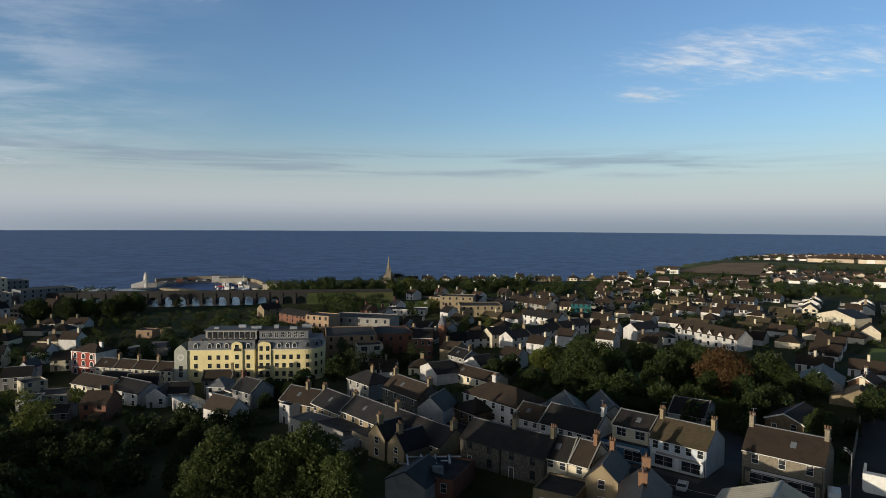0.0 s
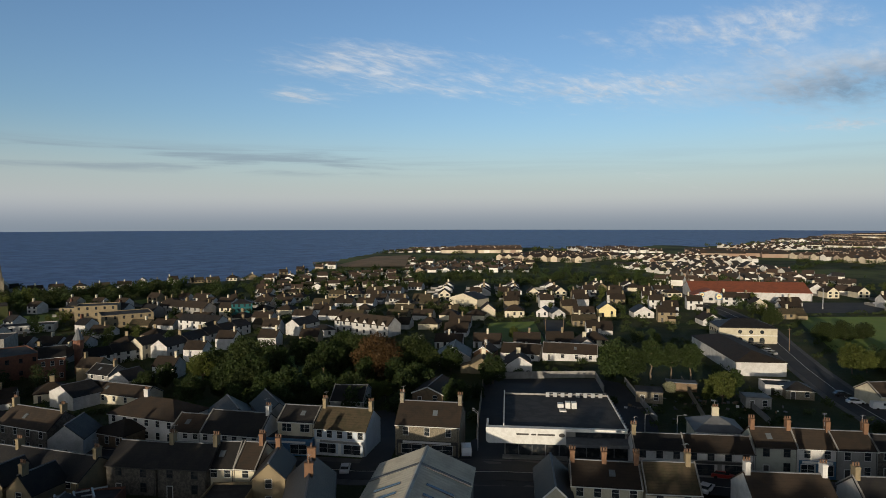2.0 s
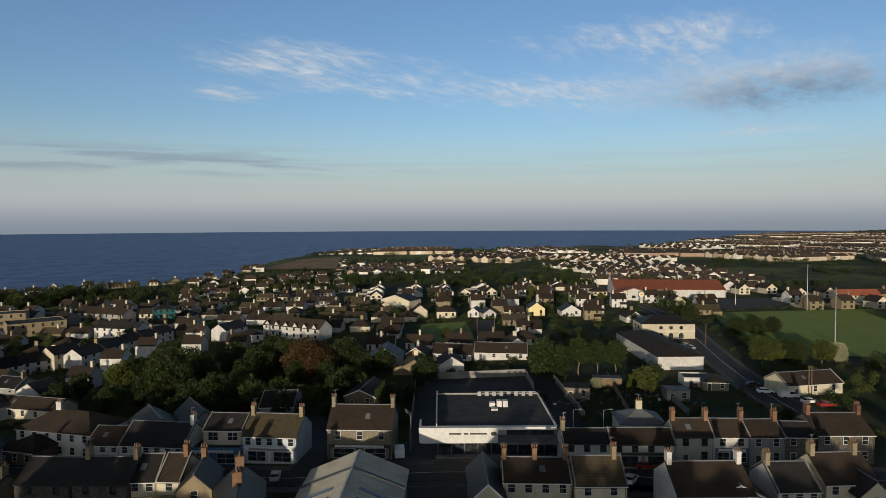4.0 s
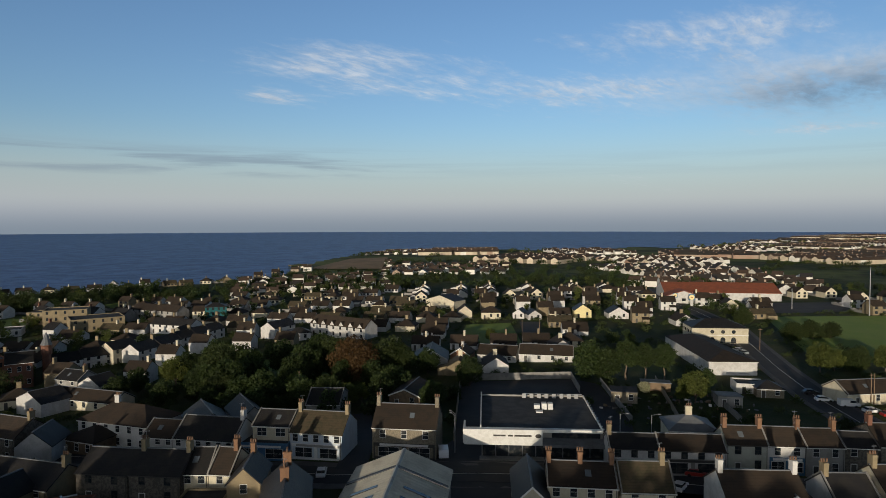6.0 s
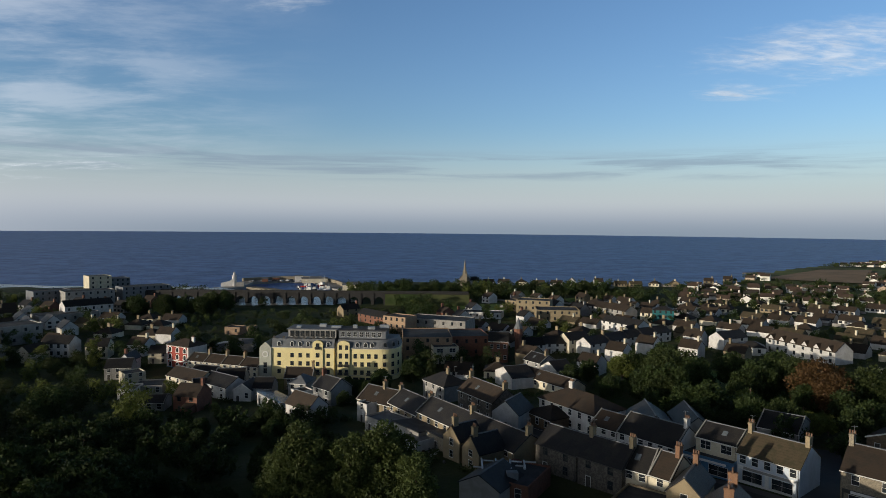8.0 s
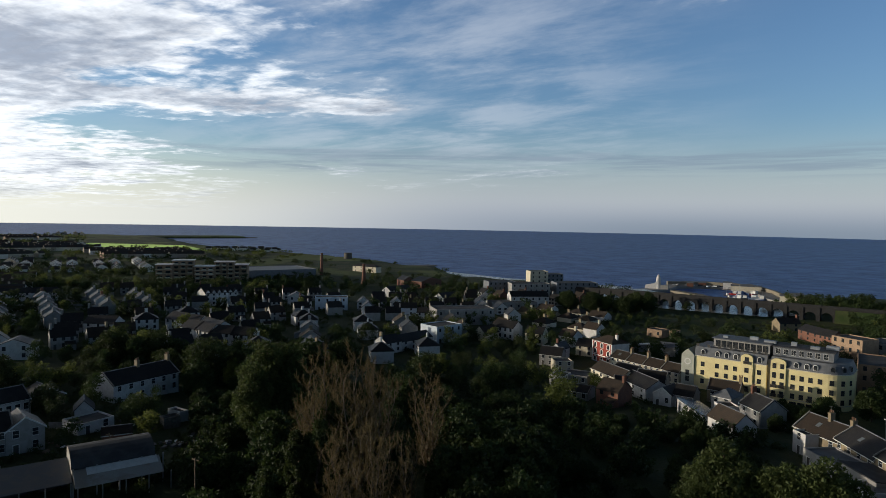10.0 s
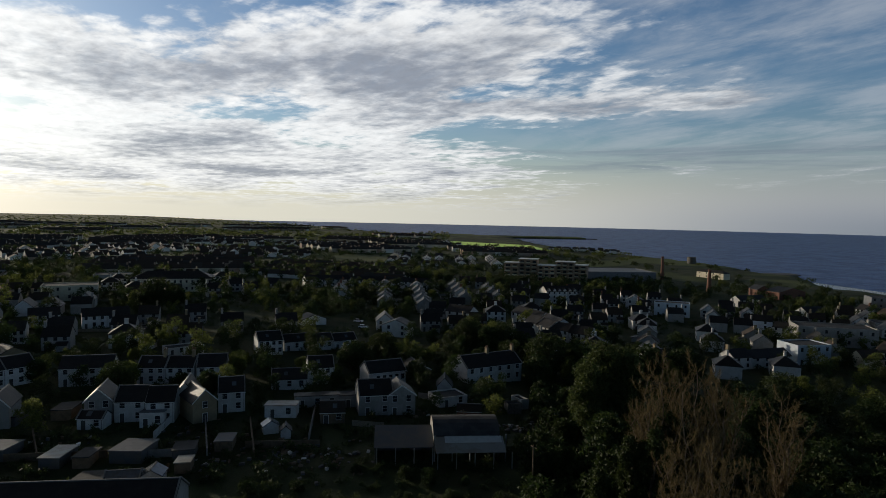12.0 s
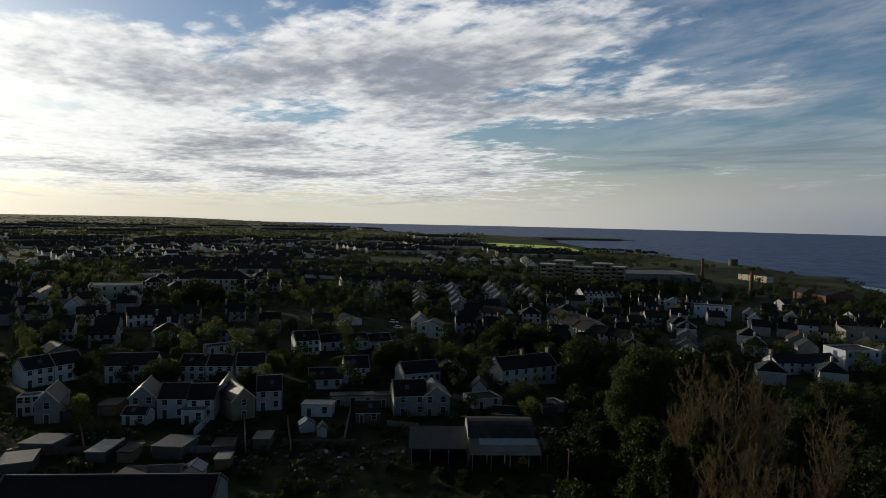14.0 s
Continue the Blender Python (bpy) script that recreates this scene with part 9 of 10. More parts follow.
tree('tall',25.1,-92.8,184,1.31)
tree('bush',-41.5,86.7,134,1.17)
tree('bush',-94.4,18.4,351,0.40)
tree('bush',-95.9,-7.2,55,0.47)
tree('tall',-32.0,90.9,247,1.00)
tree('bush',-69.9,66.9,335,0.97)
tree('tall',-28.7,92.4,330,0.80)
tree('tall',-35.4,90.1,70,0.80)
tree('bush',-53.1,81.3,14,0.63)
tree('tall',-18.1,96.2,170,0.85)
tree('dark',-58.5,78.8,80,0.92)
tree('bush',-74.3,64.4,145,0.71)
tree('bush',-93.2,33.0,96,0.50)
tree('bush',-95.9,24.4,91,0.58)
tree('bush',-99.0,-5.7,225,0.57)
tree('bush',-99.2,-1.4,69,0.53)
tree('ivy',-81.9,56.5,290,1.10)
tree('ivy',-83.7,53.9,0,1.00)
tree('bush',-66.4,74.1,326,1.29)
tree('bush',-37.8,92.4,341,1.30)
tree('bush',-95.4,31.6,131,0.36)
tree('bush',-100.0,11.8,353,0.50)
tree('dark',-64.6,77.6,136,0.99)
tree('bush',-91.9,42.3,351,1.33)
tree('bush',-101.1,-3.2,330,0.36)
tree('bush',-100.3,16.7,41,0.34)
tree('dark',-69.6,74.2,97,0.93)
tree('bush',-87.1,52.6,180,0.32)
tree('bush',-95.7,37.0,340,0.51)
tree('bare',-80.4,64.0,195,1.20)
tree('bush',-102.9,7.8,152,0.29)
tree('bush',-79.3,66.3,117,0.78)
tree('bush',-61.9,82.9,249,0.63)
tree('bush',-101.3,22.9,115,0.35)
tree('bush',-53.7,89.1,240,1.20)
tree('bush',-99.7,30.1,214,0.48)
tree('bush',-104.4,-6.5,97,0.50)
tree('bush',-31.2,100.3,45,0.95)
tree('bare',-80.3,68.0,248,1.10)
tree('bare',-85.7,61.0,305,1.20)
tree('dark',-61.9,85.5,79,0.91)
tree('ivy',-84.2,63.8,340,1.00)
tree('ivy',-85.7,61.8,190,1.20)
tree('dark',-89.8,55.7,190,0.90)
tree('bare',-87.9,59.3,335,0.90)
tree('dark',-80.7,68.9,0,1.00)
tree('bush',-92.2,53.4,246,1.38)
tree('bush',-96.9,44.5,106,0.52)
tree('dark',-68.7,82.2,353,0.93)
tree('bush',-107.5,-0.7,343,0.37)
tree('bush',-37.3,101.1,90,1.31)
tree('bush',-75.8,76.9,204,0.79)
tree('bush',-106.7,17.4,284,0.25)
tree('dark',-41.9,100.2,307,0.40)
tree('dark',-47.6,97.6,50,0.37)
tree('bush',-109.3,4.9,263,0.47)
tree('bush',-64.2,88.7,196,1.40)
tree('dark',-69.0,85.0,260,0.80)
tree('bush',-109.6,-3.2,53,0.55)
tree('dark',-71.1,83.6,287,0.40)
tree('dark',-66.8,88.1,280,0.99)
tree('bush',-105.4,34.2,310,0.37)
tree('bush',-90.4,64.3,350,0.60)
tree('bush',-107.4,28.0,10,0.60)
tree('bush',-98.8,51.1,255,0.62)
tree('dark',-74.3,83.4,73,0.97)
tree('bush',-34.4,106.6,173,1.17)
tree('bare',-80.0,79.2,180,0.95)
tree('dark',-75.4,84.3,180,0.80)
tree('bush',-111.0,24.6,219,0.51)
tree('bush',-40.8,106.4,49,0.71)
tree('dark',-65.9,93.6,170,0.94)
tree('bush',-87.3,75.0,235,0.85)
tree('bush',-68.7,92.6,245,0.65)
tree('bush',-56.3,100.7,187,0.68)
tree('bush',-94.6,67.1,296,1.02)
tree('bush',-115.1,16.4,106,0.45)
tree('dark',-104.5,51.5,64,0.53)
tree('bush',-116.1,-11.1,196,0.27)
tree('bush',-111.0,37.6,42,0.35)
tree('bush',-99.5,62.0,284,0.88)
tree('bush',-107.0,48.5,359,1.35)
tree('dark',-60.2,100.9,101,0.41)
tree('bush',-64.1,98.6,248,1.26)
tree('bush',-102.7,57.4,310,1.70)
tree('bush',-113.0,33.1,226,0.49)
tree('dark',-79.5,86.9,197,1.00)
tree('dark',-74.1,91.6,12,0.95)
tree('dark',-83.3,88.5,110,0.90)
tree('bush',-47.3,112.0,350,1.01)
tree('bush',-85.3,87.4,232,1.32)
tree('bush',-109.5,54.9,163,1.29)
tree('bush',-106.9,60.0,307,1.19)
tree('dark',-69.6,100.9,150,0.35)
tree('bush',-95.8,77.3,153,0.99)
tree('bush',-41.7,116.0,60,1.18)
tree('fresh',-81.1,94.6,211,0.49)
tree('bush',-99.6,74.9,119,0.79)
tree('dark',-85.2,93.6,126,0.34)
tree('dark',-109.2,64.8,110,0.90)
tree('bush',-45.5,118.7,112,0.77)
tree('bush',-58.0,113.4,49,1.36)
tree('bush',-94.1,86.0,4,1.14)
tree('bush',-108.4,67.4,9,1.34)
tree('bush',-101.9,78.9,300,0.79)
tree('dark',-72.5,106.8,24,0.50)
tree('bush',-40.2,123.0,246,0.88)
tree('bush',-118.2,53.9,285,1.23)
tree('dark',-51.7,120.3,58,0.36)
tree('bush',-80.0,103.7,9,0.99)
tree('bush',-94.6,91.8,270,1.32)
tree('bush',-100.6,85.9,12,0.87)
tree('bush',-86.9,99.9,283,1.24)
tree('bush',-91.0,96.9,108,0.90)
tree('bush',-72.2,111.9,192,1.05)
tree('fresh',-112.6,71.0,330,0.90)
tree('dark',-87.7,100.9,330,0.80)
tree('dark',-80.1,108.9,104,0.36)
tree('bush',-45.9,127.3,185,1.00)
tree('bush',-110.9,78.3,12,1.07)
tree('bush',-107.1,83.5,128,1.28)
tree('bush',-103.5,88.9,97,0.67)
tree('bush',-68.2,119.3,258,1.02)
tree('dark',-123.3,62.2,135,0.48)
tree('bush',-102.7,92.5,26,1.10)
tree('bush',-95.5,100.2,262,1.25)
tree('bush',-85.5,109.9,185,1.17)
tree('tall',-122.2,67.7,352,1.00)
tree('dark',-92.5,105.2,188,0.30)
tree('bush',-115.8,79.2,100,0.66)
tree('bush',-89.7,108.1,135,0.98)
tree('bush',-101.6,98.0,291,0.73)
tree('bush',-126.5,64.2,98,0.99)
tree('bush',-119.6,76.8,255,0.63)
tree('bush',-96.9,104.9,14,1.10)
tree('bush',-88.8,112.2,142,0.66)
tree('bush',-77.8,121.2,307,0.66)
tree('bush',-55.0,133.8,327,0.67)
tree('bush',-83.1,118.5,172,0.72)
tree('bush',-114.7,88.2,164,1.26)
tree('bush',-73.6,125.1,99,0.94)
tree('tall',-125.4,73.6,272,1.22)
tree('bush',-86.7,117.2,155,0.96)
tree('bush',-109.7,96.1,259,1.29)
tree('fresh',-124.6,76.1,285,1.00)
tree('bush',-64.4,131.0,89,1.15)
tree('tall',-124.4,77.6,132,1.15)
tree('bush',-132.4,63.4,350,1.20)
tree('bush',-44.2,140.5,175,0.61)
tree('bush',-130.1,69.2,159,1.05)
tree('bush',-97.1,112.2,307,1.22)
tree('bush',-71.2,130.8,270,0.98)
tree('bush',-109.2,101.3,263,0.79)
tree('bush',-89.8,119.3,336,0.94)
tree('bush',-125.8,80.7,185,0.93)
tree('bush',-102.1,109.7,345,1.21)
tree('bush',-122.6,86.4,124,1.26)
tree('dark',-113.0,98.6,12,0.52)
tree('bush',-118.0,92.7,214,0.99)
tree('bush',-80.0,127.0,188,0.92)
tree('bush',-85.7,124.3,332,0.90)
tree('dark',-56.9,139.9,336,0.43)
tree('bush',-67.5,136.0,206,0.61)
tree('bush',-94.7,119.4,237,1.26)
tree('dark',-106.3,109.4,322,0.42)
tree('bush',-76.3,132.1,329,1.31)
tree('bush',-133.3,75.9,311,0.74)
tree('bush',-111.0,105.9,301,0.92)
tree('bush',-103.2,113.6,2,1.32)
tree('bush',-49.3,145.9,268,0.85)
tree('bush',-140.8,64.3,102,0.85)
tree('bush',-54.6,145.1,1,1.04)
tree('bush',-83.6,130.7,349,1.15)
tree('bush',-98.5,120.0,196,0.94)
tree('bush',-93.6,125.3,226,1.33)
tree('bush',-117.7,103.6,135,1.01)
tree('bush',-64.8,143.3,276,0.90)
tree('bush',-110.2,112.6,73,0.92)
tree('dark',-105.9,117.0,24,0.46)
tree('bush',80.9,135.7,66,0.79)
tree('dark',-74.7,139.7,2,0.45)
tree('dark',-130.7,89.8,56,0.40)
tree('dark',-87.8,132.1,242,0.33)
tree('dark',-58.8,148.3,252,0.51)
tree('bush',-141.0,74.8,176,1.35)
tree('bush',-116.8,109.1,87,1.11)
tree('bush',-105.2,120.9,281,1.26)
tree('dark',-62.8,147.5,61,0.50)
tree('bush',-134.3,88.0,331,1.20)
tree('bush',71.2,144.8,210,1.20)
tree('bush',-122.3,105.4,333,0.80)
tree('bush',-54.5,152.9,51,1.27)
tree('bush',-80.8,141.3,340,1.00)
tree('bush',133.5,93.2,340,0.57)
tree('bush',61.7,151.1,35,1.50)
tree('bush',-49.5,155.6,70,1.09)
tree('bush',-114.5,116.6,309,1.15)
tree('bush',-95.4,133.1,293,1.28)
tree('bush',-70.0,148.6,10,1.36)
tree('bush',-118.5,114.0,237,1.03)
tree('dark',85.6,140.4,260,0.66)
tree('dark',-121.8,110.7,292,1.00)
tree('bush',-141.7,85.2,38,0.89)
tree('bush',-89.2,139.3,73,0.68)
tree('bush',-151.1,69.9,130,1.30)
tree('dark',50.5,158.7,310,0.50)
tree('bush',-102.1,132.3,0,1.35)
tree('bush',-125.7,111.3,152,0.92)
tree('bush',-119.2,118.5,107,1.34)
tree('bush',-123.0,115.7,266,1.34)
tree('bush',-113.4,125.1,329,0.86)
tree('bush',-61.9,157.3,286,0.77)
tree('bush',-107.3,132.1,126,1.32)
tree('bush',121.8,119.3,312,0.47)
tree('bush',46.7,164.8,80,1.60)
tree('dark',-170.7,-15.0,142,0.60)
tree('broad',164.6,48.4,247,0.36)
tree('dark',-153.1,78.0,88,0.51)
tree('bush',-117.7,125.2,185,1.08)
tree('bush',-145.5,91.5,305,1.16)
tree('broad2',63.7,159.7,92,0.70)
tree('bush',-137.6,103.4,171,0.62)
tree('bush',-73.8,155.9,152,0.64)
tree('dark',57.8,162.7,223,0.80)
tree('bush',-99.6,141.1,127,1.39)
tree('bush',-92.4,146.2,166,1.40)
tree('fresh',69.7,158.7,140,0.70)
tree('bush',60.1,162.6,260,1.30)
tree('bush',-111.8,132.6,212,0.65)
tree('bush',41.4,169.0,310,1.50)
tree('bush',95.1,145.8,145,0.90)
tree('bush',-172.5,24.7,255,0.56)
tree('dark',78.5,156.1,180,0.70)
tree('bush',-131.7,115.2,316,0.86)
tree('fresh',74.0,159.1,345,0.60)
tree('bush',-86.7,152.6,31,1.06)
tree('bush',-138.0,109.3,328,0.87)
tree('dark',-175.3,18.7,193,0.45)
tree('bush',-108.5,139.1,13,1.28)
tree('dark',-144.7,101.1,283,0.40)
tree('bush',-155.4,84.2,1,0.94)
tree('bush',-124.4,125.6,354,0.64)
tree('bush',-67.2,163.6,82,1.22)
tree('bush',-149.6,94.8,281,1.09)
tree('dark',-161.2,73.9,216,0.49)
tree('bush',-117.7,133.0,19,0.64)
tree('bush',-78.7,160.0,344,0.77)
tree('bush',-160.1,78.5,40,1.05)
tree('bush',-178.9,-13.2,57,0.54)
tree('dark',50.4,172.4,145,0.90)
tree('dark',-178.3,-22.5,49,0.43)
tree('dark',-138.4,114.8,347,0.52)
tree('bush',-116.1,137.6,23,1.11)
tree('bush',-128.7,125.9,250,0.78)
tree('dark',36.9,176.6,350,0.60)
tree('dark',45.1,174.7,117,0.80)
tree('bush',-131.9,123.5,58,1.20)
tree('bush',-125.6,130.4,350,1.28)
tree('bush',-157.9,88.7,261,0.61)
tree('bush',-134.9,120.9,96,1.18)
tree('broad',-177.4,-38.2,64,0.64)
tree('bush',-145.4,109.0,298,0.72)
tree('bush',60.4,172.1,200,0.95)
tree('bush',-106.1,148.5,277,0.96)
tree('bush',87.8,160.1,220,1.40)
tree('bush',78.2,165.1,319,0.49)
tree('bush',56.4,174.4,20,1.40)
tree('dark',-155.7,96.8,196,0.52)
tree('blossom',142.6,118.6,288,0.40)
tree('dark',-181.2,42.3,128,0.59)
tree('dark',87.5,165.9,235,0.67)
tree('dark',-148.2,116.1,175,0.45)
tree('dark',107.8,155.0,151,0.78)
tree('fresh',-188.8,-8.4,200,0.79)
tree('fresh',62.6,179.6,5,0.82)
tree('fresh',-187.4,-36.9,269,0.74)
tree('dark',84.1,172.4,194,0.74)
tree('fresh',-190.9,20.1,255,0.40)
tree('broad',41.6,187.7,248,0.70)
tree('dark',-157.9,110.7,282,0.45)
tree('dark',-166.0,101.4,74,0.55)
tree('dark',-177.9,80.7,262,0.87)
tree('fresh',-190.7,-42.4,190,0.60)
tree('dark',45.3,191.7,262,1.06)
tree('dark',-158.3,117.4,216,0.53)
tree('fresh',-196.9,9.9,40,0.53)
tree('dark',28.6,196.5,160,0.70)
tree('fresh',-198.7,-8.9,37,0.69)
tree('dark',78.5,182.8,14,0.69)
tree('dark',-197.7,25.6,77,0.83)
tree('dark',-174.8,96.9,235,0.97)
tree('copper',85.3,181.0,15,0.90)
tree('dark',88.4,179.5,225,0.80)
tree('dark',41.0,198.0,296,0.90)
tree('dark',37.9,198.9,200,0.80)
tree('dark',-193.6,-60.7,353,0.57)
tree('dark',-141.4,145.7,63,0.41)
tree('dark',-198.5,45.1,212,0.44)
tree('fresh',-203.4,-7.0,160,0.51)
tree('dark',66.5,192.9,116,0.88)
tree('dark',-187.5,84.4,66,0.47)
tree('dark',-178.3,102.7,321,0.96)
tree('copper',84.2,187.8,174,1.10)
tree('broad2',98.6,181.5,260,0.80)
tree('broad',95.8,184.0,133,1.00)
tree('dark',106.9,178.0,145,0.73)
tree('fresh',-184.9,95.3,234,0.86)
tree('broad',-149.5,145.0,300,0.90)
tree('dark',54.0,201.3,297,1.09)
tree('broad',-208.2,15.4,152,0.37)
tree('broad',46.8,204.7,302,1.08)
tree('dark',-158.2,139.0,25,0.48)
tree('dark',86.9,192.2,99,0.72)
tree('dark',73.2,197.9,282,0.90)
tree('dark',-192.7,-87.5,232,0.80)
tree('dark',152.9,149.0,346,0.60)
tree('dark',-163.6,137.5,340,0.48)
tree('dark',-202.6,70.1,178,0.62)
tree('fresh',-9.9,214.3,134,0.39)
tree('dark',-187.9,103.5,147,1.03)
tree('broad',-211.6,38.2,227,0.78)
tree('broad',-185.3,110.3,176,1.01)
tree('dark',-210.3,48.2,20,0.39)
tree('broad',-196.4,91.2,323,1.06)
tree('fresh',-192.4,99.3,90,0.85)
tree('dark',18.0,216.0,335,0.70)
tree('dark',-215.1,30.8,157,0.47)
tree('fresh',-214.4,-40.3,134,0.53)
tree('broad',-201.7,83.2,326,0.54)
tree('broad',84.6,201.5,40,0.95)
tree('dark',-213.9,54.5,220,0.40)
tree('fresh',-218.9,28.6,81,0.47)
tree('dark',74.2,208.3,167,0.90)
tree('fresh',47.2,216.1,142,0.93)
tree('fresh',-207.1,-78.4,178,0.82)
tree('fresh',90.8,202.1,202,1.01)
tree('fresh',-180.2,129.3,199,1.11)
tree('fresh',-187.5,119.0,48,0.96)
tree('dark',-184.6,124.3,213,1.13)
tree('dark',-37.1,220.8,154,0.82)
tree('broad',-207.7,84.0,257,0.72)
tree('dark',-179.3,134.8,171,1.15)
tree('dark',214.8,68.2,50,0.50)
tree('dark',-200.7,102.8,295,0.83)
tree('dark',24.8,224.2,90,0.70)
tree('broad',49.7,220.6,277,0.95)
tree('dark',70.2,216.3,35,1.00)
tree('fresh',36.2,224.6,9,1.11)
tree('broad',56.8,220.9,91,0.91)
tree('fresh',-159.8,163.0,330,1.00)
tree('fresh',-226.5,33.2,105,0.47)
tree('broad',-225.8,39.5,185,0.57)
tree('dark',83.6,214.4,2,1.05)
tree('dark',40.7,226.5,155,0.90)
tree('dark',50.6,227.3,275,1.15)
for x, y, k, size in ((-236, 77, 'broad', 0.9), (-232, 83, 'dark', 0.8), (-227, 88, 'broad', 0.95), (-222, 94, 'dark', 0.85), (-240, 70, 'fresh', 0.7), (-331, -52, 'broad', 1.15), (-334, -62, 'fresh', 1.0), (-338, -45, 'dark', 0.9)):
    tree(k, x, y, 7.0 * x % 360, size)
for k in range(11):
    tree('bush', 113.0 + 2.35 * k, 163.6 - 1.75 * k, 57.0 * k % 360, (0.42, 0.55, 0.36, 0.62)[k % 4])
tree('fresh', 157.6, 210.8, 40, 0.62)
for k in range(13):
    tree(('dark', 'broad', 'dark', 'fresh')[k % 4], -238 + 4.2 * k + 3 * math.sin(5 * k), 362 + 1.6 * k + 8 * math.sin(2.3 * k), 67.0 * k % 360, (0.95, 0.75, 1.1, 0.8, 1.0)[k % 5])
for x, y, size in ((-52.0, 196.0, 0.5), (-47.5, 189.0, 0.6), (-51.0, 180.0, 0.42), (-45.0, 203.0, 0.7), (-56.5, 204.0, 0.45)):
    tree('dark', x, y, 9.0 * y % 360, size)
# ---- streets of ordinary homes and their gardens ----
def on_land(x, y, gap=40):
    d, a = math.hypot(x, y), math.degrees(math.atan2(-x, y))
    return d < along(COAST, a) - gap


def lie(a):
    """The way that the streets run in each quarter of the town."""
    return -38 if a < -30 else -44 if a < 5 else -8 if a < 40 else 60 if a < 66 else 80 if a < 84 else 98


def nearest_homes(a):
    return 315 if a < -46 else 205 if a < -30 else 235 if a < 5 else 190 if a < 40 else 240 if a < 66 else 262 if a < 96 else 225


def estates():
    rng = random.Random(31)
    cells = []
    for _ in range(700):
        a = rng.uniform(-84, 124)
        d = math.sqrt(rng.uniform(170 ** 2, 520 ** 2))
        x, y = polar(a, d)
        if all((x - c[0]) ** 2 + (y - c[1]) ** 2 > 78 ** 2 for c in cells):
            across = rng.random() < (0.3 if a < 40 else 0.16)
            cells.append((x, y, lie(a) + rng.uniform(-8, 8) + (90 if across else 0) + (180 if rng.random() < 0.4 else 0), rng.random(), a, d))
    for x0, y0, th, lot, a0, d0 in cells:
        if a0 > 42 and rng.random() < (0.2 if a0 < 68 else 0.4):
            continue
        c, s = math.cos(radians(th)), math.sin(radians(th))
        if a0 < -28 and d0 < 350:
            kinds, run = (3, 10, 11, 3, 10, 4), (1, 1, 2)
        elif a0 < 40:
            kinds, run = ((3, 4, 10, 11), (1, 1, 2)) if lot < 0.5 else ((0, 1, 1, 6), (2, 2, 4)) if lot < 0.8 else ((7, 2, 8), (5, 6, 8))
        else:
            # mostly grey kinds on this side, standing in for walls out of the sun
            kinds, run = ((8, 12, 9), (2, 2, 3)) if lot < 0.40 else ((8, 8, 2), (5, 6, 8)) if lot < 0.8 else ((12, 8, 5), (1, 1, 2))
        q, row = -55.0, 0
        while q < 55:
            p, left, kind = -55.0 + rng.uniform(0, 8), 0, 0
            while p < 55:
                if left == 0:
                    left, kind = rng.choice(run), rng.choice(kinds)
                    p += rng.uniform(2.0, 5.0)
                w = HOME_KINDS[kind]["w"]
                x, y = x0 + c * (p + w / 2) - s * q, y0 + s * (p + w / 2) + c * q
                p += w
                left -= 1
                d, a = math.hypot(x, y), math.degrees(math.atan2(-x, y))
                if d > 475 or d < nearest_homes(a) or not -82 < a < 122 or (7 < a < 30 and d > 235) or (30 < a < 45 and d < 300) or not on_land(x, y, 30):
                    continue
                if min(((x - k[0]) ** 2 + (y - k[1]) ** 2, k[:2]) for k in cells)[1] != (x0, y0) or not free(x, y, 6.0):
                    left = 0
                    continue
                (home if d < 395 else street_home)(kind, x, y, th)
                take(x, y, th, w, 9)
            row += 1
            q += 21 if row % 2 else 27
    close_streets()


def shore_row():
    """Houses strung along the shore."""
    rng = random.Random(12)
    a = -17.5
    while a < 5.5:
        d = along(COAST, a) - rng.uniform(28, 40)
        x, y = polar(a, d)
        k = rng.choice((3, 4, 10, 11, 1, 0, 5))
        if free(x, y, 5) and rng.random() < 0.85:
            street_home(k, x, y, a + rng.uniform(-14, 14) + (90 if rng.random() < 0.2 else 0))
            take(x, y, a, 11, 9)
        a += math.degrees((HOME_KINDS[k]["w"] + rng.uniform(1.5, 9)) / d)


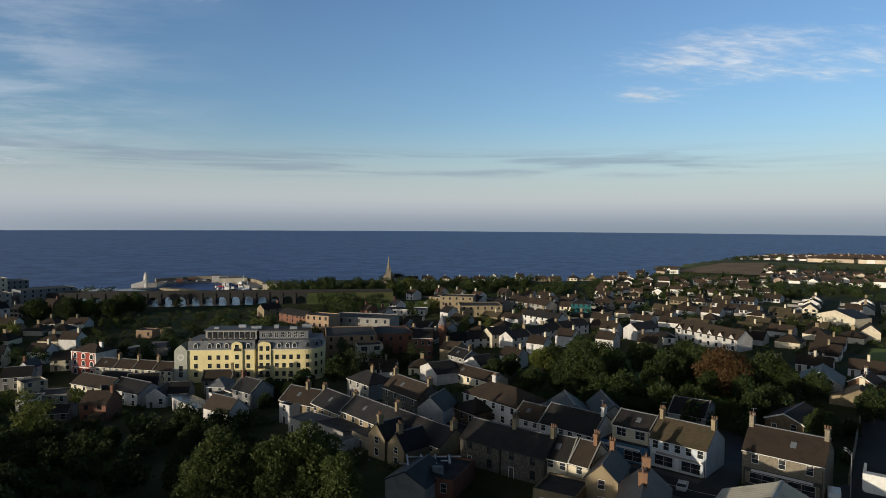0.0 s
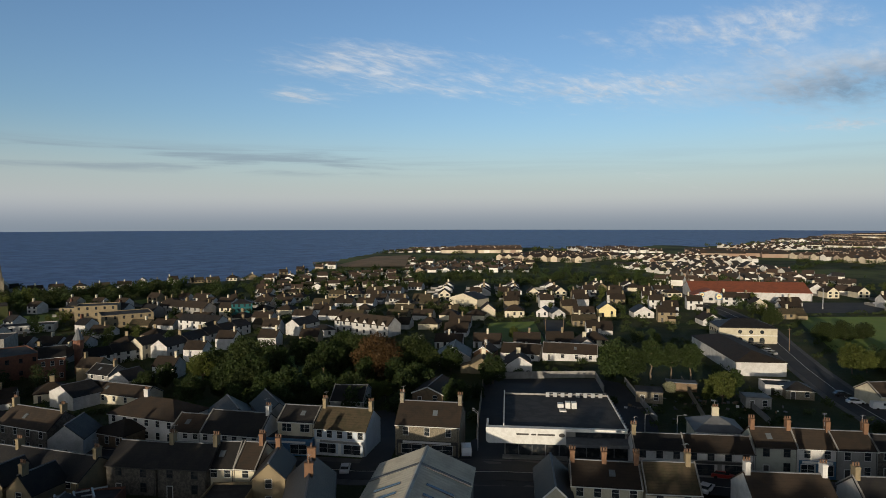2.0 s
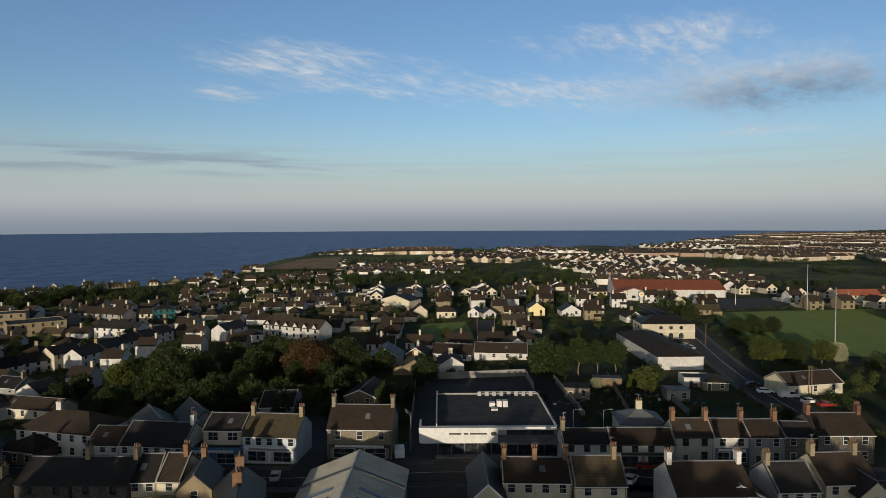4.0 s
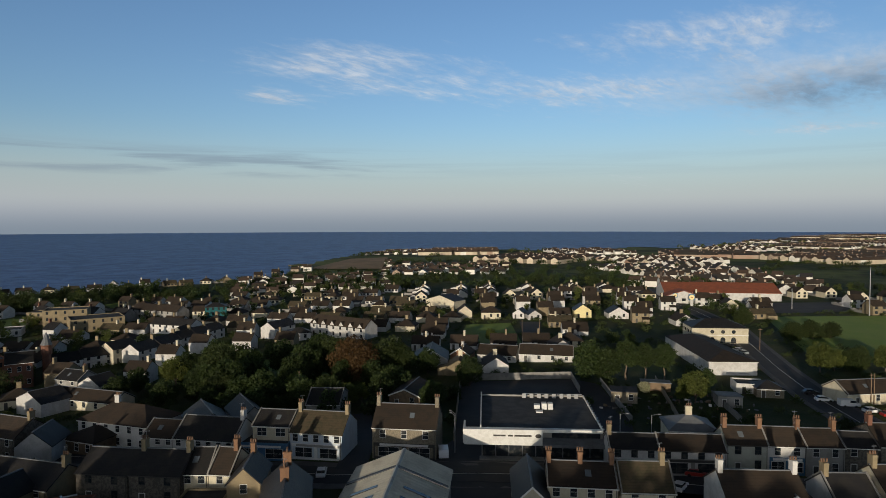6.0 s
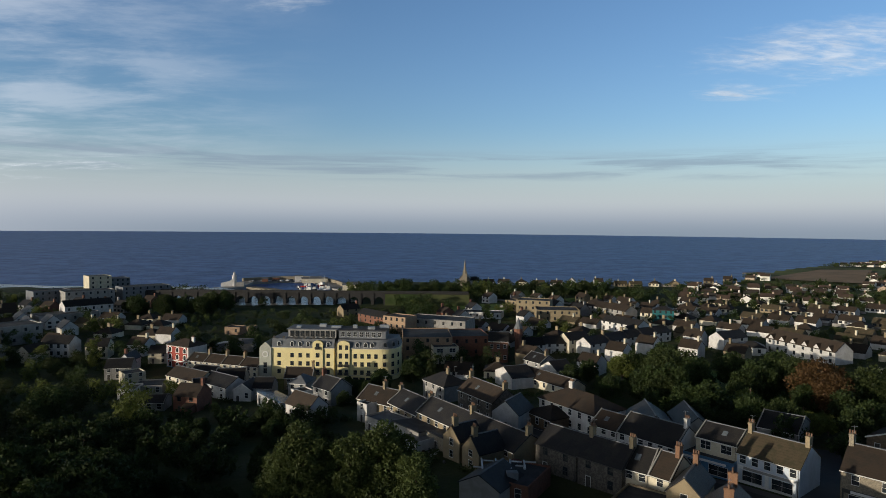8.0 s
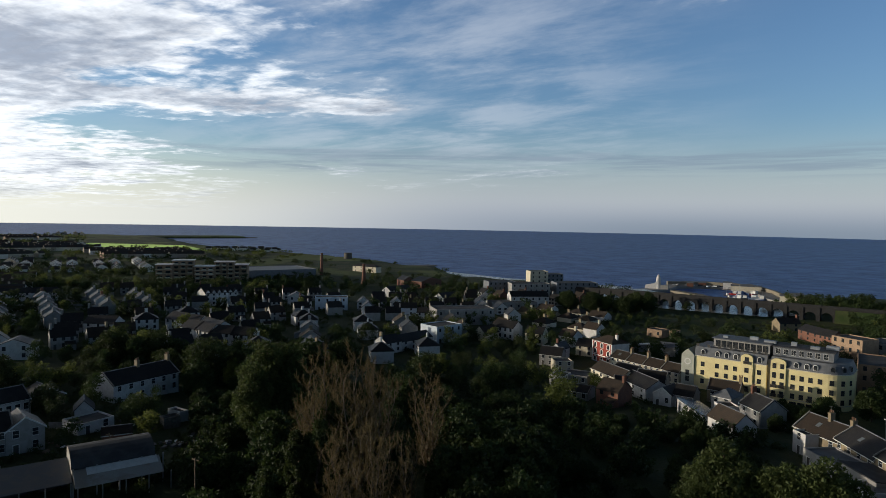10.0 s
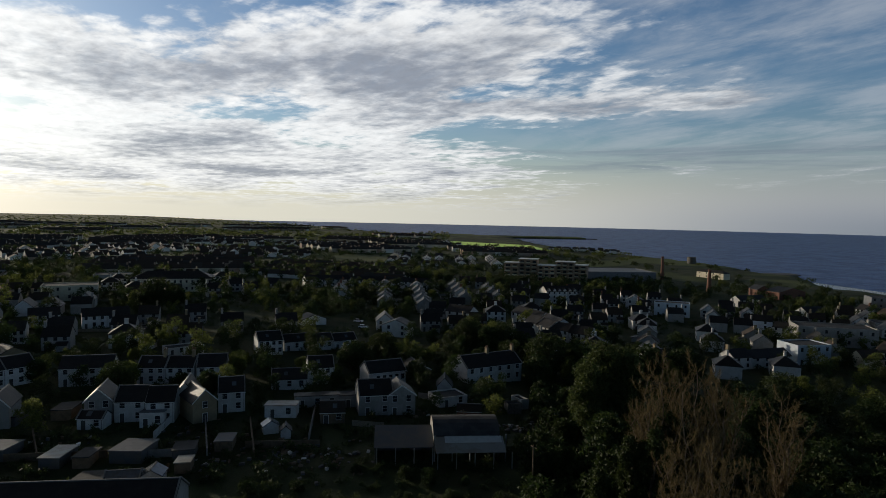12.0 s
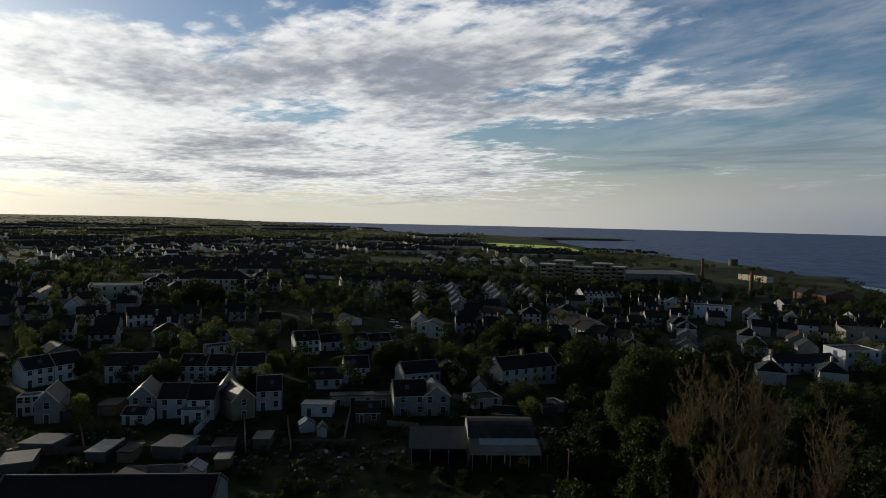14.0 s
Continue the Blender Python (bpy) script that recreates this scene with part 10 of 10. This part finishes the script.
def gardens():
    """Trees and shrubs in the gap between one house and the next."""
    rng = random.Random(44)
    for _ in range(9000):
        a = rng.uniform(-84, 124)
        d = math.sqrt(rng.uniform(150 ** 2, 640 ** 2))
        x, y = polar(a, d)
        dens = noise.noise((x * 0.012, y * 0.012, 2.0)) + 0.5 * noise.noise((x * 0.04, y * 0.04, 6.0))
        wooded = 8 < a < 30 and 250 < d < 470 or -8 < a < 16 and 470 < d < 560 or 30 < a < 58 and 150 < d < 212 or 66 < a < 73 and 232 < d < 255
        low = 11 < a < 31 and 330 < d < 405
        if 11 < a < 31 and 405 <= d < 450:
            continue
        if -47 < a < -29 and d < 232:
            continue
        if not on_land(x, y, 26) or dens < (-0.25 if wooded else -0.24 if a > 56 else 0.2 if a < -8 else 0.08) or not free(x, y, 3.0):
            continue
        size = rng.uniform(0.45, 1.0) if not wooded else rng.uniform(0.7, 1.25)
        if a < -8 and not wooded:
            size *= 0.72
        if d > 540 or low:
            size *= 0.75 if not low else 0.42
        kind = "dark" if rng.random() < (0.5 if wooded else 0.34) else "fresh" if rng.random() < (0.15 if wooded else 0.38) else "green"
        grove_tree(kind, x, y, rng.uniform(0, 360), size, d < 330)
        take(x, y, 0, 4 * size, 4 * size)
    for _ in range(5200):
        a = rng.uniform(-84, 124)
        d = math.sqrt(rng.uniform(110 ** 2, 430 ** 2))
        x, y = polar(a, d)
        if free(x, y, 0.8):
            grove_tree("shrub", x, y, rng.uniform(0, 360), rng.uniform(0.35, 0.95))
    for _ in range(900):
        x, y = rng.uniform(-178, -98), rng.uniform(-80, 66)
        if free(x, y, 0.6):
            grove_tree("shrub", x, y, rng.uniform(0, 360), rng.uniform(0.25, 0.6))


shore_row()
estates()
gardens()
plant_groves()

# ---- the far town and country, too many and too small to tell apart ----
def far_town():
    rng = random.Random(21)
    cells = []
    for _ in range(1300):
        a = rng.uniform(-80, 128)
        d = math.sqrt(rng.uniform(470 ** 2, (2900 if a < -34 else 2300) ** 2))
        x, y = polar(a, d)
        if on_land(x, y, 30) and all((x - c[0]) ** 2 + (y - c[1]) ** 2 > 120 ** 2 for c in cells):
            cells.append((x, y, rng.choice((-36, 54, -15, 75, 20)), rng.random(), a, d))
    walls = {0: Shape(), 1: Shape(), 2: Shape()}
    roofs = {0: Shape(), 1: Shape()}
    count = 0
    for x0, y0, th, lot, a, d in cells:
        built = 0.93 if a < -25 else 0.8 if a < 30 else (0.75 if d < 1100 else 0.3)
        if a > 60 and d > 1300 and lot < 0.6:
            continue
        shore = -34 < a < 14 and d < (1150 if a > -18 else 2600)
        if shore:
            th, lot = a + rng.uniform(-12, 12), min(lot, 0.29)
        elif d < 800 and a < 40:
            th, lot = a + rng.uniform(-35, 35), min(lot, 0.29)
        elif rng.random() < 0.75:
            th = a + rng.uniform(-28, 28)
        t = radians(th)
        c, s = math.cos(t), math.sin(t)
        long_terrace = lot > 0.3
        w = rng.choice((7.0, 8.0, 9.0)) if long_terrace else 10.0
        q = -60
        row = 0
        tone, cover = (0 if lot < 0.55 else 1 if lot < 0.85 else 2), (0 if rng.random() < 0.6 else 1)
        while q < 60:
            p = -60.0
            gap = 0
            while p < 60:
                x, y = x0 + c * p - s * q, y0 + s * p + c * q
                mine = min(((x - k[0]) ** 2 + (y - k[1]) ** 2, k) for k in cells if abs(k[0] - x) < 140 and abs(k[1] - y) < 140)[1]
                if mine[0] == x0 and mine[1] == y0 and math.hypot(x, y) > 468 and (a < -4 or a > 40 or d > 640) and not (42 < a < 67 and d < 830) and not 42 < a < 60 and on_land(x, y, 28) and (gap > 0 or rng.random() < built) and not in_field(x, y):
                    z = ground_z(x, y)
                    h, rise, dp = (5.2 if lot > 0.45 else 3.0, 2.8, 9.0) if long_terrace else (2.6 + 2.0 * (rng.random() < (0.08 if shore else 0.3)), 2.3 if shore else 2.8, 8.0 if shore else 9.5)
                    turn = 0 if long_terrace or rng.random() < 0.8 else 90
                    ct, st = math.cos(t + radians(turn)), math.sin(t + radians(turn))
                    f = lambda px, py, pz: (x + ct * px - st * py, y + st * px + ct * py, z + pz)
                    hw, hd = w / 2 * (1.0 if long_terrace else 0.88), dp / 2
                    wl = walls[tone if rng.random() < 0.75 else rng.randrange(3)]
                    wl.add([f(-hw, -hd, -3), f(hw, -hd, -3), f(hw, hd, -3), f(-hw, hd, -3), f(-hw, -hd, h), f(hw, -hd, h), f(hw, hd, h), f(-hw, hd, h), f(-hw, 0, h + rise - 0.1), f(hw, 0, h + rise - 0.1)],
                           [(0, 1, 5, 4), (2, 3, 7, 6), (1, 2, 6, 9, 5), (3, 0, 4, 8, 7)])
                    rf = roofs[cover if rng.random() < 0.85 else 1 - cover]
                    rf.add([f(-hw - 0.1, -hd - 0.4, h - 0.2), f(hw + 0.1, -hd - 0.4, h - 0.2), f(hw + 0.1, 0, h + rise), f(-hw - 0.1, 0, h + rise), f(hw + 0.1, hd + 0.4, h - 0.2), f(-hw - 0.1, hd + 0.4, h - 0.2)],
                           [(0, 1, 2, 3), (3, 2, 4, 5)])
                    if rng.random() < 0.3:
                        wl = walls[2]
                        k = hw * 0.8
                        wl.add([f(k - 0.6, -0.4, h + rise - 0.8), f(k + 0.6, -0.4, h + rise - 0.8), f(k + 0.6, 0.4, h + rise - 0.8), f(k - 0.6, 0.4, h + rise - 0.8),
                                f(k - 0.6, -0.4, h + rise + 1.2), f(k + 0.6, -0.4, h + rise + 1.2), f(k + 0.6, 0.4, h + rise + 1.2), f(k - 0.6, 0.4, h + rise + 1.2)],
                               [(0, 1, 5, 4), (1, 2, 6, 5), (2, 3, 7, 6), (3, 0, 4, 7), (4, 5, 6, 7)])
                    count += 1
                    gap = gap - 1 if gap > 0 else rng.choice((3, 5, 7))
                p += w if long_terrace and gap > 0 else w + rng.uniform(2, 7)
            row += 1
            q += 14 if row % 2 else (19 if a < -25 else 24)
    for k, m in ((0, FARWHITE), (1, FARCREAM), (2, FARGREY)):
        solid("distant_houses", walls[k], m, 0, 0, 0, label="walls of many small distant rendered houses", category="houses", kind="stuff")
    for k, m in ((0, FARROOF), (1, FARSLATE)):
        solid("distant_roofs", roofs[k], m, 0, 0, 0, label="pitched roofs of many small distant houses", category="roofs", kind="stuff")


def in_field(x, y):
    a, d = math.degrees(math.atan2(-x, y)), math.hypot(x, y)
    return (-27.4 < a < -20.4 and 700 < d < 1000) or (60 < a < 74 and 1150 < d)


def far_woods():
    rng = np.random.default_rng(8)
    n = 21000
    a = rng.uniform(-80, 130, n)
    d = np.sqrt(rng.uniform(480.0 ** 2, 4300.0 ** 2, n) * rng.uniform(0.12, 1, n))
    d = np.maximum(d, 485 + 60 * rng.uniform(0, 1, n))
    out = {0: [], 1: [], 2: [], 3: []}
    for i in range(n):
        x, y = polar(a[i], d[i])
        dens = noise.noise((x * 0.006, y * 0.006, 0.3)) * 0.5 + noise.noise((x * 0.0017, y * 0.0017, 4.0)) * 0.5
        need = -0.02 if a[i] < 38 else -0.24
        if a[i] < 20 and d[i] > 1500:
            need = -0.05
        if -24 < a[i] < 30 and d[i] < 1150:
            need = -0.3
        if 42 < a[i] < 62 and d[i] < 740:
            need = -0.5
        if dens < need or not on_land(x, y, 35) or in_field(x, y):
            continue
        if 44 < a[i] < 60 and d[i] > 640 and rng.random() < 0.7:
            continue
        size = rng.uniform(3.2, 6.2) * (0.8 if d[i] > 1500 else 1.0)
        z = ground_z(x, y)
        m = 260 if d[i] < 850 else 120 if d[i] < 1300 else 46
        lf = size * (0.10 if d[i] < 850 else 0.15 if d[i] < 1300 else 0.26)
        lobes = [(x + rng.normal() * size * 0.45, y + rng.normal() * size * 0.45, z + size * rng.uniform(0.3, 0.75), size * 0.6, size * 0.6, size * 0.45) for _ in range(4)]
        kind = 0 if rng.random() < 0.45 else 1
        # lighter leaf colours beyond 850 m stand in for haze
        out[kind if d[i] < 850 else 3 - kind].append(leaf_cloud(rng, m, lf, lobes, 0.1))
    for k, m in ((0, LEAF), (1, DARKLEAF), (2, LITLEAF), (3, FRESHLEAF)):
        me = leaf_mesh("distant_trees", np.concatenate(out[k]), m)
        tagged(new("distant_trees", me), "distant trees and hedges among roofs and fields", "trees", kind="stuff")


def flat_colour(name, base, other, rough=0.85):
    return material(name, base, other, rough=rough, scale=0.02, fine=0.12, bump=0.0, stain=0.8, spread=0.0)


FARWHITE = flat_colour("far_white_render", (0.68, 0.66, 0.60), (0.52, 0.49, 0.43))
FARCREAM = flat_colour("far_cream_render", (0.52, 0.45, 0.34), (0.36, 0.30, 0.22))
FARGREY = flat_colour("far_brown_render", (0.32, 0.26, 0.20), (0.27, 0.17, 0.12))
FARROOF = flat_colour("far_brown_roofs", (0.068, 0.046, 0.034), (0.042, 0.034, 0.028))
FARSLATE = flat_colour("far_slate_roofs", (0.036, 0.034, 0.034), (0.052, 0.045, 0.037), 0.5)
far_town()
far_woods()
